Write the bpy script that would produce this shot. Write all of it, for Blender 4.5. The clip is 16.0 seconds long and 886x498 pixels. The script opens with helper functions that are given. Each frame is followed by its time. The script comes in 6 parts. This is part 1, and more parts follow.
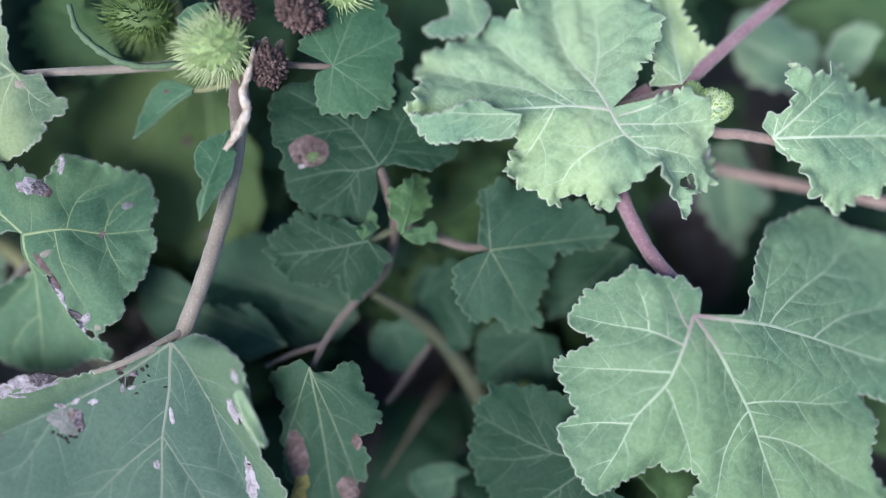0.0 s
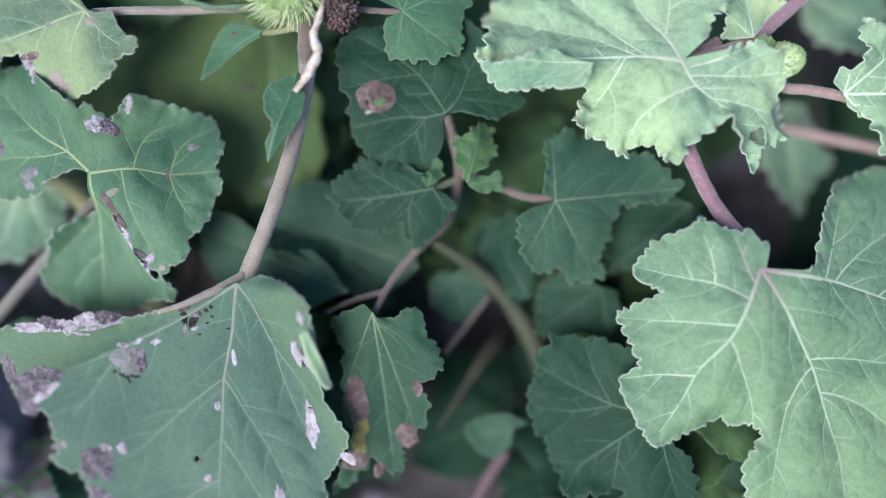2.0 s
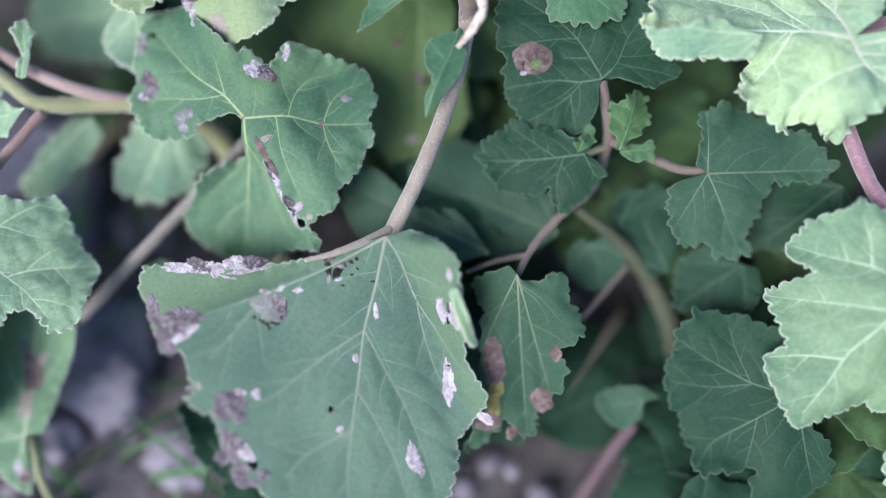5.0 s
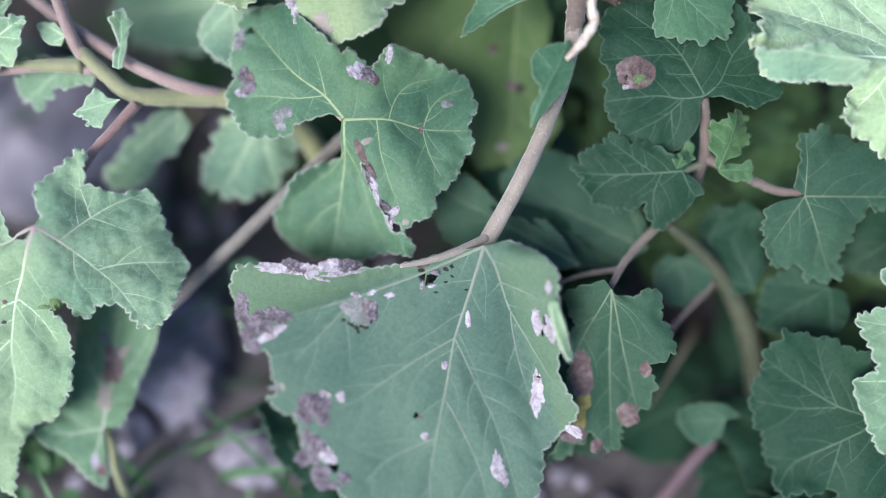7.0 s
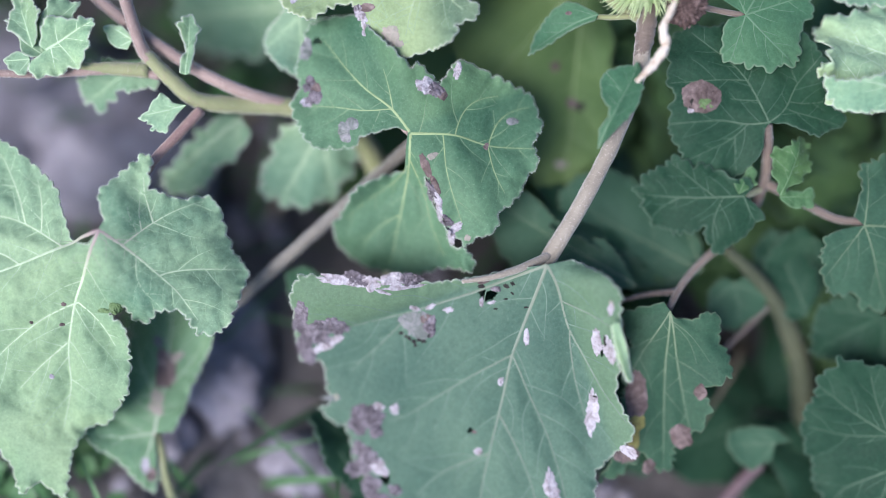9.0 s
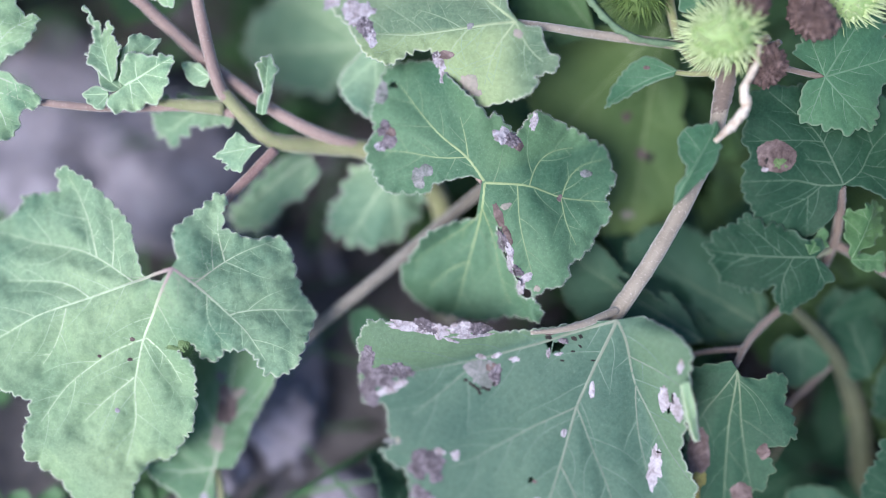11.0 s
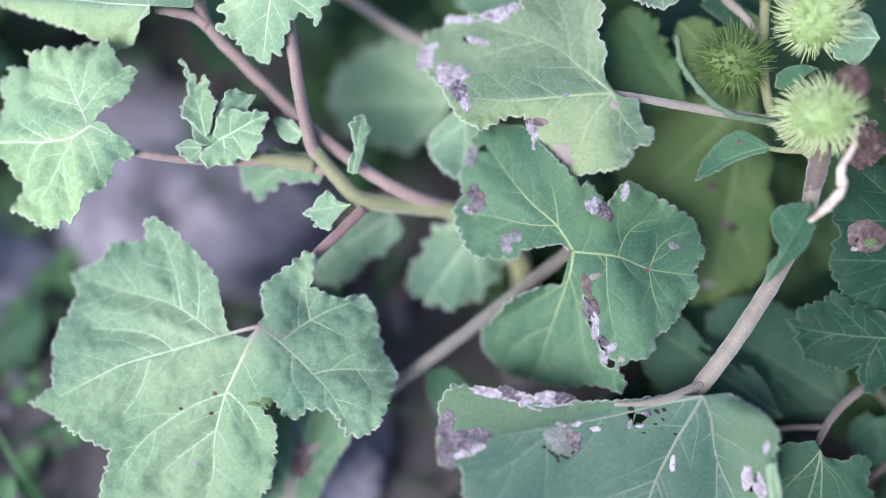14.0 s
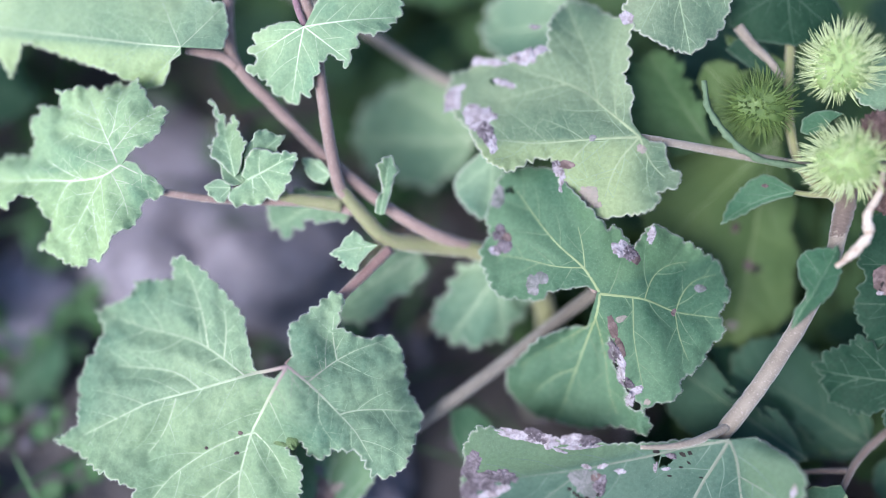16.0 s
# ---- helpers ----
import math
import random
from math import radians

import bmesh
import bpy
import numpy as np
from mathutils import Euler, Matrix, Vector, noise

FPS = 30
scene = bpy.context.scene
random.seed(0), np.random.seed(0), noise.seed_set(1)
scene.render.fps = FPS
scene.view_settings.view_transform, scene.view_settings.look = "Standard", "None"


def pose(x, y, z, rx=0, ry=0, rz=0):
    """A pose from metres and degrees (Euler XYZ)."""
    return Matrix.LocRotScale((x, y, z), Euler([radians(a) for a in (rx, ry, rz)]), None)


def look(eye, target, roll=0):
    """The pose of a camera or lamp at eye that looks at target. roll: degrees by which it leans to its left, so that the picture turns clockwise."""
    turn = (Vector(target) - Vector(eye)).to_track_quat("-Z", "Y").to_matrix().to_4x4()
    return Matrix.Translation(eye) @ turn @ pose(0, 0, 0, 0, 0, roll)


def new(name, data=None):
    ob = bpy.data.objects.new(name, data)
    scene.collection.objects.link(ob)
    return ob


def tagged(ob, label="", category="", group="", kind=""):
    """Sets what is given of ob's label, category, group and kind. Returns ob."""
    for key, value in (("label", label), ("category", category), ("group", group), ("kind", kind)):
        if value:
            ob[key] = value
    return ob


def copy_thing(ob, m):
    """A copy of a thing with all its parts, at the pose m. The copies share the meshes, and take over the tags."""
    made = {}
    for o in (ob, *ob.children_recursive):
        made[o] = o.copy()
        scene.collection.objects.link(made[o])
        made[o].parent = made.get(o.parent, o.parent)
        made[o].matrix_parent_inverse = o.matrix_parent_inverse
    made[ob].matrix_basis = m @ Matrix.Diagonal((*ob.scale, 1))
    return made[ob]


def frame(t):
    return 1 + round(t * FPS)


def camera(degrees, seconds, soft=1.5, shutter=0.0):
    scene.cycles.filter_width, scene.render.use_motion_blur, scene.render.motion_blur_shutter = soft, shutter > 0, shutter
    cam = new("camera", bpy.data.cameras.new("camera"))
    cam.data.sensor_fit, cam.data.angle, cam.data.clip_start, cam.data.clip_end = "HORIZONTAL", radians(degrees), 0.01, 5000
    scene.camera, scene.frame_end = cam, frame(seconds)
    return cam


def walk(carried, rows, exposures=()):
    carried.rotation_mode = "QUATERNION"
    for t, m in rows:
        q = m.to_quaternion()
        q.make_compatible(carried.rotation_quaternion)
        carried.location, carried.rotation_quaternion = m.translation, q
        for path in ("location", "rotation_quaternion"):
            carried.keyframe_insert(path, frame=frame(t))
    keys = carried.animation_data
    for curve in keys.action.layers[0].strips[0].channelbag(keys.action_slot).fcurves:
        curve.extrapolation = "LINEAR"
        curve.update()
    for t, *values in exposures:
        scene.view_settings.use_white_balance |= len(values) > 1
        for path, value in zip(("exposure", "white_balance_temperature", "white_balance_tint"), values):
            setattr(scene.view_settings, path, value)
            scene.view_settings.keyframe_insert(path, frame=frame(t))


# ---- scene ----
cam = camera(55.2, 16.0, soft=1.0)
PATH = [
    (0, pose(0.0800, -0.1400, 0.2950, 25.00, -0.00, -0.00)),
    (0.5, pose(0.0769, -0.1432, 0.2936, 24.82, -0.41, 0.04)),
    (1, pose(0.0723, -0.1460, 0.2921, 24.69, -0.08, 0.68)),
    (1.5, pose(0.0680, -0.1484, 0.2909, 24.35, -0.17, 1.06)),
    (2, pose(0.0634, -0.1504, 0.2898, 24.19, -0.20, 1.46)),
    (2.5, pose(0.0581, -0.1524, 0.2890, 23.94, 0.02, 2.02)),
    (3, pose(0.0529, -0.1543, 0.2885, 23.84, -0.07, 2.44)),
    (3.5, pose(0.0474, -0.1557, 0.2877, 23.82, -0.15, 3.01)),
    (4, pose(0.0418, -0.1570, 0.2867, 23.57, -0.21, 3.55)),
    (4.5, pose(0.0356, -0.1579, 0.2862, 23.51, -0.20, 4.53)),
    (5, pose(0.0290, -0.1586, 0.2857, 23.32, -0.11, 5.40)),
    (7.5, pose(-0.0087, -0.1556, 0.2869, 22.32, -2.35, 7.58)),
    (8, pose(-0.0133, -0.1551, 0.2872, 22.21, -2.59, 7.92)),
    (8.5, pose(-0.0180, -0.1546, 0.2877, 22.49, -2.93, 8.46)),
    (9, pose(-0.0229, -0.1546, 0.2881, 22.29, -3.20, 8.87)),
    (11.5, pose(-0.0474, -0.1429, 0.2931, 22.16, -3.88, 11.53)),
    (12, pose(-0.0505, -0.1412, 0.2935, 22.25, -4.10, 11.86)),
    (12.5, pose(-0.0549, -0.1394, 0.2940, 22.29, -4.09, 12.34)),
    (13, pose(-0.0607, -0.1376, 0.2950, 22.85, -3.87, 13.03)),
    (13.5, pose(-0.0655, -0.1367, 0.2958, 22.82, -3.99, 13.34)),
    (14, pose(-0.0688, -0.1363, 0.2963, 22.76, -4.12, 13.46)),
    (14.5, pose(-0.0717, -0.1356, 0.2970, 23.02, -4.06, 13.55)),
    (15, pose(-0.0741, -0.1347, 0.2979, 23.22, -4.19, 13.62)),
    (15.5, pose(-0.0758, -0.1335, 0.2987, 23.37, -4.29, 13.71)),
    (16, pose(-0.0777, -0.1321, 0.2994, 23.82, -4.24, 13.87)),
]
walk(cam, PATH, [(0.0, 0.22, 5850, 13), (5.0, 0.53, 5850, 15), (8.0, 0.50, 5830, 14), (16.0, 0.49, 5770, 17)])
cam.data.dof.use_dof = True
cam.data.dof.focus_distance = 0.239
cam.data.dof.aperture_fstop = 1.15

from mathutils.bvhtree import BVHTree
from mathutils.geometry import delaunay_2d_cdt

# ---- world and light: bright overcast sky ----
world = bpy.data.worlds.new("sky")
scene.world = world
world.use_nodes = True
wn, wl = world.node_tree.nodes, world.node_tree.links
sky = wn.new("ShaderNodeTexSky")
sky.sky_type = "NISHITA"
sky.sun_disc = False
sky.sun_elevation, sky.sun_rotation = radians(40), radians(-144)
wl.new(sky.outputs[0], wn["Background"].inputs[0])
wn["Background"].inputs[1].default_value = 0.15
sun = new("sun", bpy.data.lights.new("sun", "SUN"))
sun.data.energy, sun.data.angle, sun.data.color = 3.9, radians(40), (1.0, 0.95, 0.86)
sun.matrix_world = look((-0.5, -0.68, 0.7), (0, 0, 0))


# ---- materials ----
def material(name, rough=0.6):
    m = bpy.data.materials.new(name)
    m.use_nodes = True
    n, l = m.node_tree.nodes, m.node_tree.links
    b = n["Principled BSDF"]
    b.inputs["Roughness"].default_value = rough
    return m, n, l, b


def tex_noise(n, l, coord, scale, detail=4.0, rough=0.55, warp=0.0):
    t = n.new("ShaderNodeTexNoise")
    t.inputs["Scale"].default_value, t.inputs["Detail"].default_value = scale, detail
    t.inputs["Roughness"].default_value, t.inputs["Distortion"].default_value = rough, warp
    l.new(coord, t.inputs["Vector"])
    return t.outputs["Fac"]


def ramp(n, l, fac, *stops):
    r = n.new("ShaderNodeValToRGB")
    while len(r.color_ramp.elements) < len(stops):
        r.color_ramp.elements.new(0.5)
    for e, (p, c) in zip(r.color_ramp.elements, stops):
        e.position, e.color = p, (*c, 1)
    l.new(fac, r.inputs[0])
    return r.outputs[0]


def mix(n, l, fac, a, b, how="MIX"):
    x = n.new("ShaderNodeMix")
    x.data_type, x.blend_type = "RGBA", how
    for sock, v in ((x.inputs[0], fac), (x.inputs[6], a), (x.inputs[7], b)):
        if isinstance(v, (int, float)):
            sock.default_value = v
        elif isinstance(v, tuple):
            sock.default_value = (*v, 1)
        else:
            l.new(v, sock)
    return x.outputs[2]


def bump(n, l, b, height, strength, dist):
    x = n.new("ShaderNodeBump")
    x.inputs["Strength"].default_value, x.inputs["Distance"].default_value = strength, dist
    l.new(height, x.inputs["Height"])
    l.new(x.outputs[0], b.inputs["Normal"])


def leaf_material(name, deep, light, edge, mottle=0.5, down=0.22):
    """Hairy leaf: two-scale mottling, a net of fine pale veinlets, a pale dry margin."""
    m, n, l, b = material(name, 0.62)
    co = n.new("ShaderNodeTexCoord").outputs["Object"]
    big = tex_noise(n, l, co, 24, 4, 0.5, 0.5)
    fine = tex_noise(n, l, co, 800, 5, 0.7)
    col = ramp(n, l, big, (0.30, deep), (0.70, light))
    by_vein = n.new("ShaderNodeAttribute")
    by_vein.attribute_name = "by_vein"
    lit = tuple(0.25 * c + 0.75 * d for c, d in zip(deep, light))
    col = mix(n, l, ramp(n, l, by_vein.outputs["Fac"], (0.0, (0, 0, 0)), (1.0, (0.3, 0.3, 0.3))), col, lit)
    # yellow-green brightening of leaf parts that catch light, painted into the base colour
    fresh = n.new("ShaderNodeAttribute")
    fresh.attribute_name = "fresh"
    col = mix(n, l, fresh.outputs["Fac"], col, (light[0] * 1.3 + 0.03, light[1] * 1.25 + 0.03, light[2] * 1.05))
    warp = n.new("ShaderNodeTexNoise")
    warp.inputs["Scale"].default_value = 160
    l.new(co, warp.inputs["Vector"])
    bent = n.new("ShaderNodeMix")
    bent.data_type, bent.blend_type = "RGBA", "LINEAR_LIGHT"
    bent.inputs[0].default_value = 0.0012
    l.new(co, bent.inputs[6])
    l.new(warp.outputs["Color"], bent.inputs[7])
    co2 = bent.outputs[2]
    v = n.new("ShaderNodeTexVoronoi")
    v.feature = "DISTANCE_TO_EDGE"
    v.inputs["Scale"].default_value = 260
    l.new(co2, v.inputs["Vector"])
    w = n.new("ShaderNodeTexVoronoi")
    w.feature = "DISTANCE_TO_EDGE"
    w.inputs["Scale"].default_value = 620
    l.new(co2, w.inputs["Vector"])
    net = ramp(n, l, v.outputs["Distance"], (0.0, (1, 1, 1)), (0.11, (0, 0, 0)))
    net2 = ramp(n, l, w.outputs["Distance"], (0.0, (1, 1, 1)), (0.12, (0, 0, 0)))
    pale = tuple(min(1, c * 1.35 + 0.03) for c in light)
    k = n.new("ShaderNodeMath")
    k.operation = "MULTIPLY_ADD"
    l.new(net, k.inputs[0])
    k.inputs[1].default_value = 0.04
    k2 = n.new("ShaderNodeMath")
    k2.operation = "MULTIPLY"
    l.new(net2, k2.inputs[0])
    k2.inputs[1].default_value = 0.09
    l.new(k2.outputs[0], k.inputs[2])
    col = mix(n, l, k.outputs[0], col, pale)
    col = mix(n, l, mottle * 0.6, col, ramp(n, l, fine, (0.35, (0.35, 0.35, 0.35)), (0.7, (0.75, 0.75, 0.75))), "OVERLAY")
    hair = tex_noise(n, l, co, 2000, 2, 0.6)
    col = mix(n, l, ramp(n, l, hair, (0.62, (0, 0, 0)), (0.74, (down, down, down))), col, tuple(min(0.8, c * 1.5 + 0.12) for c in light))
    oi = n.new("ShaderNodeObjectInfo").outputs["Random"]
    col = mix(n, l, 0.5, col, ramp(n, l, oi, (0.0, (0.44, 0.47, 0.42)), (1.0, (0.56, 0.54, 0.57))), "OVERLAY")
    at = n.new("ShaderNodeAttribute")
    at.attribute_name = "reach"
    col = mix(n, l, ramp(n, l, at.outputs["Fac"], (0.25, (0, 0, 0)), (1.0, (0.55, 0.55, 0.55))), col, edge)
    l.new(col, b.inputs["Base Color"])
    b.inputs["Sheen Weight"].default_value = 0.05
    b.inputs["Sheen Roughness"].default_value = 0.5
    b.inputs["Specular IOR Level"].default_value = 0.25
    b.inputs["Subsurface Weight"].default_value = 0.0
    # thin tissue lets some light through
    tr = n.new("ShaderNodeBsdfTranslucent")
    l.new(mix(n, l, 1.0, col, (1.0, 1.0, 0.45), "MULTIPLY"), tr.inputs["Color"])
    ms = n.new("ShaderNodeMixShader")
    ms.inputs[0].default_value = 0.28
    l.new(b.outputs[0], ms.inputs[1])
    l.new(tr.outputs[0], ms.inputs[2])
    l.new(ms.outputs[0], n["Material Output"].inputs["Surface"])
    h = n.new("ShaderNodeMath")
    h.operation = "SUBTRACT"
    l.new(fine, h.inputs[0])
    l.new(k.outputs[0], h.inputs[1])
    bump(n, l, b, h.outputs[0], 0.46, 0.0004)
    return m


# pale upper to dark lower leaves: partly age, partly light and shade coloured in
YOUNG = leaf_material("leaf_young", (0.14, 0.28, 0.19), (0.42, 0.55, 0.315), (0.70, 0.75, 0.60))
YOUNG2 = leaf_material("leaf_pale", (0.085, 0.19, 0.13), (0.325, 0.44, 0.265), (0.66, 0.70, 0.58))
SPROUT = leaf_material("leaf_sprout", (0.034, 0.098, 0.040), (0.092, 0.175, 0.072), (0.18, 0.27, 0.15))
HOARY = leaf_material("leaf_hoary", (0.08, 0.155, 0.10), (0.27, 0.345, 0.21), (0.70, 0.72, 0.60))
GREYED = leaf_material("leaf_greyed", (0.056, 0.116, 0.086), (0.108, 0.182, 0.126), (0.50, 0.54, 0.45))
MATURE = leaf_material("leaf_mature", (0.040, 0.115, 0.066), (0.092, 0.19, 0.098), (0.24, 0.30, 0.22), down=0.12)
# much of this dark green stands in for shade among the lower leaves
OLD_SHADED = leaf_material("leaf_dark", (0.010, 0.042, 0.022), (0.025, 0.073, 0.037), (0.13, 0.19, 0.14), down=0.12)
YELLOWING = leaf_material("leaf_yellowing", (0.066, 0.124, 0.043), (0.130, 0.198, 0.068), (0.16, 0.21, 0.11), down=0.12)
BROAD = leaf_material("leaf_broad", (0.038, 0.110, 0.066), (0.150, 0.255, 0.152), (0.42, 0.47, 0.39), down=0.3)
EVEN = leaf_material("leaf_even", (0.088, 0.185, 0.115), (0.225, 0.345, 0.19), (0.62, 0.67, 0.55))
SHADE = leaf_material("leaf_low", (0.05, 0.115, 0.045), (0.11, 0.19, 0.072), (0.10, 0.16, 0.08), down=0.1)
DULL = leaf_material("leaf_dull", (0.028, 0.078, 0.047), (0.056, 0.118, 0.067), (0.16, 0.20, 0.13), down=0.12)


def vein_material(name, main, fine):
    """Veins of one kind of leaf: the colour of its main veins and of its finest ones."""
    m, n, l, b = material(name, 0.6)
    co = n.new("ShaderNodeTexCoord").outputs["Object"]
    rank = n.new("ShaderNodeAttribute")
    rank.attribute_name = "rank"
    col = mix(n, l, rank.outputs["Fac"], main, fine)
    col = mix(n, l, 0.35, col, ramp(n, l, tex_noise(n, l, co, 300), (0.3, (0.3, 0.32, 0.28)), (0.7, (0.68, 0.7, 0.66))), "OVERLAY")
    at = n.new("ShaderNodeAttribute")
    at.attribute_name = "blush"
    col = mix(n, l, at.outputs["Fac"], col, (0.27, 0.19, 0.19))
    l.new(col, b.inputs["Base Color"])
    b.inputs["Sheen Weight"].default_value = 0.15
    return m


def stem_material(name, a, c, fleck, sheen=0.5):
    m, n, l, b = material(name, 0.65)
    tc = n.new("ShaderNodeTexCoord")
    mp = n.new("ShaderNodeMapping")
    l.new(tc.outputs["Object"], mp.inputs["Vector"])
    big = tex_noise(n, l, mp.outputs[0], 70, 5, 0.6, 0.5)
    fine = tex_noise(n, l, mp.outputs[0], 1400, 4, 0.65)
    col = ramp(n, l, big, (0.32, a), (0.68, c))
    col = mix(n, l, ramp(n, l, fine, (0.56, (0, 0, 0)), (0.68, (0.6, 0.6, 0.6))), col, fleck)
    l.new(col, b.inputs["Base Color"])
    b.inputs["Sheen Weight"].default_value = sheen
    bump(n, l, b, fine, 0.6, 0.0005)
    return m


VEINS = {}
for kind, main, fine in ((YOUNG, (0.51, 0.58, 0.43), (0.42, 0.54, 0.33)), (YOUNG2, (0.43, 0.50, 0.335), (0.27, 0.39, 0.225)), (HOARY, (0.25, 0.30, 0.17), (0.24, 0.33, 0.195)),
                         (EVEN, (0.41, 0.48, 0.34), (0.21, 0.33, 0.20)), (GREYED, (0.142, 0.165, 0.122), (0.100, 0.165, 0.118)), (BROAD, (0.23, 0.29, 0.13), (0.115, 0.20, 0.105)),
                         (MATURE, (0.13, 0.20, 0.115), (0.08, 0.16, 0.085)), (OLD_SHADED, (0.054, 0.096, 0.053), (0.028, 0.074, 0.039)), (SPROUT, (0.14, 0.22, 0.10), (0.09, 0.165, 0.065)),
                         (YELLOWING, (0.18, 0.24, 0.105), (0.115, 0.175, 0.062)), (SHADE, (0.10, 0.155, 0.065), (0.075, 0.135, 0.05)), (DULL, (0.115, 0.155, 0.085), (0.058, 0.108, 0.06))):
    VEINS[kind] = vein_material(kind.name.replace("leaf", "vein"), main, fine)
HAIR = material("hair", 0.6)[0]
HAIR.node_tree.nodes["Principled BSDF"].inputs["Base Color"].default_value = (0.45, 0.41, 0.36, 1)
DOWN = material("leaf_down", 0.7)[0]
DOWN.node_tree.nodes["Principled BSDF"].inputs["Base Color"].default_value = (0.54, 0.56, 0.50, 1)
STEM_TAN = stem_material("stem_tan", (0.165, 0.132, 0.10), (0.31, 0.265, 0.213), (0.50, 0.44, 0.40))
STEM_GREY = stem_material("stem_grey", (0.115, 0.10, 0.08), (0.215, 0.19, 0.16), (0.34, 0.31, 0.28))
STEM_GREEN = stem_material("stem_green", (0.17, 0.19, 0.075), (0.25, 0.25, 0.12), (0.22, 0.12, 0.11))
STEM_BROWN = stem_material("stem_brown", (0.09, 0.062, 0.05), (0.15, 0.11, 0.088), (0.23, 0.18, 0.15))
# olive darkened by half, so the colour carries the shade on the main stem
STEM_OLIVE_SHADED = stem_material("stem_olive_shaded", (0.030, 0.040, 0.017), (0.056, 0.062, 0.029), (0.085, 0.078, 0.052), 0.1)
STEM_PURPLE = stem_material("stem_purple", (0.20, 0.10, 0.13), (0.30, 0.18, 0.20), (0.45, 0.36, 0.36))
STEM_PINK = stem_material("stem_pink", (0.205, 0.135, 0.118), (0.32, 0.225, 0.192), (0.44, 0.36, 0.32))
# darker copy of the purple stem, with ground-level shade put into its colour
STEM_PURPLE_SHADED = stem_material("stem_purple_shaded", (0.070, 0.038, 0.048), (0.105, 0.063, 0.072), (0.16, 0.12, 0.12), 0.1)
STEM_RED = stem_material("stem_red", (0.18, 0.095, 0.085), (0.27, 0.165, 0.14), (0.4, 0.3, 0.25))


def patch_material(name, a, c, d, rough=0.8, scale=260):
    m, n, l, b = material(name, rough)
    co = n.new("ShaderNodeTexCoord").outputs["Object"]
    f = tex_noise(n, l, co, scale, 7, 0.7, 0.5)
    col = ramp(n, l, f, (0.32, a), (0.5, c), (0.68, d))
    l.new(col, b.inputs["Base Color"])
    bump(n, l, b, tex_noise(n, l, co, scale * 2.5, 5, 0.7), 0.8, 0.0008)
    return m


PATCH_MATS = {
    "crust": patch_material("withered_crust", (0.035, 0.029, 0.034), (0.135, 0.112, 0.13), (0.27, 0.235, 0.268), 0.85, 420),
    "paper": patch_material("withered_paper", (0.15, 0.115, 0.112), (0.37, 0.33, 0.36), (0.53, 0.495, 0.535), 0.8, 480),
    "ash": patch_material("withered_ash", (0.07, 0.085, 0.07), (0.155, 0.16, 0.155), (0.29, 0.27, 0.29)),
    "scar": patch_material("withered_scar", (0.05, 0.03, 0.028), (0.115, 0.08, 0.075), (0.23, 0.17, 0.165)),
    "blotch": patch_material("withered_blotch", (0.20, 0.24, 0.16), (0.27, 0.24, 0.20), (0.31, 0.26, 0.23)),
    "green": patch_material("regrown_green", (0.07, 0.12, 0.04), (0.10, 0.16, 0.06), (0.14, 0.20, 0.09)),
    "frass": patch_material("frass", (0.008, 0.007, 0.006), (0.015, 0.013, 0.011), (0.03, 0.025, 0.02)),
    "yellow": patch_material("withered_yellow", (0.10, 0.07, 0.03), (0.20, 0.18, 0.05), (0.28, 0.27, 0.08)),
}
BUR_GREEN = patch_material("bur_green", (0.18, 0.28, 0.09), (0.26, 0.37, 0.14), (0.34, 0.45, 0.20), 0.5, 200)
SPINE_GREEN = patch_material("spine_green", (0.36, 0.47, 0.19), (0.47, 0.56, 0.29), (0.58, 0.65, 0.40), 0.5, 200)
BUD_GREEN = patch_material("bud_green", (0.20, 0.31, 0.10), (0.28, 0.40, 0.15), (0.38, 0.50, 0.22), 0.6, 300)
BUR_DARK = patch_material("bur_olive", (0.07, 0.125, 0.03), (0.105, 0.17, 0.045), (0.15, 0.22, 0.07), 0.5, 200)
DRY_BROWN = patch_material("dry_head", (0.035, 0.02, 0.018), (0.10, 0.062, 0.056), (0.26, 0.18, 0.17), 0.85, 420)
CREAM = patch_material("withered_cream", (0.40, 0.28, 0.20), (0.62, 0.53, 0.44), (0.74, 0.68, 0.62), 0.8, 380)


def soil_material():
    m, n, l, b = material("soil", 0.95)
    co = n.new("ShaderNodeTexCoord").outputs["Object"]
    big = tex_noise(n, l, co, 14, 6, 0.6, 0.3)
    fine = tex_noise(n, l, co, 160, 6, 0.7)
    col = ramp(n, l, big, (0.35, (0.065, 0.057, 0.062)), (0.65, (0.155, 0.14, 0.15)))
    col = mix(n, l, 0.5, col, ramp(n, l, fine, (0.3, (0.05, 0.045, 0.04)), (0.7, (0.20, 0.18, 0.18))))
    l.new(col, b.inputs["Base Color"])
    bump(n, l, b, fine, 0.7, 0.004)
    return m


SOIL = soil_material()
STONE = patch_material("stone", (0.13, 0.117, 0.138), (0.235, 0.213, 0.25), (0.36, 0.332, 0.385), 0.9, 90)
GRASS = patch_material("grass", (0.035, 0.095, 0.03), (0.06, 0.15, 0.05), (0.11, 0.19, 0.08), 0.6, 40)
STRAW = patch_material("straw", (0.20, 0.15, 0.09), (0.30, 0.24, 0.16), (0.40, 0.34, 0.24), 0.8, 60)


# ---- building helpers ----
def mesh_of(name, verts, faces, mat, smooth=True):
    me = bpy.data.meshes.new(name)
    me.from_pydata([tuple(v) for v in verts], [], faces)
    me.materials.append(mat)
    if smooth:
        me.shade_smooth()
    me.update()
    return me


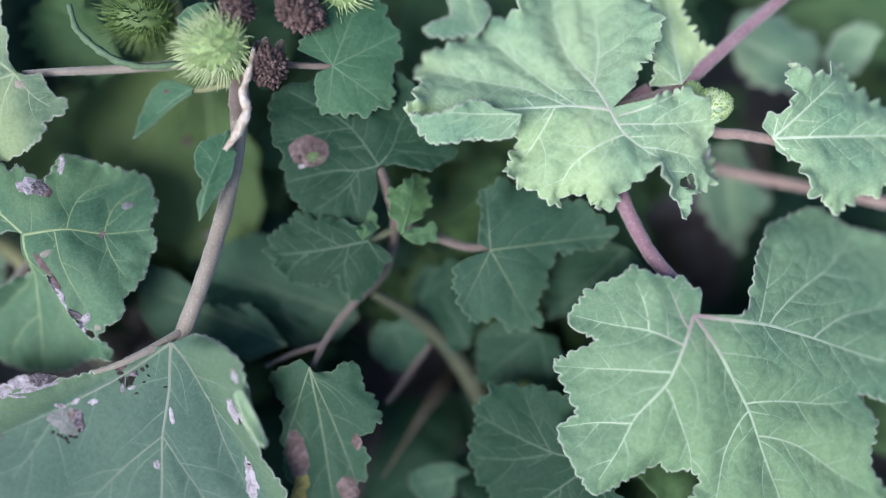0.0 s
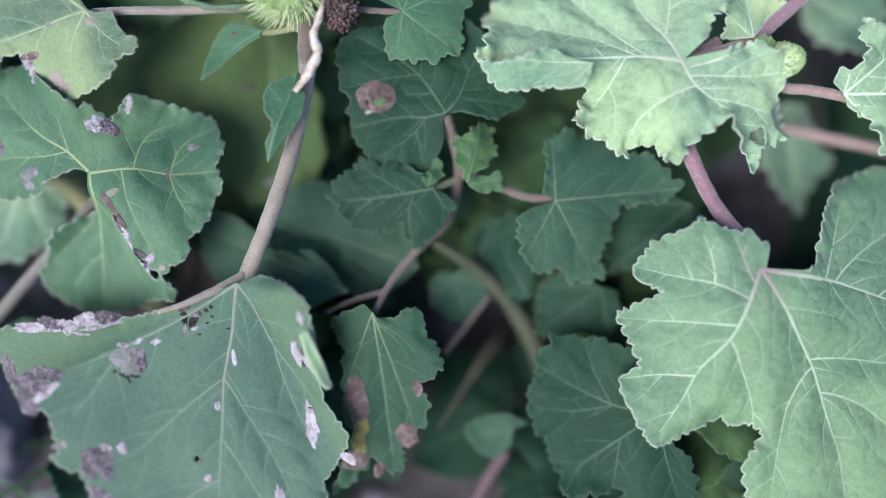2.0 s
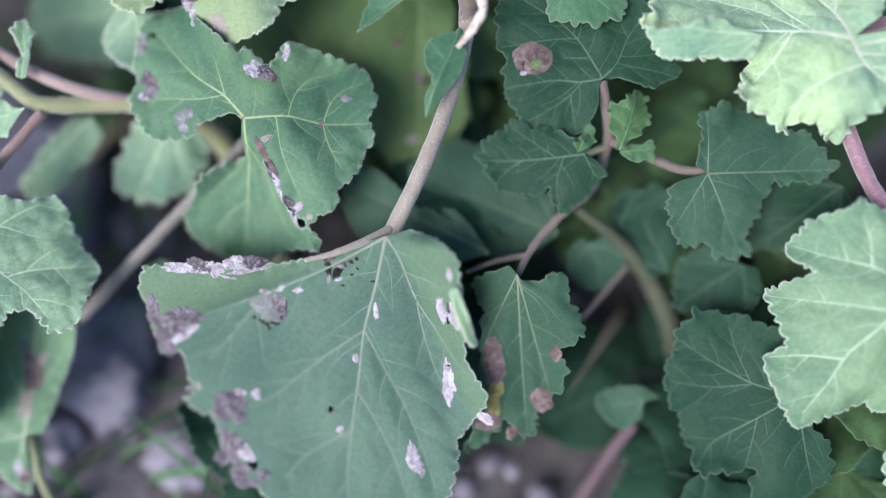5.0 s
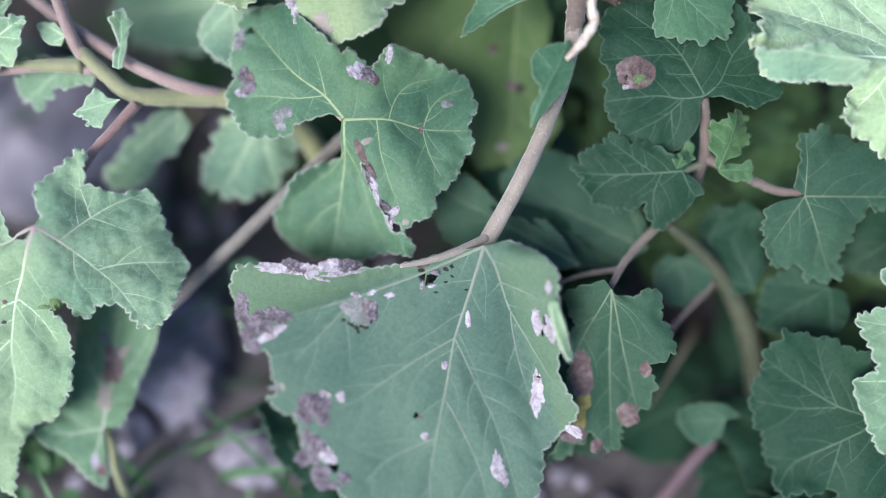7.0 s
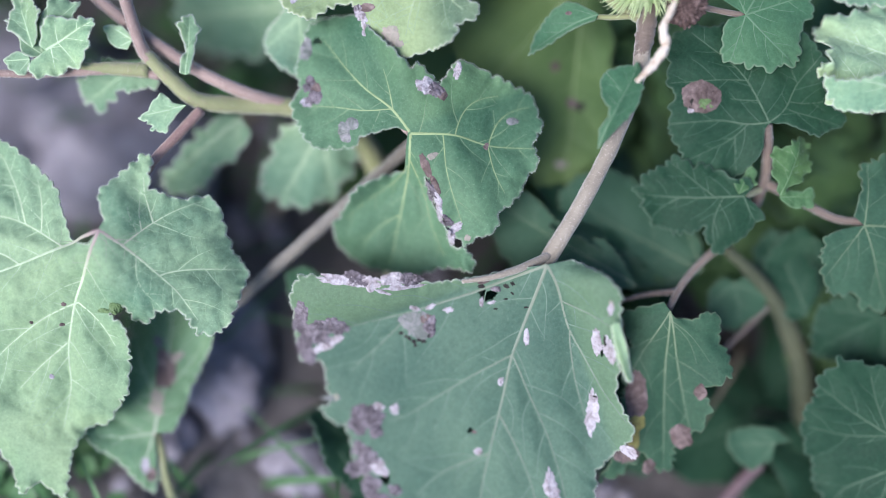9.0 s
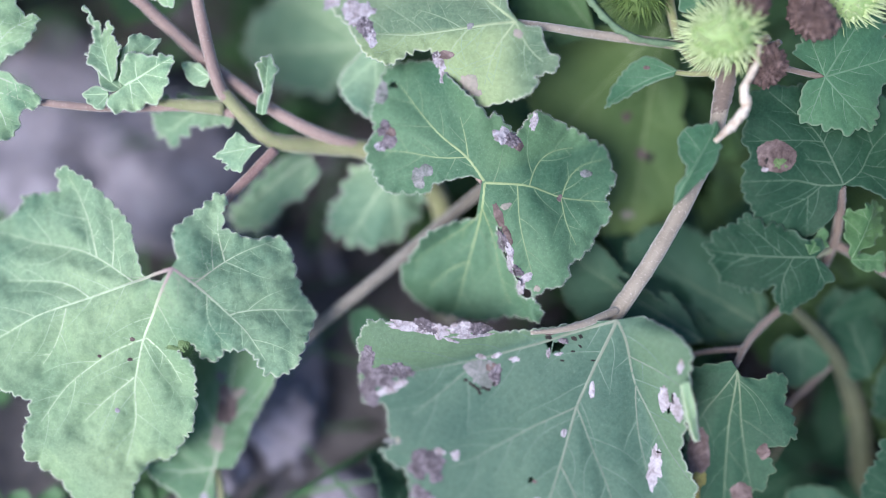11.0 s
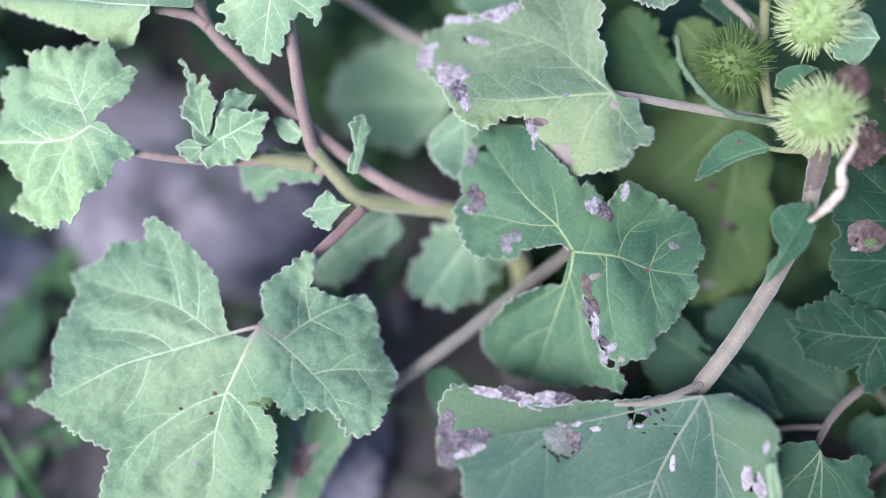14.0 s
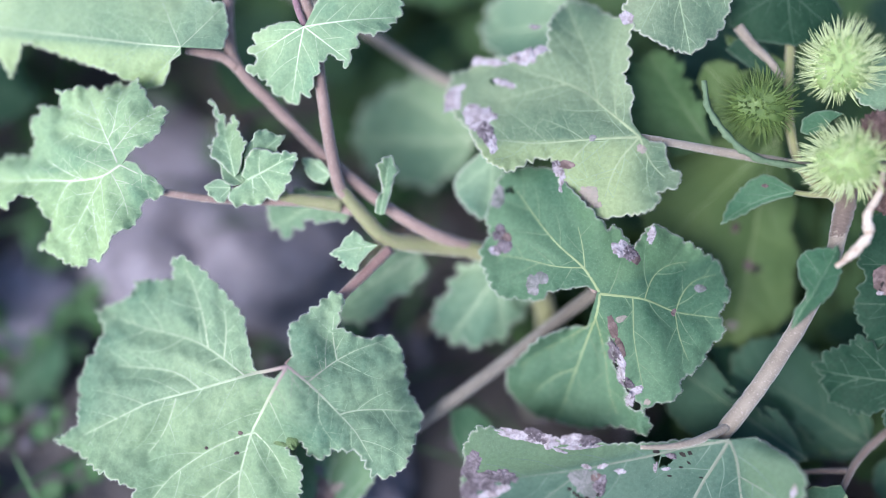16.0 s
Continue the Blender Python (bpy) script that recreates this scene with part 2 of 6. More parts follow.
def thing(name, at, label, category, group=""):
    ob = tagged(new(name), label, category, group)
    ob.location = at
    return ob


def part(name, me, parent, m=None, label=""):
    """Links a mesh as one object under a thing or part; m: its pose in the world, or in the parent where that is a part."""
    ob = new(name, me)
    ob.parent = parent
    if m is not None:
        ob.matrix_basis = (Matrix.Translation(-parent.location) @ m) if parent.type == "EMPTY" else m
    return tagged(ob, label)


def wave(x, y, seed, scale):
    """Smooth unevenness between about -1 and 1."""
    a, b = x / scale, y / scale
    s = seed * 1.7
    return 0.5 * (np.sin(a + 1.3 * np.sin(0.7 * b + s) + s) + np.sin(1.1 * b + 1.2 * np.sin(0.9 * a - s) + 2.3 * s))


def tube(points, radii, sides=10, rough=0.0, seed=0):
    """A tapered round stalk along a smooth line; verts and faces."""
    p = np.array(points, float)
    t = np.linspace(0, len(p) - 1, (len(p) - 1) * 8 + 1)
    i = np.minimum(t.astype(int), len(p) - 2)
    f = (t - i)[:, None]
    q = np.vstack([2 * p[0] - p[1], p, 2 * p[-1] - p[-2]])
    a, b, c, d = q[i], q[i + 1], q[i + 2], q[i + 3]
    line = 0.5 * (2 * b + (c - a) * f + (2 * a - 5 * b + 4 * c - d) * f**2 + (3 * b - a - 3 * c + d) * f**3)
    rad = np.interp(t, np.linspace(0, len(p) - 1, len(radii)), radii)
    tang = np.gradient(line, axis=0)
    tang /= np.linalg.norm(tang, axis=1)[:, None]
    ref = np.array([0.31, 0.17, 0.93])
    verts, faces = [], []
    rng = np.random.RandomState(seed)
    for k, (o, g, r) in enumerate(zip(line, tang, rad)):
        u = np.cross(g, ref)
        u /= np.linalg.norm(u)
        w = np.cross(g, u)
        for s in range(sides):
            th = 2 * math.pi * s / sides
            rr = r * (1 + rough * (rng.rand() - 0.5))
            verts.append(o + rr * (math.cos(th) * u + math.sin(th) * w))
    m = len(line)
    for k in range(m - 1):
        for s in range(sides):
            s2 = (s + 1) % sides
            faces.append((k * sides + s, k * sides + s2, (k + 1) * sides + s2, (k + 1) * sides + s))
    faces.append(tuple(range(sides - 1, -1, -1)))
    faces.append(tuple((m - 1) * sides + s for s in range(sides)))
    return verts, faces


def stem(parent, name, label, mat, r0, r1, points):
    """A stalk from its radii in millimetres and the points it runs through."""
    v, f = tube(points, (r0 / 1000, r1 / 1000), 12, 0.14, len(points))
    ob = part(name, mesh_of(name, v, f, mat), parent, Matrix.Identity(4), label)
    if r0 + r1 > 3.4 and mat not in (STEM_OLIVE_SHADED, STEM_PURPLE_SHADED):
        rng = np.random.RandomState(len(v))
        hv, hf = [], []
        for q, n, w in ((p.center, p.normal, p.area) for p in ob.data.polygons):
            for _ in range(3 if len(ob.data.polygons) < 700 else 2):
                o = Vector(rng.uniform(-0.0008, 0.0008, 3))
                o = q + o - n * (o.dot(n) + 0.0001)
                d = (n + Vector(rng.uniform(-0.5, 0.5, 3))).normalized() * rng.uniform(0.0003, 0.0008)
                u = d.orthogonal().normalized() * 0.00005
                k = len(hv)
                hv += [o + u, o - u * 0.5 + d.cross(u).normalized() * 0.00005, o - u, o + d]
                hf += [(k, k + 1, k + 3), (k + 1, k + 2, k + 3), (k + 2, k, k + 3)]
        tagged(part("fuzz", mesh_of("fuzz", hv, hf, HAIR), ob, Matrix.Identity(4), "short pale hairs"), kind="stuff")
    return ob


def smooth_line(points):
    """A line through the points, every millimetre or so, with its corners rounded."""
    p = np.array(points, float)
    length = np.r_[0, np.cumsum(np.hypot(*np.diff(p, axis=0).T))]
    s = np.linspace(0, length[-1], max(5, int(length[-1] / 1.1)))
    q = np.stack([np.interp(s, length, p[:, 0]), np.interp(s, length, p[:, 1])], 1)
    for _ in range(8):
        q[1:-1] = (q[:-2] + 2 * q[1:-1] + q[2:]) / 4
    return q


class Blade:
    """The outline and relief of one leaf, in millimetres: x along the midrib, y to its left, z out of the upper face."""

    def __init__(self, lobes, ribs, veins, bulge, droop, ruffle, seed, tooth, curls, bends=(), netted=False):
        self.ribs, self.bulge, self.droop, self.ruffle, self.seed, self.curls, self.bends = sorted(ribs), 0.6 * bulge, droop, 0.9 * ruffle, seed, curls, bends
        a, r = np.radians([q[0] for q in lobes]), np.array([q[1] for q in lobes])
        p = np.stack([r * np.cos(a), r * np.sin(a)], 1)
        if np.sum(p[:, 0] * np.roll(p[:, 1], -1) - p[:, 1] * np.roll(p[:, 0], -1)) < 0:
            p = p[::-1]
        length = np.r_[0, np.cumsum(np.hypot(*np.diff(p, axis=0).T))]
        step = 0.6 if length[-1] > 120 else 0.42
        s = np.linspace(0, length[-1], max(40, int(length[-1] / step)))
        q = np.stack([np.interp(s, length, p[:, 0]), np.interp(s, length, p[:, 1])], 1)
        for _ in range(2):
            q[1:-1] = (q[:-2] + 2 * q[1:-1] + q[2:]) / 4
        tang = np.gradient(q, axis=0)
        tang /= np.linalg.norm(tang, axis=1)[:, None] + 1e-9
        out = np.stack([tang[:, 1], -tang[:, 0]], 1)
        rng = np.random.RandomState(seed)
        saw, at = np.zeros(len(s)), 0.0
        while at < length[-1]:
            w = rng.uniform(1.5, 4.6)
            g = (s - at) / w
            ins = (g >= 0) & (g < 1)
            saw[ins] += tooth * rng.uniform(0.4, 1.6) * (np.sin(np.pi * g[ins] ** rng.uniform(0.7, 1.5)) ** 0.7 - 0.6)
            at += w
        if tooth > 1.1:
            saw = saw + 0.5 * tooth * np.sin(s / 1.25 + 1.5 * np.sin(s / 4.4 + seed))
        far = np.clip((np.hypot(q[:, 0], q[:, 1]) - 4) / 10, 0, 1)
        q = q + out * ((saw + 0.07 * rng.randn(len(s))) * far)[:, None]
        self.edge, self.arc, self.size = q, s, np.hypot(q[:, 0], q[:, 1]).max()
        self.ring = np.vstack([q, [[0.0, 0.0]]])
        self.veins = [smooth_line([(r * math.cos(math.radians(g)), r * math.sin(math.radians(g))) for g, r in v]) for v in veins]
        for k, v in enumerate(self.veins):
            rest = [q for i, q in enumerate(self.veins) if i != k]
            if rest and math.hypot(*v[0]) > 3:
                old = np.vstack(rest)
                d = np.hypot(*(old - v[0]).T)
                if d.min() < 4:
                    self.veins[k] = smooth_line([old[d.argmin()]] + [q for q in v[1:]])
        for g in self.ribs:
            a, rr = math.radians(g), np.arange(0.0, self.size, 1.0)
            self.veins.append(self.cut(np.stack([rr * math.cos(a), rr * math.sin(a)], 1)))
        self.net = np.vstack([v for v in self.veins])
        self.side, self.mesh = [], []
        reach = min(24.0, max(6.0, 0.36 * self.size))
        for v in self.veins:
            self.branch(v, min(6.5, max(3.4, 0.11 * self.size)), reach, 0.85, rng, self.side)
        if netted:
            for v in self.veins + [q for q, _ in self.side]:
                self.branch(v, 3.1, 8.0, 1.2, rng, self.mesh)
        self.fine = np.vstack([self.net] + [v for v, _ in self.side] + [v[::2] for v, _ in self.mesh])

    def branch(self, line, step, reach, spread, rng, out):
        """Curved side veins off a line, to alternate sides, that run on to the next vein or fade out."""
        if len(line) < 5:
            return
        a = np.arctan2(np.gradient(line[:, 1]), np.gradient(line[:, 0]))
        length = np.hypot(*np.diff(line, axis=0).T).sum()
        side = 1 if rng.rand() < 0.5 else -1
        along = step * rng.uniform(0.5, 1.0)
        while along < length * 0.95:
            i = int(along / length * (len(line) - 1))
            g = along / length
            ln = reach * (1 - 0.5 * g) * rng.uniform(0.75, 1.2) * min(1.0, length / 20)
            k = max(6, int(ln / 0.8))
            sway = np.cumsum(rng.uniform(-1, 1, k + 1))
            sway -= np.linspace(0, 1, k + 1) * sway[-1]
            ang = a[i] + side * spread * rng.uniform(0.85, 1.15) - side * rng.uniform(0.3, 0.8) * np.linspace(0, 1, k + 1) ** 1.2 + 0.15 * sway
            sub = line[i] + np.cumsum(np.r_[[[0, 0]], np.stack([np.cos(ang[:-1]), np.sin(ang[:-1])], 1) * ln / k], axis=0)
            sub = self.cut(sub)
            # it ends on the vein that it meets
            if len(sub) > 4:
                old = np.vstack([self.net] + [q for q, _ in self.side] + [q for q, _ in self.mesh[-40:]])
                d = ((sub[4:, None] - old[None]) ** 2).sum(2)
                near = d.min(1) < 0.8
                if near.any():
                    e = int(np.argmax(near))
                    sub = np.vstack([sub[: 4 + e], old[d[e].argmin()]])
            if len(sub) >= 5:
                out.append((smooth_line(sub), g))
            side = -side
            along += step * rng.uniform(0.6, 1.15)

    def cut(self, line):
        """A line as far as it stays on the leaf."""
        ok = self.inside(line[:, 0], line[:, 1]) & (self.rim(line[:, 0], line[:, 1])[0] > 0.35)
        ok[:2] = True
        return line[: int(np.argmin(ok))] if not ok.all() else line

    def inside(self, x, y):
        """Whether points lie within the outline."""
        x, y = np.atleast_1d(x), np.atleast_1d(y)
        a, b = self.ring, np.roll(self.ring, -1, axis=0)
        hit = ((a[:, 1] > y[:, None]) != (b[:, 1] > y[:, None])) & (x[:, None] < (b[:, 0] - a[:, 0]) * (y[:, None] - a[:, 1]) / (b[:, 1] - a[:, 1] + 1e-12) + a[:, 0])
        return hit.sum(1) % 2 == 1

    def rim(self, x, y):
        """The distance to the edge, and the place along it."""
        x, y = np.atleast_1d(x), np.atleast_1d(y)
        d, k = np.empty(len(x)), np.empty(len(x), int)
        for c in range(0, len(x), 2000):
            e = (x[c:c + 2000, None] - self.edge[None, :, 0]) ** 2 + (y[c:c + 2000, None] - self.edge[None, :, 1]) ** 2
            k[c:c + 2000] = e.argmin(1)
            d[c:c + 2000] = np.sqrt(e.min(1))
        return d, self.arc[k]

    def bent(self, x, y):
        """The lift beside each crease (from, to, side, height, width, tint), and the yellow-green brightening put into
        the colour there for caught light.
        """
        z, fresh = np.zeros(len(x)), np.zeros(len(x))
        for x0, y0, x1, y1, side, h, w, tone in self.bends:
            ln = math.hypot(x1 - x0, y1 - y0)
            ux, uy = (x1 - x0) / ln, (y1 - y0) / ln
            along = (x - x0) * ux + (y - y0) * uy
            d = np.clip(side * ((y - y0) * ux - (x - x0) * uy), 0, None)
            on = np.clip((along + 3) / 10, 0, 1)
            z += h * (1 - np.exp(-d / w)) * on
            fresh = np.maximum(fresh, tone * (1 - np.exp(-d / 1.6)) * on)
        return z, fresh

    def height(self, x, y):
        x, y = np.atleast_1d(np.asarray(x, float)), np.atleast_1d(np.asarray(y, float))
        r, th = np.hypot(x, y), np.arctan2(y, x)
        d, arc = self.rim(x, y)
        z = self.droop * (0.28 * self.size - r * r / (r + 0.15 * self.size))
        off = np.empty(len(x))
        for c in range(0, len(x), 2000):
            off[c:c + 2000] = np.sqrt(((x[c:c + 2000, None] - self.net[None, :, 0]) ** 2 + (y[c:c + 2000, None] - self.net[None, :, 1]) ** 2).min(1))
        z = z + self.bulge * (1 - np.exp(-((off / 4.2) ** 2))) * np.clip(r / 12, 0, 1) * np.clip(0.35 + d / 9, 0, 1)
        near = np.exp(-((d / 2.9) ** 2)) * np.clip(r / 14, 0, 1)
        for c in range(0, len(x), 2000):
            off[c:c + 2000] = np.sqrt(((x[c:c + 2000, None] - self.fine[None, :, 0]) ** 2 + (y[c:c + 2000, None] - self.fine[None, :, 1]) ** 2).min(1))
        z = z + 0.34 * self.bulge * (1 - np.exp(-((off / 1.4) ** 2))) * np.clip(r / 8, 0, 1)
        z = z + 0.22 * self.ruffle * np.exp(-((d / 1.3) ** 2)) * np.sin(arc / 0.85 + 2 * np.sin(arc / 3.1 + self.seed))
        z = z + self.ruffle * near * (0.55 * np.sin(arc / 4.2 + self.seed) + 0.2 * np.sin(arc / 2.3 + 2 * self.seed) + 0.8 * np.sin(arc / 9.0 + self.seed * 3))
        z = z + (0.9 * wave(x, y, self.seed, 9.0) + 0.045 * self.size * wave(x, y, self.seed + 11, 0.26 * self.size)) * np.clip(r / 14, 0, 1) + 0.12 * wave(x, y, self.seed + 5, 3.2)
        z = z + self.bent(x, y)[0]
        deg = np.degrees(th)
        for c, w, h, p in self.curls:
            t = (deg - c + 180) % 360 - 180
            z = z + h * np.exp(-((d / p) ** 1.5)) * np.exp(-((t / w) ** 2)) * np.clip(r / 12, 0, 1)
        return z


def laid(b, x, y):
    """The height of the finished lamina under points; its own relief where there is none."""
    z = b.height(x, y)
    for i in range(len(z)):
        hit = b.skin.ray_cast(Vector((x[i], y[i], 60.0)), Vector((0, 0, -1)))[0]
        if hit is not None:
            z[i] = hit.z
    return z


def blade_mesh(name, b, mat, holes):
    """The lamina: its outline and eaten holes filled with an even net of points."""
    rng = np.random.RandomState(b.seed + 50)
    gap = 1.0 if b.size > 30 else 0.8
    loops = [b.ring]
    for cx, cy, a, c, rot in holes:
        t, g = math.radians(rot), np.linspace(0, 2 * math.pi, 22, endpoint=False)
        w = 1 + 0.2 * np.sin(3 * g + cx) + 0.12 * rng.randn(22)
        u, v = a * w * np.cos(g), c * w * np.sin(g)
        loops.append(np.stack([cx + u * math.cos(t) - v * math.sin(t), cy + u * math.sin(t) + v * math.cos(t)], 1))
    lo, hi = b.ring.min(0), b.ring.max(0)
    gx, gy = np.meshgrid(np.arange(lo[0], hi[0], gap), np.arange(lo[1], hi[1], gap))
    gx, gy = gx.ravel() + rng.uniform(-0.3, 0.3, gx.size) * gap, gy.ravel() + rng.uniform(-0.3, 0.3, gy.size) * gap
    tang = np.gradient(b.edge, axis=0)
    tang /= np.linalg.norm(tang, axis=1)[:, None] + 1e-9
    rimx = b.edge - 0.55 * np.stack([tang[:, 1], -tang[:, 0]], 1)
    gx, gy = np.r_[gx, rimx[:, 0]], np.r_[gy, rimx[:, 1]]
    ok = b.inside(gx, gy)
    gx, gy = gx[ok], gy[ok]
    d = b.rim(gx, gy)[0]
    ok = d > 0.4
    gx, gy = gx[ok], gy[ok]
    pts, rings = [], []
    for loop in loops:
        rings.append(list(range(len(pts), len(pts) + len(loop))))
        pts += [Vector(q) for q in loop]
    pts += [Vector(q) for q in zip(gx, gy)]
    cv, _, cf, *_ = delaunay_2d_cdt(pts, [], rings, 0, 1e-4)
    xy = np.array([(q.x, q.y) for q in cv])
    mid = np.array([xy[list(f)].mean(0) for f in cf])
    keep = b.inside(mid[:, 0], mid[:, 1])
    for loop in loops[1:]:
        h = Blade.inside(HoleLoop(loop), mid[:, 0], mid[:, 1])
        keep &= ~h
    faces = []
    for f, k in zip(cf, keep):
        if k:
            p = xy[list(f)]
            area = np.sum(p[:, 0] * np.roll(p[:, 1], -1) - p[:, 1] * np.roll(p[:, 0], -1))
            faces.append(tuple(f) if area > 0 else tuple(reversed(f)))
    z = b.height(xy[:, 0], xy[:, 1])
    b.skin = BVHTree.FromPolygons([(x, y, h) for (x, y), h in zip(xy.tolist(), z.tolist())], faces)
    me = mesh_of(name, np.c_[xy, z] / 1000, faces, mat)
    d = b.rim(xy[:, 0], xy[:, 1])[0]
    me.attributes.new("reach", "FLOAT", "POINT").data.foreach_set("value", np.clip(1 - d / 0.8, 0, 1).astype(np.float32))
    off = np.empty(len(xy))
    for c in range(0, len(xy), 2000):
        off[c:c + 2000] = np.sqrt(((xy[c:c + 2000, None] - b.net[None]) ** 2).sum(2).min(1))
    me.attributes.new("by_vein", "FLOAT", "POINT").data.foreach_set("value", np.exp(-off / 2.6).astype(np.float32))
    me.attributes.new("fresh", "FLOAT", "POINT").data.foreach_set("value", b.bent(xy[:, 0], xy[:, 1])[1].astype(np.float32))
    return me


class HoleLoop:
    def __init__(self, ring):
        self.ring = ring


def vein_mesh(b, rib, blush, mat):
    """Raised veins: the main ones, side veins that branch off them, and finer ones off those."""
    verts, faces, tint, rank = [], [], [], []

    def lay(line, w0, w1, k0, k1):
        n = len(line)
        px, py = line[:, 0], line[:, 1]
        a = np.arctan2(np.gradient(py), np.gradient(px))
        w = np.linspace(w0, w1, n) / 2
        ux, uy = -np.sin(a) * w, np.cos(a) * w
        z, hl, hr = laid(b, px, py), laid(b, px + ux, py + uy), laid(b, px - ux, py - uy)
        top = np.maximum(z, 0.5 * (hl + hr)) + 0.05 + w * 0.2
        o = len(verts)
        for i in range(n):
            verts.append(((px[i] + ux[i]) / 1000, (py[i] + uy[i]) / 1000, (hl[i] + 0.01) / 1000))
            verts.append((px[i] / 1000, py[i] / 1000, top[i] / 1000))
            verts.append(((px[i] - ux[i]) / 1000, (py[i] - uy[i]) / 1000, (hr[i] + 0.01) / 1000))
            tint.extend([blush * max(0.0, 1 - math.hypot(px[i], py[i]) / 16)] * 3)
            rank.extend([k0 + (k1 - k0) * i / (n - 1)] * 3)
        for i in range(n - 1):
            c = o + 3 * i
            faces.append((c, c + 1, c + 4, c + 3))
            faces.append((c + 1, c + 2, c + 5, c + 4))
        return a

    for v in b.veins:
        ok = np.flatnonzero(b.inside(v[:, 0], v[:, 1]))
        v = v[: ok[-1] + 1] if len(ok) else v[:0]
        if len(v) < 4:
            continue
        main = math.hypot(*v[0]) < 3
        far = math.hypot(*v[-1]) / b.size
        w = rib * (0.32 + 0.36 * far) if main else rib * 0.3
        lay(v, w, 0.2, (0.0 if main else 0.15) + (0.75 if b.size < 26 else 0.0), 0.5 + (0.45 if b.size < 26 else 0.0))
    for sub, g in b.side:
        lay(sub, min(0.34, 0.24 * rib * (1.15 - 0.5 * g)), 0.11, 0.85 if mat is GREYED else 0.7 if mat in (BROAD, OLD_SHADED, HOARY) else 0.5, 1.0)
    for sub, g in b.mesh:
        lay(sub, 0.13, 0.09, 0.75, 1.0)
    me = mesh_of("vein_network", verts, faces, VEINS[mat])
    for key, vals in (("blush", tint), ("rank", rank)):
        me.attributes.new(key, "FLOAT", "POINT").data.foreach_set("value", np.array(vals, np.float32))
    return me


def patch_mesh(b, cx, cy, a, c, rot, kind, rng):
    """Withered tissue: a thin crumpled flake with a torn outline that lies on the leaf."""
    n, rings = 96, 11
    t = math.radians(rot)
    th = np.linspace(0, 2 * math.pi, n, endpoint=False)
    edge = np.ones(n)
    torn = {"ash": 0.2, "blotch": 0.24, "frass": 0.26, "green": 0.2, "scar": 0.2}.get(kind, 0.25)
    for h in range(2, 30):
        edge += rng.randn() * torn / h ** (1.15 if kind == "scar" else 0.95) * np.sin(h * th + rng.uniform(0, 6.28))
    edge = np.clip(edge, 0.35, 1.7)
    lift = {"crust": 0.75, "paper": 0.3, "ash": 0.1, "scar": 0.15, "green": 0.3, "frass": 0.25}.get(kind, 0.04)
    verts, faces = [], []
    for i in range(rings + 1):
        f = i / rings
        u, v = a * f * edge * np.cos(th), c * f * edge * np.sin(th)
        x, y = cx + u * math.cos(t) - v * math.sin(t), cy + u * math.sin(t) + v * math.cos(t)
        z = laid(b, x, y)
        for k in range(n):
            p = Vector((x[k], y[k], b.seed + cx))
            rough = noise.fractal(p * 0.9, 0.8, 2.2, 4)
            z[k] += 0.12 + lift * (1 - f**5) * max(-0.1, 0.35 + 0.75 * rough) - 0.09 * f**6
        verts += list(zip((x / 1000).tolist(), (y / 1000).tolist(), (z / 1000).tolist()))
    for i in range(rings):
        for j in range(n):
            k = (j + 1) % n
            faces.append((i * n + j, (i + 1) * n + j, (i + 1) * n + k, i * n + k))
    return mesh_of("withered_patch", verts, faces, PATCH_MATS[kind])


def margin_hairs(b, rng):
    """Short pale hairs that stand off the edge of the leaf."""
    e = b.edge
    tang = np.gradient(e, axis=0)
    tang /= np.linalg.norm(tang, axis=1)[:, None] + 1e-9
    k = np.repeat(np.arange(1, len(e) - 1), 4)
    f = rng.rand(len(k), 1)
    o = e[k] * (1 - f) + e[k + 1] * f
    t = tang[k]
    out = np.stack([t[:, 1], -t[:, 0]], 1)
    d = out + rng.uniform(-0.6, 0.6, (len(k), 1)) * t
    d *= rng.uniform(0.2, 0.6, (len(k), 1)) * np.clip(np.hypot(o[:, :1], o[:, 1:]) / 8, 0.2, 1)
    z = b.height(e[:, 0], e[:, 1])
    zo = z[k] * (1 - f[:, 0]) + z[k + 1] * f[:, 0]
    up = rng.uniform(-0.25, 0.35, len(k))
    p = np.c_[o - out * 0.1, zo]
    side = np.c_[t * 0.045, np.zeros(len(k))]
    verts = np.stack([p - side, p + side, p + [0, 0, -0.07], np.c_[o + d, zo + up]], 1).reshape(-1, 3)
    i = 4 * np.arange(len(k))[:, None]
    faces = np.concatenate([i + [0, 1, 3], i + [1, 2, 3], i + [2, 0, 3]])
    return mesh_of("margin_hairs", verts / 1000, faces.tolist(), DOWN)


PATCH_LABEL = {"crust": "crumbling grey-brown withered tissue", "paper": "papery white dead tissue", "ash": "ashy grey spot",
               "scar": "dark brown scar", "blotch": "faint pinkish brown blotch", "green": "flake of green leaf tissue", "yellow": "yellowed tissue", "frass": "black speck of insect droppings"}


BLADES = {}


def spot(ob, kind, x, y, a, c, rot=0):
    """A withered spot on a leaf: its place, half-axes (mm) and turn."""
    b, mat = BLADES[ob.name]
    rng = np.random.RandomState(int(abs(x * 71 + y * 37) * 10) % 9999)
    part("withered_patch", patch_mesh(b, x, y, a, c, rot, kind, rng), ob, Matrix.Identity(4), PATCH_LABEL[kind])


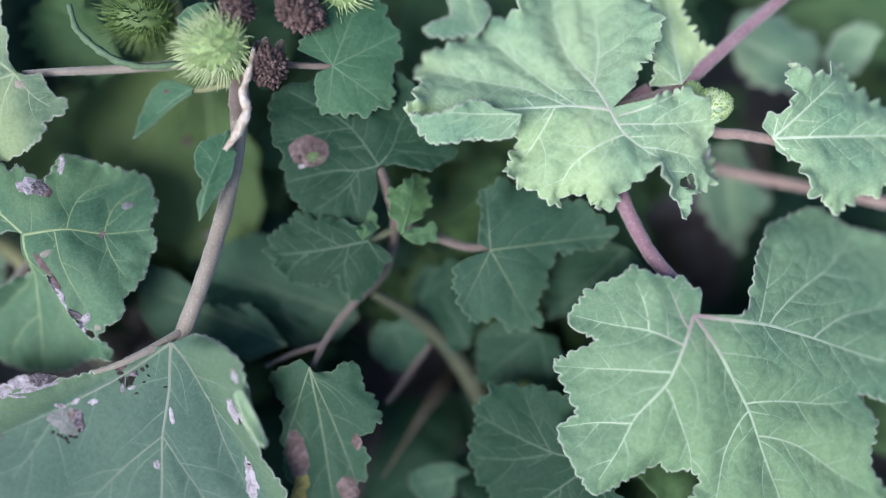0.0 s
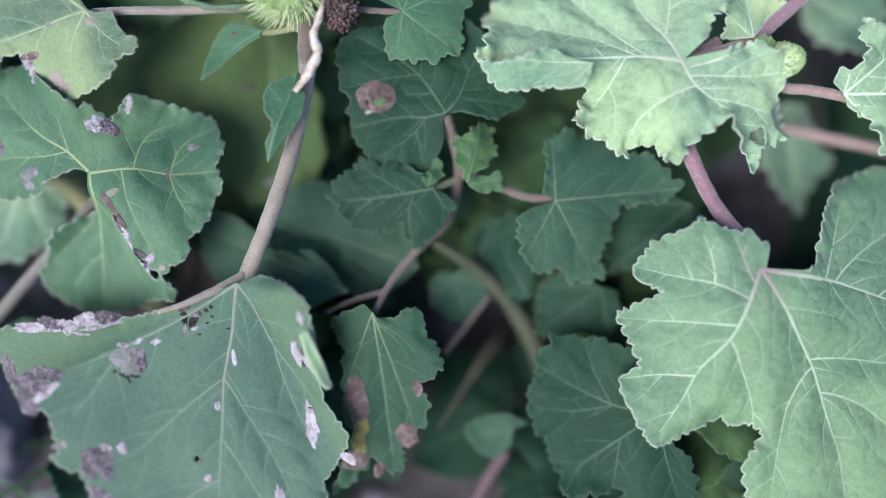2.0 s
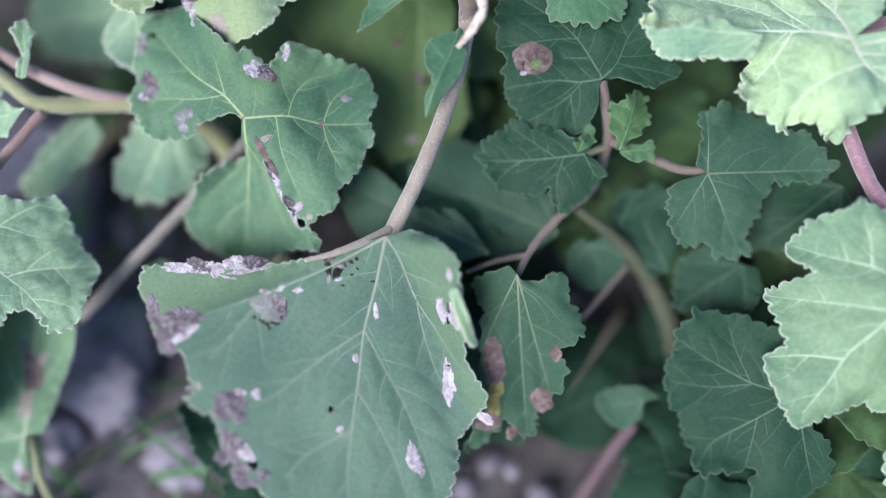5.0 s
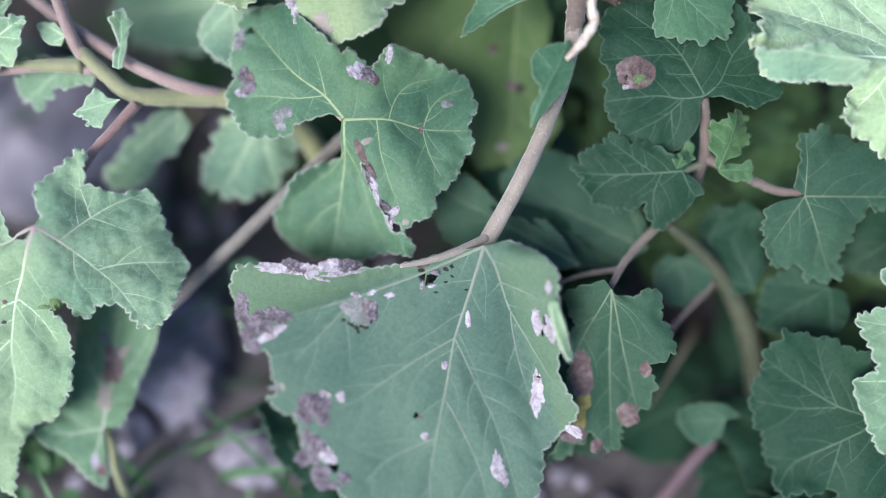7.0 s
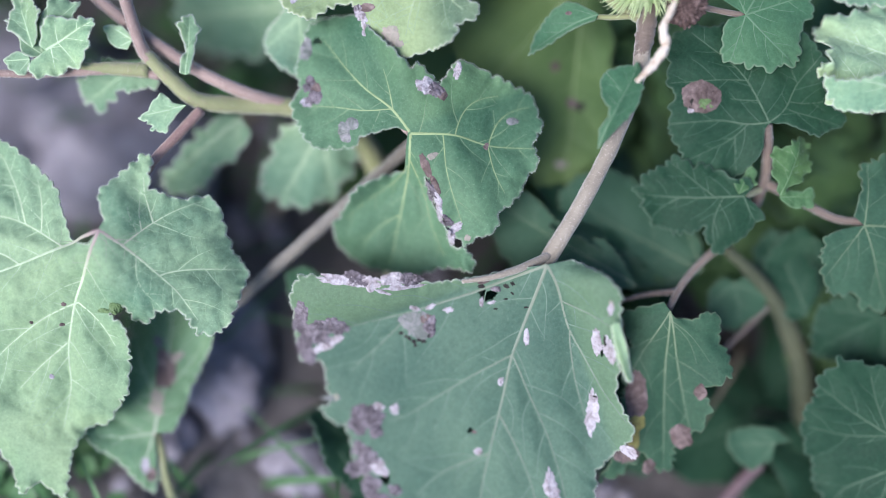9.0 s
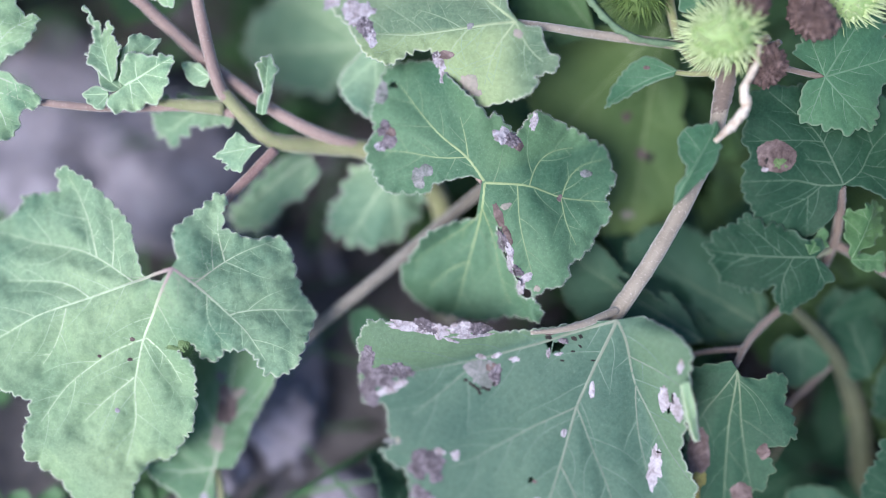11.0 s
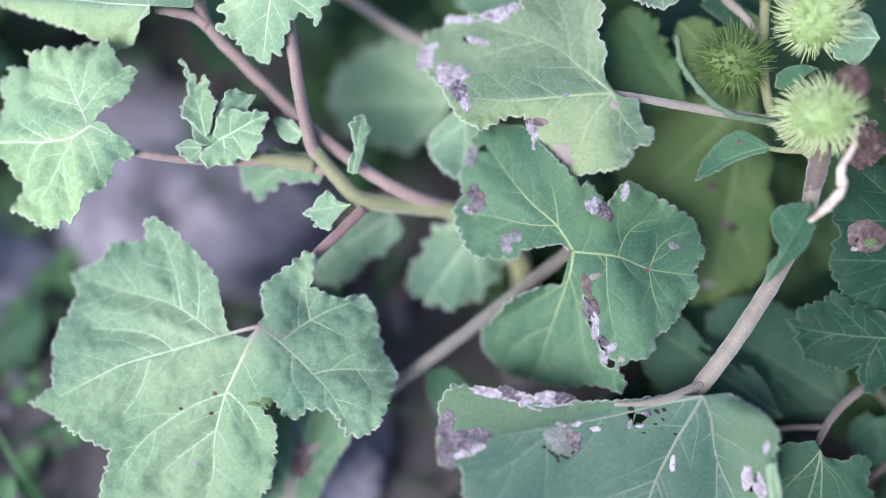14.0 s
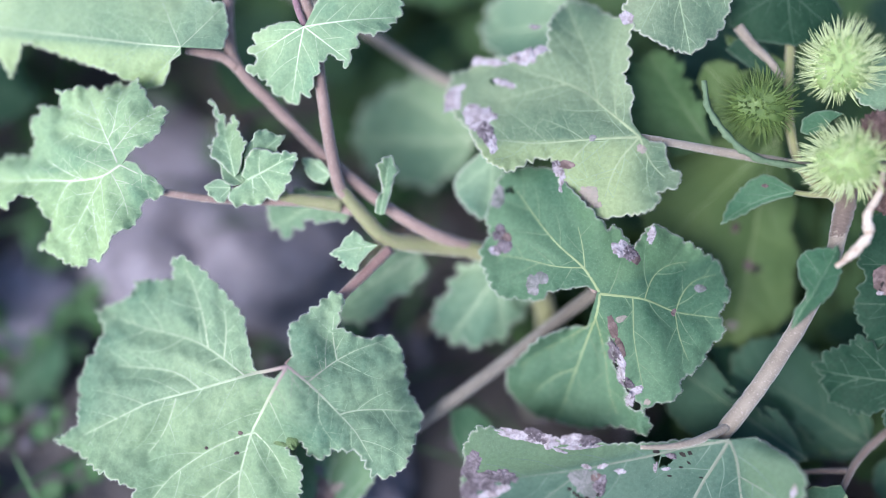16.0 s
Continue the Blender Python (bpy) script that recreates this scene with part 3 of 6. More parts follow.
def leaf(parent, label, base, turn, mat, lobes, ribs=None, veins=(), rib=1.2, blush=0.0, bulge=1.5, droop=0.12, ruffle=1.2, seed=1, tooth=0.9, curls=(), holes=(), bends=()):
    """One leaf: base and turn (degrees) of the stalk's end; lobes: how far the blade reaches (mm) towards each angle from the midrib."""
    rng = np.random.RandomState(seed)
    if max(q[1] for q in lobes) > 24:
        curls = tuple(curls) + tuple((rng.uniform(-110, 110), rng.uniform(9, 18), rng.choice((-1, 1)) * rng.uniform(1.2, 2.8), 4.0) for _ in range(4))
    if veins:
        ribs = []
    elif ribs is None:
        want, ribs = sorted(lobes, key=lambda q: -q[1]), []
        for a, r in want:
            if r > 5 and all(abs(a - o) > 34 for o in ribs) and len(ribs) < 5:
                ribs.append(a)
    b = Blade(lobes, ribs, veins, bulge, droop, ruffle, seed, tooth if max(q[1] for q in lobes) > 22 else tooth * 0.6, curls, bends, mat in (YOUNG, YOUNG2, HOARY, EVEN) and max(q[1] for q in lobes) > 36)
    ob = part("leaf", blade_mesh("leaf", b, mat, holes), parent, pose(*base, *turn), label)
    so = ob.modifiers.new("thickness", "SOLIDIFY")
    so.thickness, so.offset = 0.0003, -1
    part("vein_network", vein_mesh(b, rib * (0.8 if mat in (OLD_SHADED, YELLOWING, DULL, SHADE) else 1.0), blush, mat), ob, Matrix.Identity(4), "raised pale veins")
    if b.size > (16 if mat in (YOUNG, YOUNG2, HOARY) else 30) and mat not in (OLD_SHADED, YELLOWING, DULL, SHADE):
        tagged(part("margin_hairs", margin_hairs(b, rng), ob, Matrix.Identity(4), "short white hairs along the leaf edge"), kind="stuff")
    BLADES[ob.name] = b, mat
    return ob


def bur(parent, at, axis, length, width, skin, spine_mat, spines, spine, label, seed):
    """A cocklebur fruit: an egg-shaped body set with hooked spines, two beaks at its tip. Sizes in millimetres."""
    rng = np.random.RandomState(seed)
    q = Vector(axis).to_track_quat("Z", "Y").to_matrix().to_4x4()
    m = Matrix.Translation(at) @ q
    verts, faces, n, k = [], [], 24, 16
    for i in range(k + 1):
        f = i / k
        z = -math.cos(math.pi * f)
        r = math.sin(math.pi * f) * (1 - 0.18 * z)
        for j in range(n):
            t = 2 * math.pi * j / n
            w = 1 + 0.05 * math.sin(7 * t + 9 * f)
            verts.append((r * w * width / 2000 * math.cos(t), r * w * width / 2000 * math.sin(t), z * length / 2000))
    for i in range(k):
        for j in range(n):
            faces.append((i * n + j, i * n + (j + 1) % n, (i + 1) * n + (j + 1) % n, (i + 1) * n + j))
    body = part("bur", mesh_of("bur", verts, faces, skin), parent, m, label)
    verts, faces = [], []
    for s in range(spines):
        f = (s + 0.5) / spines
        z = -0.9 + 1.85 * f
        t = s * 2.39996 + rng.uniform(-0.25, 0.25)
        r = math.sqrt(max(0.0, 1 - z * z)) * (1 - 0.18 * z)
        o = Vector((r * width / 2000 * math.cos(t), r * width / 2000 * math.sin(t), z * length / 2000))
        d = Vector((r * math.cos(t), r * math.sin(t), 0.75 * z + 0.25)).normalized()
        d = (d + Vector(rng.uniform(-0.22, 0.22, 3))).normalized()
        ln = spine / 1000 * rng.uniform(0.7, 1.25)
        hook = Vector(rng.uniform(-0.5, 0.5, 3)) + Vector((0, 0, 0.5))
        u = d.orthogonal().normalized()
        w = d.cross(u)
        c = len(verts)
        rings = ((0.0, 0.42), (0.3, 0.2), (0.85, 0.1), (1.0, 0.03)) if length > 12 else ((0.0, 0.42), (0.45, 0.34), (0.85, 0.2), (1.0, 0.05))
        for g, rr in rings:
            p = o + d * ln * g + hook * ln * 0.9 * max(0.0, g - 0.45) ** 2
            for e in range(5):
                a = 2 * math.pi * e / 5
                verts.append(p + (u * math.cos(a) + w * math.sin(a)) * rr / 1000)
        for i in range(3):
            for e in range(5):
                faces.append((c + i * 5 + e, c + i * 5 + (e + 1) % 5, c + (i + 1) * 5 + (e + 1) % 5, c + (i + 1) * 5 + e))
    tagged(part("spine_coat", mesh_of("spine_coat", verts, faces, spine_mat), body, Matrix.Identity(4), "hooked green spines"), kind="stuff")
    for sx in (-1, 1) if length > 12 else ():
        v, f = tube([(sx * 0.0006, 0, length / 2000 * 0.9), (sx * 0.0013, 0, length / 2000 + 0.0014), (sx * 0.0008, 0, length / 2000 + 0.0034)], (0.0008, 0.0005, 0.0001), 8)
        part("beak", mesh_of("beak", v, f, spine_mat), body, Matrix.Identity(4))
    return body


def dry_head(parent, at, size, squash, label, seed):
    """A withered flower head: a knot of small shrivelled florets."""
    rng = np.random.RandomState(seed)
    verts, faces = [], []
    for s in range(240):
        z = 1 - 2 * (s + 0.5) / 240
        t = s * 2.39996
        r = math.sqrt(1 - z * z)
        d = Vector((r * math.cos(t), r * math.sin(t), z * squash))
        o = d * size / 1000 * rng.uniform(0.62, 0.82)
        d = (d.normalized() + Vector(rng.uniform(-0.35, 0.35, 3))).normalized()
        u = d.orthogonal().normalized()
        w = d.cross(u)
        ln, rr = size / 1000 * rng.uniform(0.16, 0.30), size / 1000 * rng.uniform(0.07, 0.13)
        c = len(verts)
        for g, k in ((-0.4, 0.9), (0.3, 1.15), (0.75, 0.8), (1.0, 0.35)):
            for e in range(6):
                a = math.pi * e / 3
                verts.append(o + d * ln * g + (u * math.cos(a) + w * math.sin(a)) * rr * k * rng.uniform(0.75, 1.2))
        for i in range(3):
            for e in range(6):
                faces.append((c + i * 6 + e, c + i * 6 + (e + 1) % 6, c + (i + 1) * 6 + (e + 1) % 6, c + (i + 1) * 6 + e))
        faces.append(tuple(c + 18 + e for e in range(6)))
    n, k = 16, 10
    c = len(verts)
    for i in range(k + 1):
        f = math.pi * i / k
        for j in range(n):
            t = 2 * math.pi * j / n
            verts.append(Vector((math.sin(f) * math.cos(t), math.sin(f) * math.sin(t), math.cos(f) * squash)) * size / 1000 * 0.68)
    for i in range(k):
        for j in range(n):
            faces.append((c + i * n + j, c + (i + 1) * n + j, c + (i + 1) * n + (j + 1) % n, c + i * n + (j + 1) % n))
    return part("dry_flower_head", mesh_of("dry_flower_head", verts, faces, DRY_BROWN), parent, pose(*at, 20 * seed, 35, 50 * seed), label)


# ---- ground ----
def ground_mesh():
    """One sheet, fine and uneven under the plants, coarse out to the horizon."""
    g = np.r_[-400, -120, -40, -12, -4, -1.6, -0.8, np.linspace(-0.5, 0.5, 101), 0.8, 1.6, 4, 12, 40, 120, 400]
    x, y = np.meshgrid(g, g, indexing="ij")
    near = np.clip(1.4 - np.hypot(x, y), 0, 1)
    z = near * (0.004 * wave(x, y, 3, 0.05) + 0.002 * wave(x, y, 8, 0.016) + 0.0012 * wave(x, y, 5, 0.006)) - 0.004
    n = len(g)
    verts = list(zip(x.ravel().tolist(), y.ravel().tolist(), z.ravel().tolist()))
    faces = [(i * n + j, (i + 1) * n + j, (i + 1) * n + j + 1, i * n + j + 1) for i in range(n - 1) for j in range(n - 1)]
    return mesh_of("ground", verts, faces, SOIL)


tagged(new("ground", ground_mesh()), "grey-brown dry soil under the plants", "ground", kind="structure")


def stone(at, size, flat, seed, label):
    rng = np.random.RandomState(seed)
    bm = bmesh.new()
    bmesh.ops.create_icosphere(bm, subdivisions=4, radius=1)
    for v in bm.verts:
        d = v.co.normalized()
        k = 1 + 0.34 * noise.noise(d * 1.6 + Vector((seed, 0, 0))) + 0.13 * noise.noise(d * 4 + Vector((0, seed, 0))) + 0.05 * noise.noise(d * 11)
        v.co = Vector((d.x * 1.15, d.y, d.z * flat)) * k * size
    me = bpy.data.meshes.new("stone")
    bm.to_mesh(me)
    bm.free()
    me.materials.append(STONE)
    me.shade_smooth()
    ob = tagged(new("stone", me), label, "stone", "stones on the soil")
    ob.matrix_basis = pose(*at, 0, 0, rng.uniform(0, 360))
    return ob


for k, (sx, sy, size, flat) in enumerate(((-0.0885, -0.0985, 0.013, 0.8), (-0.150, -0.020, 0.032, 0.5), (-0.185, -0.030, 0.028, 0.5), (-0.060, -0.120, 0.010, 0.6),
                                          (-0.105, -0.118, 0.009, 0.6), (-0.225, -0.060, 0.020, 0.5), (0.165, 0.030, 0.022, 0.5), (-0.200, -0.006, 0.036, 0.3), (-0.166, -0.014, 0.030, 0.35), (-0.092, -0.088, 0.016, 0.5), (-0.02, -0.15, 0.016, 0.6), (-0.120, -0.045, 0.012, 0.6), (0.05, -0.145, 0.014, 0.6))):
    stone((sx, sy, size * flat * 0.45), size, flat, k + 1, "pale grey rounded stone half sunk in the soil")


def scatter_mesh(name, mat, count, area, kind, seed):
    """Blades of grass, dry bits or pebbles, joined."""
    rng = np.random.RandomState(seed)
    verts, faces = [], []
    for _ in range(count):
        x, y = rng.uniform(area[0], area[1]), rng.uniform(area[2], area[3])
        c = len(verts)
        if kind == "blade":
            a, ln, w, lean = rng.uniform(0, 6.28), rng.uniform(0.02, 0.055), rng.uniform(0.0008, 0.0018), rng.uniform(0.3, 1.0)
            for i in range(5):
                f = i / 4
                px, py, pz = x + math.cos(a) * lean * ln * f * f, y + math.sin(a) * lean * ln * f * f, ln * f * (1 - 0.3 * f) - 0.006
                ww = w * (1 - f**2) + 0.0001
                verts += [(px - math.sin(a) * ww, py + math.cos(a) * ww, pz), (px, py, pz - ww * 0.5), (px + math.sin(a) * ww, py - math.cos(a) * ww, pz)]
            for i in range(4):
                o = c + 3 * i
                faces += [(o, o + 1, o + 4, o + 3), (o + 1, o + 2, o + 5, o + 4)]
        elif kind == "weed":
            for _ in range(5):
                a, ln, h = rng.uniform(0, 6.28), rng.uniform(0.004, 0.010), rng.uniform(0.003, 0.016)
                o = len(verts)
                for g, w in ((0.1, 0.05), (0.4, 0.38), (0.75, 0.42), (1.05, 0.06)):
                    for e in (-1, 0, 1):
                        verts.append((x + ln * (g * math.cos(a) - e * w * math.sin(a)), y + ln * (g * math.sin(a) + e * w * math.cos(a)), h + ln * (0.25 * g - 0.3 * g * g + 0.12 * abs(e))))
                for i in range(3):
                    for e in range(2):
                        p = o + 3 * i + e
                        faces.append((p, p + 1, p + 4, p + 3))
        else:
            s = rng.uniform(0.0015, 0.005)
            for dz, k in ((-0.5, 0.5), (0.1, 1.0), (0.6, 0.5)):
                for e in range(6):
                    t = math.pi * e / 3
                    verts.append((x + s * k * math.cos(t) * rng.uniform(0.7, 1.3), y + s * k * math.sin(t) * rng.uniform(0.7, 1.3), s * dz * 0.7))
            for i in range(2):
                for e in range(6):
                    faces.append((c + i * 6 + e, c + i * 6 + (e + 1) % 6, c + (i + 1) * 6 + (e + 1) % 6, c + (i + 1) * 6 + e))
            faces.append(tuple(c + 12 + e for e in range(6)))
    return mesh_of(name, verts, faces, mat)


tagged(new("grass", scatter_mesh("grass", GRASS, 620, (-0.36, -0.01, -0.22, 0.26), "blade", 4)), "thin low grass on the soil", "grass", kind="stuff")
tagged(new("weeds", scatter_mesh("weeds", GRASS, 170, (-0.30, -0.11, -0.20, 0.04), "weed", 8)), "small green weed leaves low on the soil", "weeds", kind="stuff")
tagged(new("straw", scatter_mesh("straw", STRAW, 200, (-0.36, 0.32, -0.05, 0.26), "blade", 6)), "dry grass bits on the soil", "straw", kind="stuff")
tagged(new("gravel", scatter_mesh("gravel", STONE, 700, (-0.36, 0.32, -0.22, 0.26), "pebble", 5)), "small grey gravel on the soil", "gravel", kind="stuff")

# ---- the plants ----
left_shoot = thing("cocklebur_shoot", (-0.07, -0.04, 0), "young cocklebur shoot with pale leaves and forked stems", "plant", "cocklebur shoots")
fruiting_shoot = thing("cocklebur_shoot", (0.02, -0.04, 0), "cocklebur shoot with burs, dry heads and insect-eaten leaves", "plant", "cocklebur shoots")
middle_shoot = thing("cocklebur_shoot", (0.07, -0.05, 0), "shaded cocklebur shoot with dark green leaves", "plant", "cocklebur shoots")
right_shoot = thing("cocklebur_shoot", (0.13, -0.03, 0), "cocklebur shoot with purple stems and broad pale leaves", "plant", "cocklebur shoots")
low_shoot = thing("cocklebur_shoot", (-0.05, -0.02, 0), "low cocklebur shoot with scarred leaves near the soil", "plant", "cocklebur shoots")
# creases of the eaten leaf along two main veins, beyond which its edges stand up: from, to, side, height, width,
# yellow-green tint for caught light
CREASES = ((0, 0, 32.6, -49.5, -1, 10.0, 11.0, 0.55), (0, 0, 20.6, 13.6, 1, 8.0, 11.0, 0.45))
# lobes of the pale leaves that fall away from a main vein; the lit halves are tinted lighter
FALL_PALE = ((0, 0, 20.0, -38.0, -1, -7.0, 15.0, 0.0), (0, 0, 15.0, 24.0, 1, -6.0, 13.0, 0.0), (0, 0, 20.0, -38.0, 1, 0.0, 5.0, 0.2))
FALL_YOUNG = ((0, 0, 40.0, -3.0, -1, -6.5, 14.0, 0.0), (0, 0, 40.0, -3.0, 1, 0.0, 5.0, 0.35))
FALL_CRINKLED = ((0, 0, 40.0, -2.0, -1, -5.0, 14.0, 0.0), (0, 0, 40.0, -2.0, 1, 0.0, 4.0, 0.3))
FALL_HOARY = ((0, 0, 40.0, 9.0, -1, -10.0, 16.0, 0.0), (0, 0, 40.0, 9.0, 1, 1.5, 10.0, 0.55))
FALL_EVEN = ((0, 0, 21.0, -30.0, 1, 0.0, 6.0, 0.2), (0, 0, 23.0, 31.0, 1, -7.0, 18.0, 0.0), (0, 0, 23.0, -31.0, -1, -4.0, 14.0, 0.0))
# the fold between two lobes of the scarred leaf, and a light tint painted on the lit lobe
FOLD = ((2.0, -5.0, 15.0, -31.0, -1, -4.5, 1.5, 0.0), (0, 0, 14.0, 6.0, 1, 2.5, 10.0, 0.3))

# ---- leaves ----
vein_lines = []
vein_lines.append([(-106, 1.7), (3, 14.6), (5, 31.2), (3, 41.4), (2, 57.3), (-1, 71.6)])
vein_lines.append([(-106, 1.7), (-53, 11.2), (-50, 21.3), (-57, 33.8), (-55, 42.5), (-55, 53.4)])
vein_lines.append([(-57, 9.9), (-97, 14.4), (-107, 23.7), (-114, 33.4)])
vein_lines.append([(-97, 14.4), (-124, 15.2), (-141, 19.9)])
vein_lines.append([(-65, 5.8), (-136, 7.1), (-157, 13.3)])
vein_lines.append([(-53, 18.3), (-77, 25.0), (-87, 32.6), (-94, 40.9)])
vein_lines.append([(-56, 35.6), (-67, 40.2), (-74, 48.3)])
vein_lines.append([(-49, 21.9), (-34, 30.5), (-27, 38.0), (-25, 47.5)])
vein_lines.append([(-106, 1.7), (54, 8.6), (58, 20.7), (55, 37.1), (53, 59.7), (54, 73.6)])
vein_lines.append([(59, 20.6), (77, 30.6), (84, 46.1), (90, 57.2)])
vein_lines.append([(61, 18.0), (85, 22.5), (103, 31.5)])
vein_lines.append([(55, 35.3), (65, 44.3), (69, 63.8)])
vein_lines.append([(8, 28.7), (24, 36.4), (33, 47.4), (38, 53.1)])
vein_lines.append([(5, 38.4), (16, 48.1), (19, 60.2), (22, 72.8)])
vein_lines.append([(2, 30.3), (-13, 38.8), (-18, 51.3), (-20, 63.7)])
leaf(right_shoot, 'broad grey-green lobed leaf with pale veins', (0.1510, -0.0556, 0.0698), (5.3, 17.1, -64.4), EVEN,
     [(-207, 5.0), (-202, 7.7), (-187, 7.0), (-179, 12.2), (-167, 12.0), (-149, 23.7), (-140, 24.3), (-127, 31.7), (-113, 36.0), (-108, 34.9), (-100, 28.7), (-96, 41.8), (-75, 43.4), (-75, 50.2), (-71, 52.3), (-56, 57.7), (-52, 57.0), (-38, 42.7), (-34, 44.6), (-27, 43.1), (-23, 45.6), (-29, 54.8), (-26, 63.5), (-14, 74.6), (-5, 83.2), (2, 79.2), (10, 80.6), (18, 75.0), (25, 80.9), (26, 69.3), (29, 65.4), (37, 63.0), (42, 54.8), (43, 69.0), (49, 76.8), (57, 83.2), (61, 74.9), (66, 81.2), (85, 71.9), (94, 58.1), (102, 54.3), (106, 50.3), (113, 35.7), (107, 23.3), (73, 14.7), (63, 10.2)], droop=0.22, rib=1.9, blush=1, bulge=2.8, ruffle=1.6, tooth=1.05, seed=1, bends=FALL_EVEN, veins=vein_lines)
vein_lines = []
vein_lines.append([(41, 1.2), (-7, 13.3), (-4, 25.7), (-2, 41.5), (-1, 54.4)])
vein_lines.append([(14, 1.3), (-61, 11.6), (-61, 21.6), (-67, 32.3), (-71, 41.0)])
vein_lines.append([(-57, 8.0), (-87, 18.6), (-88, 32.7)])
vein_lines.append([(-6, 11.8), (-20, 23.6), (-17, 36.3), (-17, 52.8)])
vein_lines.append([(-8, 9.9), (-30, 21.9), (-35, 33.9), (-38, 43.1)])
vein_lines.append([(41, 1.2), (105, 8.2), (131, 23.2), (125, 34.9)])
vein_lines.append([(105, 8.2), (67, 10.9), (50, 21.6), (57, 29.9)])
vein_lines.append([(100, 4.8), (158, 15.0), (172, 28.2)])
vein_lines.append([(-5, 15.6), (21, 22.9), (31, 33.5)])
vein_lines.append([(120, 2.8), (178, 10.7), (-170, 18.1)])
vein_lines.append([(122, 13.4), (143, 21.3), (152, 33.6)])
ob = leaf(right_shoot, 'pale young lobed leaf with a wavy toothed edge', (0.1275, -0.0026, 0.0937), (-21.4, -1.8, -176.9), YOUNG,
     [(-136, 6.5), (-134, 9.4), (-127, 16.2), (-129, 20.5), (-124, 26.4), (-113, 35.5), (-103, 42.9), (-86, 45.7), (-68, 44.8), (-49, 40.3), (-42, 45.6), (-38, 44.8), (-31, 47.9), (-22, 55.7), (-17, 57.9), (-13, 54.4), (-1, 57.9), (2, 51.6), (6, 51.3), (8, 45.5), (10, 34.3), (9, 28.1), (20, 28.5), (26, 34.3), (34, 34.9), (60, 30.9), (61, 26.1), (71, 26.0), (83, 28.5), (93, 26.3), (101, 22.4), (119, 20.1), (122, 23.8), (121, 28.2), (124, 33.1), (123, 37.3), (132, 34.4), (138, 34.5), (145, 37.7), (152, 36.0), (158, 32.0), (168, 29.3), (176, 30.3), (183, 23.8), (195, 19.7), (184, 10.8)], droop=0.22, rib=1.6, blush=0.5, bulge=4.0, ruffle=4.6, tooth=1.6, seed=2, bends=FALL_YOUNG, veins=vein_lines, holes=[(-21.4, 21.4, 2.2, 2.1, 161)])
spot(ob, 'paper', -29.6, 12.8, 0.9, 1.4, -179)
vein_lines = []
vein_lines.append([(134, 1.1), (-17, 10.6), (-17, 21.6), (-12, 35.2), (-7, 44.9), (-7, 57.8)])
vein_lines.append([(134, 1.1), (-65, 11.9), (-63, 25.7), (-63, 41.8), (-59, 63.4)])
vein_lines.append([(-66, 12.7), (-85, 20.0), (-92, 29.2), (-91, 45.0), (-92, 58.2)])
vein_lines.append([(-89, 24.5), (-104, 28.0), (-117, 37.4), (-120, 42.6)])
vein_lines.append([(-83, 19.1), (-105, 20.3), (-119, 26.0)])
vein_lines.append([(134, 1.1), (68, 8.0), (61, 17.9), (59, 26.8), (54, 36.0)])
vein_lines.append([(72, 7.6), (109, 13.5), (116, 21.8), (116, 28.2)])
vein_lines.append([(111, 13.6), (139, 15.7), (151, 20.7)])
vein_lines.append([(62, 19.6), (75, 27.1), (81, 38.6)])
vein_lines.append([(-15, 20.9), (-30, 30.3), (-35, 46.2), (-33, 58.7)])
vein_lines.append([(-14, 21.1), (2, 24.2), (11, 32.1)])
vein_lines.append([(-63, 25.7), (-75, 33.4), (-77, 50.8)])
vein_lines.append([(-62, 32.9), (-49, 40.5), (-46, 47.4)])
vein_lines.append([(-12, 32.5), (-20, 42.3), (-23, 52.0)])
ob = leaf(left_shoot, 'pale green deeply lobed leaf with a heart-shaped base', (-0.1194, -0.0742, 0.0651), (-0.6, 22.7, -87.4), YOUNG2,
     [(-30, 3.9), (-70, 9.7), (-124, 19.0), (-125, 36.3), (-123, 43.9), (-119, 46.6), (-112, 43.2), (-105, 53.0), (-100, 52.0), (-92, 61.8), (-87, 56.2), (-72, 64.3), (-62, 64.1), (-60, 73.0), (-39, 55.7), (-34, 64.9), (-30, 68.8), (-18, 72.1), (-12, 79.4), (-9, 74.2), (-3, 79.1), (-3, 63.1), (-1, 57.1), (6, 54.8), (15, 45.1), (22, 27.2), (10, 22.7), (22, 20.8), (25, 26.2), (32, 28.5), (42, 26.6), (52, 30.4), (50, 39.2), (55, 42.6), (62, 43.7), (81, 41.0), (88, 35.0), (110, 32.4), (118, 30.2), (122, 22.5), (140, 18.2), (152, 25.6), (160, 25.0), (189, 11.1), (160, 3.9)], droop=0.24, rib=1.6, blush=1, bulge=3.6, ruffle=2.4, tooth=1.05, seed=3, bends=FALL_PALE, veins=vein_lines)
spot(ob, 'scar', 21.5, -9.3, 0.8, 0.6, 103)
spot(ob, 'scar', 27.3, -9.1, 0.6, 0.6, 103)
spot(ob, 'paper', 42.4, -10.7, 0.7, 0.7, 103)
# two flakes stand in for a folded green flap of the leaf
spot(ob, 'green', 20.6, 6.0, 1.5, 2.2, 10)
spot(ob, 'green', 21.8, 2.6, 0.7, 2.0, 5)
spot(ob, 'scar', 27.8, -17.9, 0.5, 0.5, 104)
vein_lines = []
vein_lines.append([(-37, 1.0), (0, 13.4), (-7, 22.9), (-4, 36.0)])
vein_lines.append([(0, 13.4), (27, 16.5), (30, 22.2), (26, 27.6)])
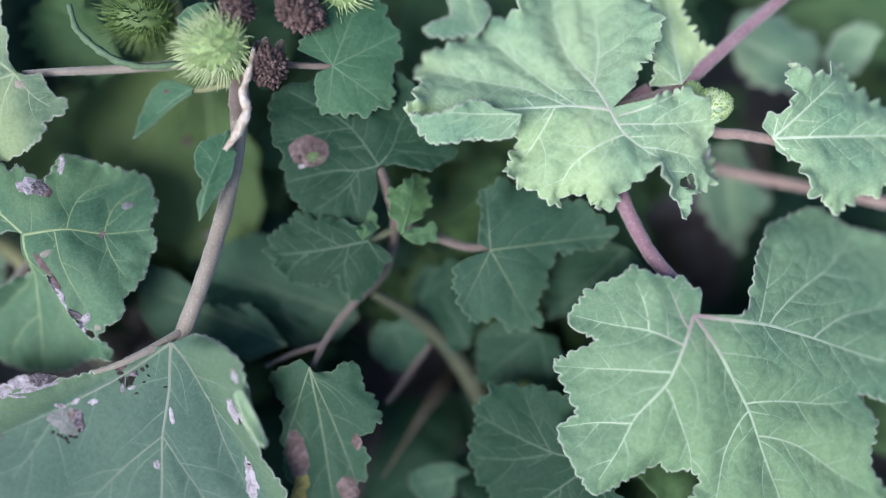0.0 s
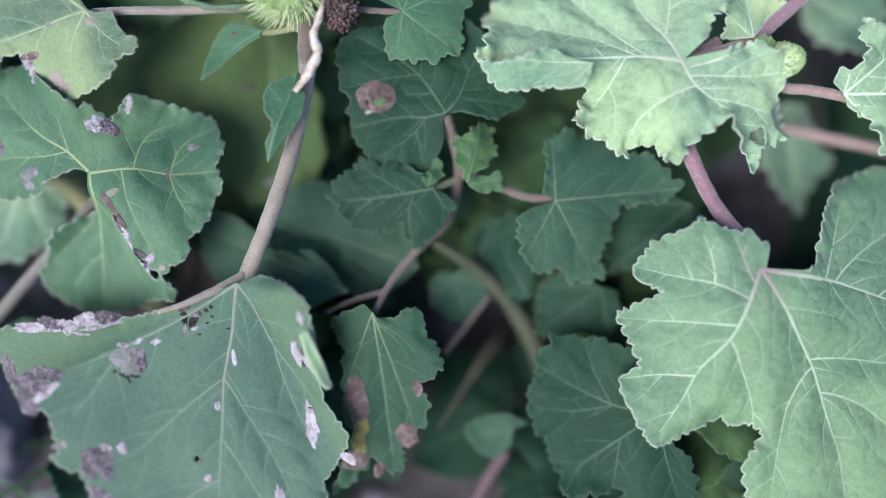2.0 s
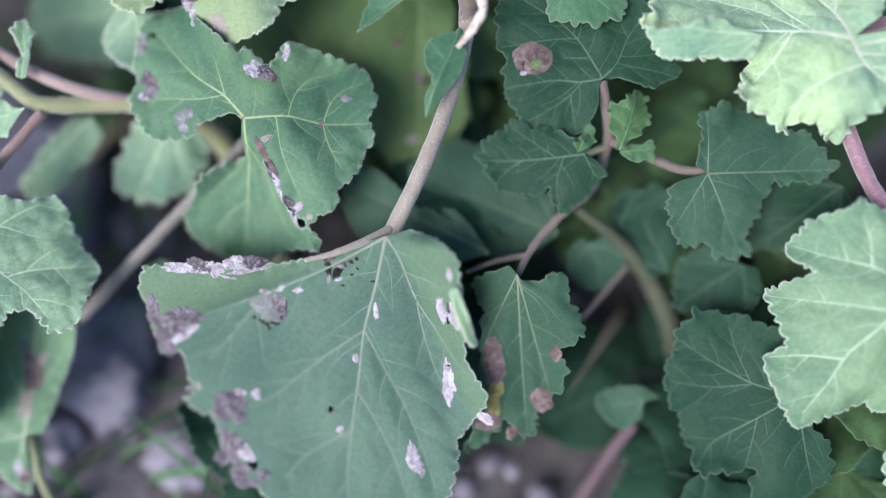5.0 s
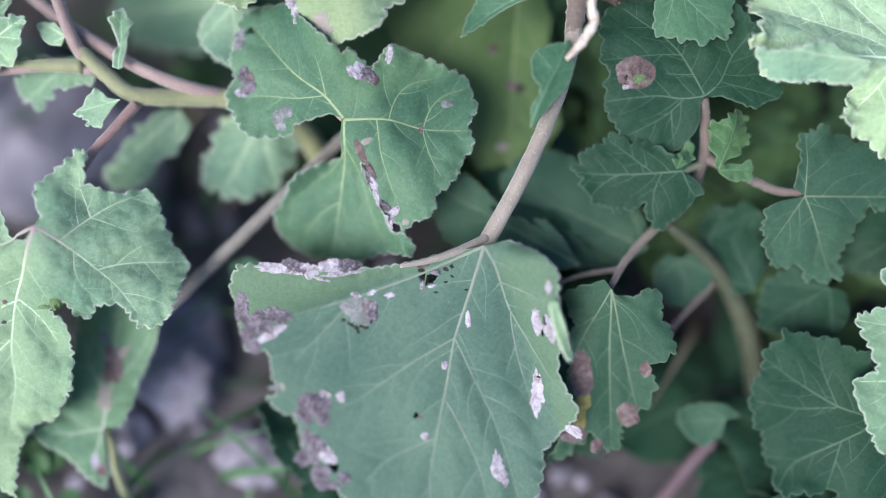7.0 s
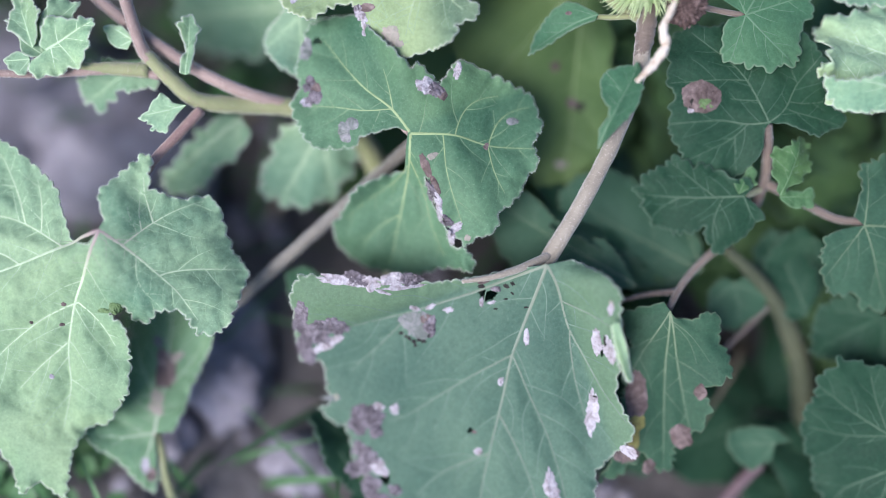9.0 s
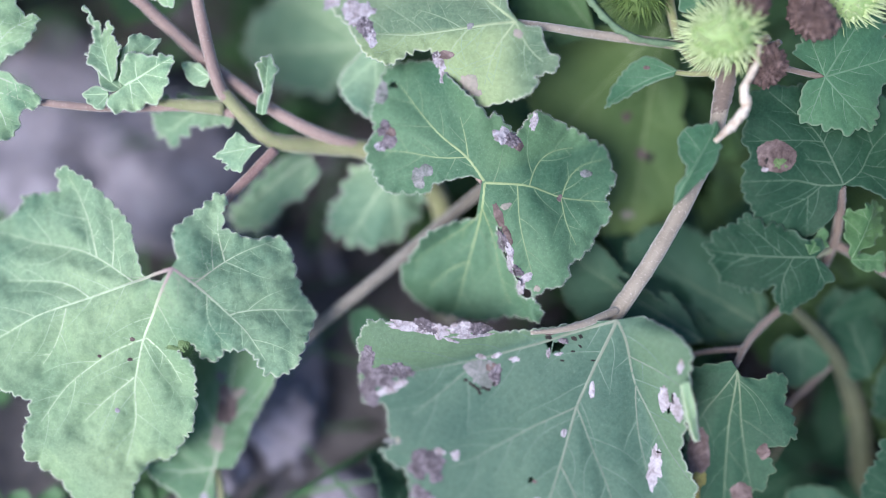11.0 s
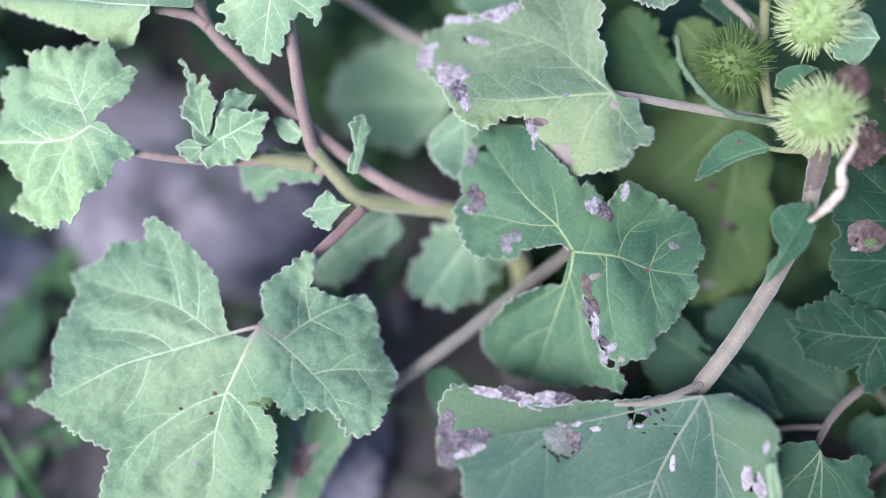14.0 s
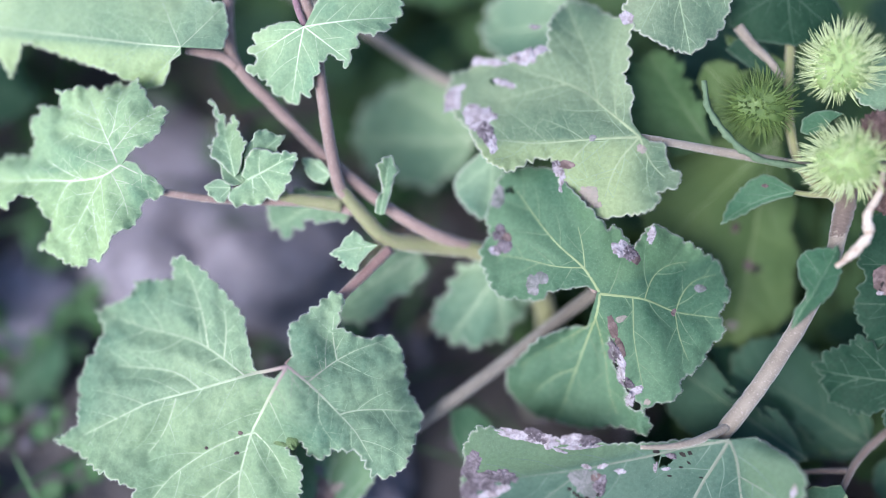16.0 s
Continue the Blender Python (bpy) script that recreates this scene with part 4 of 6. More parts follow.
vein_lines.append([(-7, 22.9), (11, 24.9), (16, 28.6), (16, 35.1)])
vein_lines.append([(-11, 0.5), (127, 7.6), (139, 17.3), (138, 26.4), (136, 38.0)])
vein_lines.append([(127, 7.6), (159, 13.6), (164, 22.6), (168, 29.7)])
vein_lines.append([(127, 7.6), (116, 12.9), (115, 18.9)])
vein_lines.append([(-37, 1.0), (-84, 8.1), (-92, 17.0), (-95, 28.5), (-96, 38.7)])
vein_lines.append([(-84, 8.9), (-109, 16.5), (-121, 22.4), (-125, 31.4)])
vein_lines.append([(-84, 8.1), (-72, 17.6), (-74, 29.1), (-71, 37.0)])
vein_lines.append([(-3, 10.2), (-42, 15.2), (-52, 22.9), (-56, 30.0)])
vein_lines.append([(-7, 23.0), (-21, 26.0), (-29, 32.5)])
vein_lines.append([(-94, 23.6), (-107, 28.2), (-111, 36.0)])
ob = leaf(low_shoot, 'green round-toothed leaf with brown insect scars', (-0.0398, -0.0335, 0.0773), (24.5, -4.6, 4.4), BROAD,
     [(-95, 10.7), (-122, 15.2), (-131, 21.7), (-128, 35.4), (-123, 38.8), (-115, 40.8), (-105, 42.1), (-86, 41.4), (-72, 40.1), (-62, 44.0), (-59, 41.8), (-68, 23.4), (-67, 13.1), (-65, 28.8), (-66, 33.3), (-63, 36.2), (-60, 36.7), (-54, 35.6), (-48, 37.4), (-42, 36.9), (-38, 33.9), (-34, 35.3), (-25, 36.5), (-17, 36.0), (-10, 38.3), (0, 35.4), (5, 38.4), (21, 37.2), (56, 25.8), (60, 23.7), (59, 15.7), (85, 19.7), (88, 17.3), (111, 28.1), (118, 37.7), (129, 42.2), (137, 43.4), (155, 38.3), (161, 34.3), (169, 35.7), (174, 34.2), (186, 30.4), (193, 27.4), (199, 15.8), (189, 13.9), (165, 3.5)], droop=0.16, rib=1.2, bulge=2.0, ruffle=1.6, seed=4, bends=FOLD, veins=vein_lines, holes=[(-28.6, 25.4, 1.4, 1.0, 1)])
spot(ob, 'paper', 4.6, 12.8, 2.8, 2.3, -7)
spot(ob, 'crust', 7.2, 12.0, 2.2, 2.2, 30)
spot(ob, 'scar', 9.0, 11.0, 1.4, 2.0, 30)
spot(ob, 'scar', 5.6, -9.4, 1.2, 3.6, 25)
spot(ob, 'blotch', 7.4, -6.6, 1.6, 0.9, 25)
spot(ob, 'scar', 8.6, -14.6, 1.0, 3.2, 28)
spot(ob, 'crust', 7.4, -16.2, 1.3, 3.4, 22)
spot(ob, 'paper', 9.6, -18.6, 0.9, 2.6, 30)
spot(ob, 'paper', 10.2, -22.2, 1.1, 2.8, 22)
spot(ob, 'crust', 12.4, -24.6, 2.4, 1.3, -25)
spot(ob, 'paper', 15.2, -26.2, 1.6, 1.5, 23)
spot(ob, 'paper', 14.0, -29.0, 1.2, 2.3, 8)
spot(ob, 'blotch', 18.6, -29.0, 0.9, 1.0, 8)
spot(ob, 'crust', -30.0, 12.6, 1.9, 2.2, 1)
spot(ob, 'scar', -27.8, 11.4, 1.6, 1.8, 40)
spot(ob, 'crust', -28.2, 8.6, 2.4, 2.3, 20)
spot(ob, 'paper', -30.4, 7.2, 1.5, 1.6, 60)
spot(ob, 'ash', -18.2, -1.0, 2.0, 2.9, 2)
spot(ob, 'ash', -16.0, 1.4, 1.7, 2.0, 30)
spot(ob, 'ash', 29.3, 5.1, 1.8, 1.1, 4)
spot(ob, 'scar', 22.3, -2.7, 0.8, 1.0, 3)
spot(ob, 'ash', -31.8, 22.7, 1.9, 3.4, 1)
spot(ob, 'paper', 12.9, 18.1, 1.1, 2.6, 3)
vein_lines = []
vein_lines.append([(-53, 0.5), (-6, 14.8), (-6, 28.6), (-3, 41.7), (-2, 54.9), (-1, 69.9), (2, 86.1)])
vein_lines.append([(-53, 0.5), (-53, 22.0), (-55, 40.8), (-57, 59.3), (-58, 71.0)])
vein_lines.append([(-53, 0.5), (39, 5.8), (34, 11.4), (32, 19.7), (35, 25.2), (38, 39.9), (41, 50.3)])
vein_lines.append([(34, 11.4), (55, 17.5), (59, 24.0)])
vein_lines.append([(-7, 29.0), (-19, 40.0), (-24, 51.0), (-27, 61.3), (-30, 66.7)])
vein_lines.append([(-5, 28.4), (7, 38.3), (15, 49.5), (19, 64.3), (20, 76.6)])
vein_lines.append([(-2, 46.4), (6, 54.9), (11, 64.3), (14, 79.3)])
vein_lines.append([(-2, 58.5), (-12, 69.8), (-14, 78.7)])
vein_lines.append([(-55, 40.8), (-49, 53.2), (-46, 65.8)])
vein_lines.append([(32, 19.7), (28, 34.0), (29, 51.5)])
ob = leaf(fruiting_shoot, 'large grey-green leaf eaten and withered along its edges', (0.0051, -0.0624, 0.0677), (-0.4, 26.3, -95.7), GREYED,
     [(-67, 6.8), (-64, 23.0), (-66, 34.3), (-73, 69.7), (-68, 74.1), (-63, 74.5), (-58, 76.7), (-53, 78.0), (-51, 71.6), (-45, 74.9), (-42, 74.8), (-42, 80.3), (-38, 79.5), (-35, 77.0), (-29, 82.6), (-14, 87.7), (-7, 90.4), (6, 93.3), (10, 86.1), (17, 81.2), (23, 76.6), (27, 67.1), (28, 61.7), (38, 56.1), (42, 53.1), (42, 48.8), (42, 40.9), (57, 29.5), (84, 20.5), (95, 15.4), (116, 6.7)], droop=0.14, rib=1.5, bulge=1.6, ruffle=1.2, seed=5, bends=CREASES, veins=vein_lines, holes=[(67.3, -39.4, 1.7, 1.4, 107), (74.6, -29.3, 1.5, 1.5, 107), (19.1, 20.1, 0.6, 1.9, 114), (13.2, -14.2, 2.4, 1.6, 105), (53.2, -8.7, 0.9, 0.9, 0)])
spot(ob, 'crust', 33.2, -64.4, 2.7, 4.5, 96)
spot(ob, 'crust', 36.7, -59.5, 5.7, 3.7, 81)
spot(ob, 'crust', 33.6, -54.8, 4.4, 2.7, 86)
spot(ob, 'crust', 42.5, -61.7, 3.5, 3.8, 106)
spot(ob, 'paper', 39.8, -55.8, 5.9, 1.4, 133)
spot(ob, 'paper', 18.7, -54.1, 7.7, 1.5, 97)
spot(ob, 'crust', 17.4, -50.6, 3.6, 2.3, 85)
spot(ob, 'paper', 17.7, -47.1, 3.3, 2.2, 95)
spot(ob, 'paper', 15.0, -40.9, 3.6, 2.0, 110)
spot(ob, 'crust', 14.0, -36.4, 3.6, 2.0, 97)
spot(ob, 'paper', 16.6, -37.5, 5.9, 0.7, 108)
spot(ob, 'paper', 19.4, -42.7, 2.3, 0.5, 85)
spot(ob, 'ash', 26.9, -31.4, 4.6, 4.2, 105)
spot(ob, 'crust', 26.6, -27.8, 2.0, 3.2, 95)
spot(ob, 'scar', 24.6, -29.6, 1.9, 1.5, 125)
spot(ob, 'paper', 22.5, -33.3, 1.5, 0.8, 105)
spot(ob, 'paper', 20.8, -29.0, 1.6, 0.7, 125)
spot(ob, 'paper', 20.3, -23.8, 1.5, 0.8, 105)
spot(ob, 'crust', 57.3, -41.3, 3.0, 3.0, 86)
spot(ob, 'crust', 57.4, -37.4, 3.4, 3.7, 106)
spot(ob, 'crust', 61.4, -41.4, 2.7, 3.1, 107)
spot(ob, 'crust', 61.0, -35.6, 2.0, 2.4, 106)
spot(ob, 'crust', 69.1, -36.9, 4.4, 3.3, 86)
spot(ob, 'crust', 73.8, -37.9, 3.4, 3.1, 107)
spot(ob, 'paper', 71.4, -32.2, 3.3, 2.3, 64)
spot(ob, 'crust', 77.1, -33.0, 3.0, 2.7, 86)
spot(ob, 'crust', 80.3, -31.2, 3.7, 2.0, 86)
spot(ob, 'crust', 76.8, -25.7, 2.2, 1.7, 75)
spot(ob, 'paper', 53.6, -36.6, 1.5, 1.3, 106)
spot(ob, 'paper', 53.3, -31.8, 1.5, 1.5, 106)
spot(ob, 'blotch', 54.6, -49.6, 1.2, 1.0, 106)
spot(ob, 'paper', 22.0, -0.3, 0.8, 2.5, 105)
spot(ob, 'paper', 36.6, -4.0, 0.8, 1.4, 105)
spot(ob, 'paper', 17.6, 18.4, 1.3, 4.0, 112)
spot(ob, 'paper', 18.8, 22.2, 1.4, 3.8, 118)
spot(ob, 'frass', 16.6, 20.4, 0.4, 1.8, 115)
spot(ob, 'paper', 38.5, 23.6, 1.8, 6.4, 108)
spot(ob, 'frass', 33.6, 22.6, 0.3, 1.2, 20)
spot(ob, 'paper', 62.5, 17.9, 2.1, 4.6, 111)
spot(ob, 'paper', 58.7, -5.0, 1.5, 1.0, 85)
spot(ob, 'scar', 53.2, -7.6, 0.5, 0.8, 0)
spot(ob, 'paper', 15.6, -15.2, 1.4, 0.6, 20)
spot(ob, 'paper', 14.9, -12.4, 1.3, 0.5, 120)
spot(ob, 'crust', 10.9, -12.2, 1.5, 0.8, 100)
spot(ob, 'scar', 9.6, -16.0, 1.6, 0.9, 120)
spot(ob, 'frass', 9.3, -9.6, 1.0, 0.5, 100)
spot(ob, 'frass', 8.1, -8.1, 0.7, 0.5, 60)
spot(ob, 'frass', 11.3, -16.4, 1.1, 0.6, 100)
spot(ob, 'paper', 7.4, 19.1, 0.8, 1.9, 104)
spot(ob, 'blotch', 6.1, 18.9, 0.6, 1.3, 104)
spot(ob, 'ash', 55.3, -50.9, 2.8, 1.0, 106)
spot(ob, 'paper', 45.7, 35.7, 2.3, 1.7, 63)
spot(ob, 'frass', 30.6, -35.4, 0.7, 0.5, 106)
spot(ob, 'frass', 31.2, -33.9, 0.5, 0.5, 106)
spot(ob, 'frass', 31.5, -32.7, 0.8, 0.5, 85)
spot(ob, 'frass', 32.0, -31.2, 0.7, 0.7, 106)
spot(ob, 'frass', 31.1, -29.9, 0.7, 0.5, 106)
spot(ob, 'frass', 31.2, -28.5, 0.8, 0.5, 106)
spot(ob, 'frass', 29.0, -27.2, 0.7, 0.7, 106)
spot(ob, 'frass', 27.9, -27.0, 0.5, 0.5, 106)
spot(ob, 'frass', 33.0, -30.5, 0.5, 0.5, 106)
spot(ob, 'frass', 12.9, -8.8, 0.6, 0.3, 105)
spot(ob, 'frass', 13.7, -2.6, 0.6, 0.3, 105)
spot(ob, 'frass', 16.4, -10.9, 0.6, 0.3, 105)
spot(ob, 'frass', 10.8, -7.4, 0.6, 0.3, 74)
vein_lines = []
vein_lines.append([(47, 0.7), (14, 13.2), (15, 28.8), (12, 41.6)])
vein_lines.append([(28, 0.9), (-32, 11.8), (-32, 20.3), (-26, 28.5), (-20, 39.7)])
vein_lines.append([(-33, 15.8), (-50, 26.0), (-51, 35.3), (-53, 44.4)])
vein_lines.append([(-30, 9.0), (-55, 15.8), (-66, 21.6)])
vein_lines.append([(47, 0.7), (60, 10.4), (72, 19.7)])
vein_lines.append([(-28, 25.3), (-17, 31.2), (-4, 41.6)])
vein_lines.append([(15, 13.2), (32, 22.2), (51, 24.6)])
vein_lines.append([(47, 0.7), (119, 8.1), (133, 14.4)])
ob = leaf(fruiting_shoot, 'pale green leaf with a bitten papery edge', (-0.0393, 0.0064, 0.0984), (-24.6, 1.4, -178.3), HOARY,
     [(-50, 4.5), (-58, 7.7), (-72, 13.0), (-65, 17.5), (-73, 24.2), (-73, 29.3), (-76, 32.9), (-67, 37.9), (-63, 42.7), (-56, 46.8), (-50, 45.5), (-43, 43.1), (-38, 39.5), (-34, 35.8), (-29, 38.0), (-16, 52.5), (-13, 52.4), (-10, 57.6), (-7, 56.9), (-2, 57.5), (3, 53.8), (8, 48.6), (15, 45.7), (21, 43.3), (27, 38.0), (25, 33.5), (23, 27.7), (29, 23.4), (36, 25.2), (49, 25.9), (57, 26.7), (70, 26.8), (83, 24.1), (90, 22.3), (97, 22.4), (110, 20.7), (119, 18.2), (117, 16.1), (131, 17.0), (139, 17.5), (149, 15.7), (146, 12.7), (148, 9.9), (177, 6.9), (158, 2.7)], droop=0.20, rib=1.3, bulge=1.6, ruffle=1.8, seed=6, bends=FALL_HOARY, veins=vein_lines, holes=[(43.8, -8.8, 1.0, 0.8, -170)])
spot(ob, 'paper', 46.4, 3.6, 3.6, 3.0, 150)
spot(ob, 'crust', 43.0, 6.6, 2.3, 3.6, -160)
spot(ob, 'paper', 47.5, 1.9, 3.2, 2.9, 161)
spot(ob, 'paper', 43.5, 1.8, 2.6, 2.3, -170)
spot(ob, 'paper', 44.4, 5.3, 3.0, 2.0, 170)
spot(ob, 'paper', 40.9, 9.0, 1.6, 3.5, -149)
spot(ob, 'paper', 39.8, 11.1, 1.3, 1.6, -169)
spot(ob, 'paper', 54.6, -1.2, 2.7, 3.7, 180)
spot(ob, 'paper', 53.4, -5.2, 1.6, 1.3, -170)
spot(ob, 'paper', 37.7, -16.6, 3.2, 1.8, 179)
spot(ob, 'paper', 34.9, -18.1, 2.2, 1.9, -170)
spot(ob, 'paper', 40.6, -8.7, 2.9, 1.3, 170)
spot(ob, 'paper', 32.4, -20.2, 1.9, 1.4, -170)
spot(ob, 'paper', 35.4, -26.9, 1.6, 0.8, -170)
spot(ob, 'ash', 12.8, 2.9, 1.1, 0.9, -169)
spot(ob, 'blotch', 10.4, 19.3, 2.5, 3.1, -168)
spot(ob, 'blotch', 7.9, 21.1, 1.4, 1.1, -168)
spot(ob, 'paper', 20.0, 13.5, 1.4, 2.5, -154)
spot(ob, 'paper', 17.8, 17.9, 1.2, 2.8, -158)
spot(ob, 'scar', 18.5, 11.6, 2.2, 1.4, -169)
spot(ob, 'crust', 21.2, 11.8, 1.3, 0.9, -169)
spot(ob, 'blotch', -0.8, 3.6, 1.3, 1.3, -168)
spot(ob, 'paper', 45.9, -14.2, 4.9, 1.0, -176)
spot(ob, 'paper', 49.8, -14.2, 2.0, 1.1, -171)
vein_lines = []
vein_lines.append([(0, 0.1), (-24, 6.8), (-22, 13.4), (-16, 20.2), (-10, 27.2), (-7, 34.1)])
vein_lines.append([(-22, 13.4), (-33, 17.0), (-39, 22.2), (-42, 28.0)])
vein_lines.append([(0, 0.1), (-101, 5.6), (-83, 13.7), (-86, 19.2), (-85, 24.6)])
vein_lines.append([(-83, 13.7), (-70, 17.1), (-62, 21.8)])
vein_lines.append([(0, 0.1), (48, 6.2), (37, 12.4), (40, 18.0), (42, 27.3)])
vein_lines.append([(48, 6.2), (68, 9.8), (67, 17.7), (67, 25.7)])
vein_lines.append([(-22, 13.4), (-9, 16.1), (8, 21.6), (20, 30.4)])
vein_lines.append([(-105, 6.2), (-127, 11.3), (-140, 21.8)])
vein_lines.append([(-96, 8.1), (-114, 12.9), (-118, 18.9)])
vein_lines.append([(-24, 6.8), (-1, 9.2), (9, 12.8)])
vein_lines.append([(68, 9.8), (84, 12.6), (101, 15.9)])
ob = leaf(middle_shoot, 'dark green lobed leaf with a brown round spot', (0.0615, -0.0140, 0.0819), (-21.5, -13.1, 149.9), OLD_SHADED,
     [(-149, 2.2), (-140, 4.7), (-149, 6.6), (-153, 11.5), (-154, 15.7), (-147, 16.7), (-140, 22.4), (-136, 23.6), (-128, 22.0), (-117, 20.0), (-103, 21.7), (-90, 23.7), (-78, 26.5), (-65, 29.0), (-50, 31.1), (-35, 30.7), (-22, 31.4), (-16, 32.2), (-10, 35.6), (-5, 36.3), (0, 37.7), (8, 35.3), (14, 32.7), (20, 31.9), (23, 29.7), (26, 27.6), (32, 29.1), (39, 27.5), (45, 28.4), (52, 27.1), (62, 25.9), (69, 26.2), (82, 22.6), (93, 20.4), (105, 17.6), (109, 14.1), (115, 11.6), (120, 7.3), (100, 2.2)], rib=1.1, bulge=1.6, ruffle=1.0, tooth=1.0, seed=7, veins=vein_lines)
spot(ob, 'scar', 19.4, 7.4, 5.8, 4.5, -140)
spot(ob, 'green', 17.4, 8.2, 2.6, 1.7, -140)
spot(ob, 'frass', 20.4, 10.6, 1.5, 0.6, 120)
spot(ob, 'paper', 18.9, 12.2, 1.0, 0.7, -140)
leaf(fruiting_shoot, 'small dark green leaf folded along its midrib', (0.0486, 0.0101, 0.0969), (22.6, -11.0, 24.6), MATURE,
     [(-184, 5.2), (-157, 8.9), (-138, 12.5), (-124, 13.8), (-83, 17.4), (-62, 19.8), (-42, 18.4), (-30, 16.5), (-17, 20.0), (1, 21.0), (24, 23.3), (43, 23.4), (68, 19.6), (96, 15.2), (128, 10.8)], rib=0.9, bulge=1.0, ruffle=0.8, tooth=1.3, seed=8)
vein_lines = []
vein_lines.append([(7, 0.3), (5, 11.4), (3, 22.5), (1, 30.5)])
vein_lines.append([(6, 8.3), (-15, 15.2), (-22, 22.9)])
vein_lines.append([(10, 6.4), (41, 12.4), (65, 17.1)])
vein_lines.append([(7, 0.3), (107, 5.6), (116, 7.7)])
vein_lines.append([(4, 17.7), (9, 24.2), (17, 27.3)])
leaf(middle_shoot, 'dark green leaf with a ragged toothed edge', (0.0587, -0.0334, 0.0722), (-24.8, 2.9, -173.8), OLD_SHADED,
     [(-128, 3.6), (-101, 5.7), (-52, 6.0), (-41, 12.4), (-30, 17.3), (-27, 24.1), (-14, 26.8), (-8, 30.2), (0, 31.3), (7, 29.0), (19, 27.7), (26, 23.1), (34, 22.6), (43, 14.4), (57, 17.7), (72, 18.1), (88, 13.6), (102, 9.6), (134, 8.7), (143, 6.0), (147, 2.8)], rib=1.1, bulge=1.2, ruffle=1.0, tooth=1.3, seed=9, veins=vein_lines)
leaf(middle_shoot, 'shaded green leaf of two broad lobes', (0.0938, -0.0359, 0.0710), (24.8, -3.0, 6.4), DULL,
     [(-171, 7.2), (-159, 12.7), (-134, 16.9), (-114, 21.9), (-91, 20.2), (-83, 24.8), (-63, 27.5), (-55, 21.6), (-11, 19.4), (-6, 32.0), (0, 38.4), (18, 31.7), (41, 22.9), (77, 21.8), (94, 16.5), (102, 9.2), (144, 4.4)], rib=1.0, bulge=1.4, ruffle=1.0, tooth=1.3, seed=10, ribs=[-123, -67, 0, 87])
leaf(middle_shoot, 'shaded green toothed leaf', (0.1356, -0.0317, 0.0631), (-19.2, 16.3, -141.1), OLD_SHADED,
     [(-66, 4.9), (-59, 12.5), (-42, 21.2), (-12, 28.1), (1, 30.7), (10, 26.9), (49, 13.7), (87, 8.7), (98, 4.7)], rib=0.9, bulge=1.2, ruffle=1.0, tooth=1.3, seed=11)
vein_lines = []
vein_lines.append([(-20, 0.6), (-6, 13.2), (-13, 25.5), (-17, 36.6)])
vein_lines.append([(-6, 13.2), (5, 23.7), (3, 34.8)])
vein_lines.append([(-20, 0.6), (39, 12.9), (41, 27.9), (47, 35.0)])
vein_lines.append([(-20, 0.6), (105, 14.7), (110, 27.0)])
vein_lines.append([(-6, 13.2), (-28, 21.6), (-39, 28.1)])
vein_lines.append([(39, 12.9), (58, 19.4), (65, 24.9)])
leaf(right_shoot, 'bluish dark green leaf with fine pale veins', (0.1246, -0.0919, 0.0471), (-25.0, -1.4, 176.9), OLD_SHADED,
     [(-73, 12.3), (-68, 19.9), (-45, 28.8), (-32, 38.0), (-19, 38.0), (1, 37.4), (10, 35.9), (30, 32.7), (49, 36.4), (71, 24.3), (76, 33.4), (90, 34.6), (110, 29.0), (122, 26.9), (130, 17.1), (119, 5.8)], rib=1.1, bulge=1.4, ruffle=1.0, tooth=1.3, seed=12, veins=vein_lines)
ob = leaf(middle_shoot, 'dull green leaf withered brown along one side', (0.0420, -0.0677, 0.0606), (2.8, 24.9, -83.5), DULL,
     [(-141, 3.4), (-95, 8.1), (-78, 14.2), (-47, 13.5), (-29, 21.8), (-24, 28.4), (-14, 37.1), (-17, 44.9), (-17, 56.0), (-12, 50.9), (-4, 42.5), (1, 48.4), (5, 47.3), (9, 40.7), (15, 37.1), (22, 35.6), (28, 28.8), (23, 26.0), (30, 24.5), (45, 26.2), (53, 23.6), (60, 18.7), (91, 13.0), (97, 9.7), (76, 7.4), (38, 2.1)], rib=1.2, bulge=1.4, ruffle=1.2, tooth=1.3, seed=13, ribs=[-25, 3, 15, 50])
spot(ob, 'scar', 36.7, 6.8, 3.1, 3.6, 93)
spot(ob, 'scar', 23.0, 10.9, 1.6, 2.3, 93)
spot(ob, 'scar', 25.6, -6.9, 3.2, 7.1, 94)
spot(ob, 'yellow', 35.8, -6.9, 2.9, 4.2, 94)
spot(ob, 'scar', 42.8, -8.8, 3.9, 2.9, 94)
spot(ob, 'scar', 46.1, -1.9, 2.0, 2.0, 93)
ob = leaf(low_shoot, 'broad yellowish green leaf in the shade', (0.0050, 0.0288, 0.0824), (0.2, 25.0, -89.4), YELLOWING,
     [(-80, 12.2), (-78, 24.3), (-69, 37.3), (-59, 47.1), (-45, 47.7), (-33, 54.7), (-23, 56.1), (-15, 61.5), (-8, 62.8), (-4, 68.1), (3, 68.5), (9, 66.4), (14, 60.6), (21, 52.9), (22, 44.1), (28, 36.4), (24, 28.5), (34, 21.1), (37, 10.3)], rib=1.2, bulge=1.6, ruffle=1.0, seed=14)
spot(ob, 'scar', 39.6, 1.9, 1.8, 1.6, 69)
spot(ob, 'frass', 40.2, 4.6, 1.6, 1.2, 98)
spot(ob, 'scar', 29.3, -5.1, 1.6, 1.4, 98)
spot(ob, 'blotch', 58.9, 1.5, 2.1, 1.4, 98)
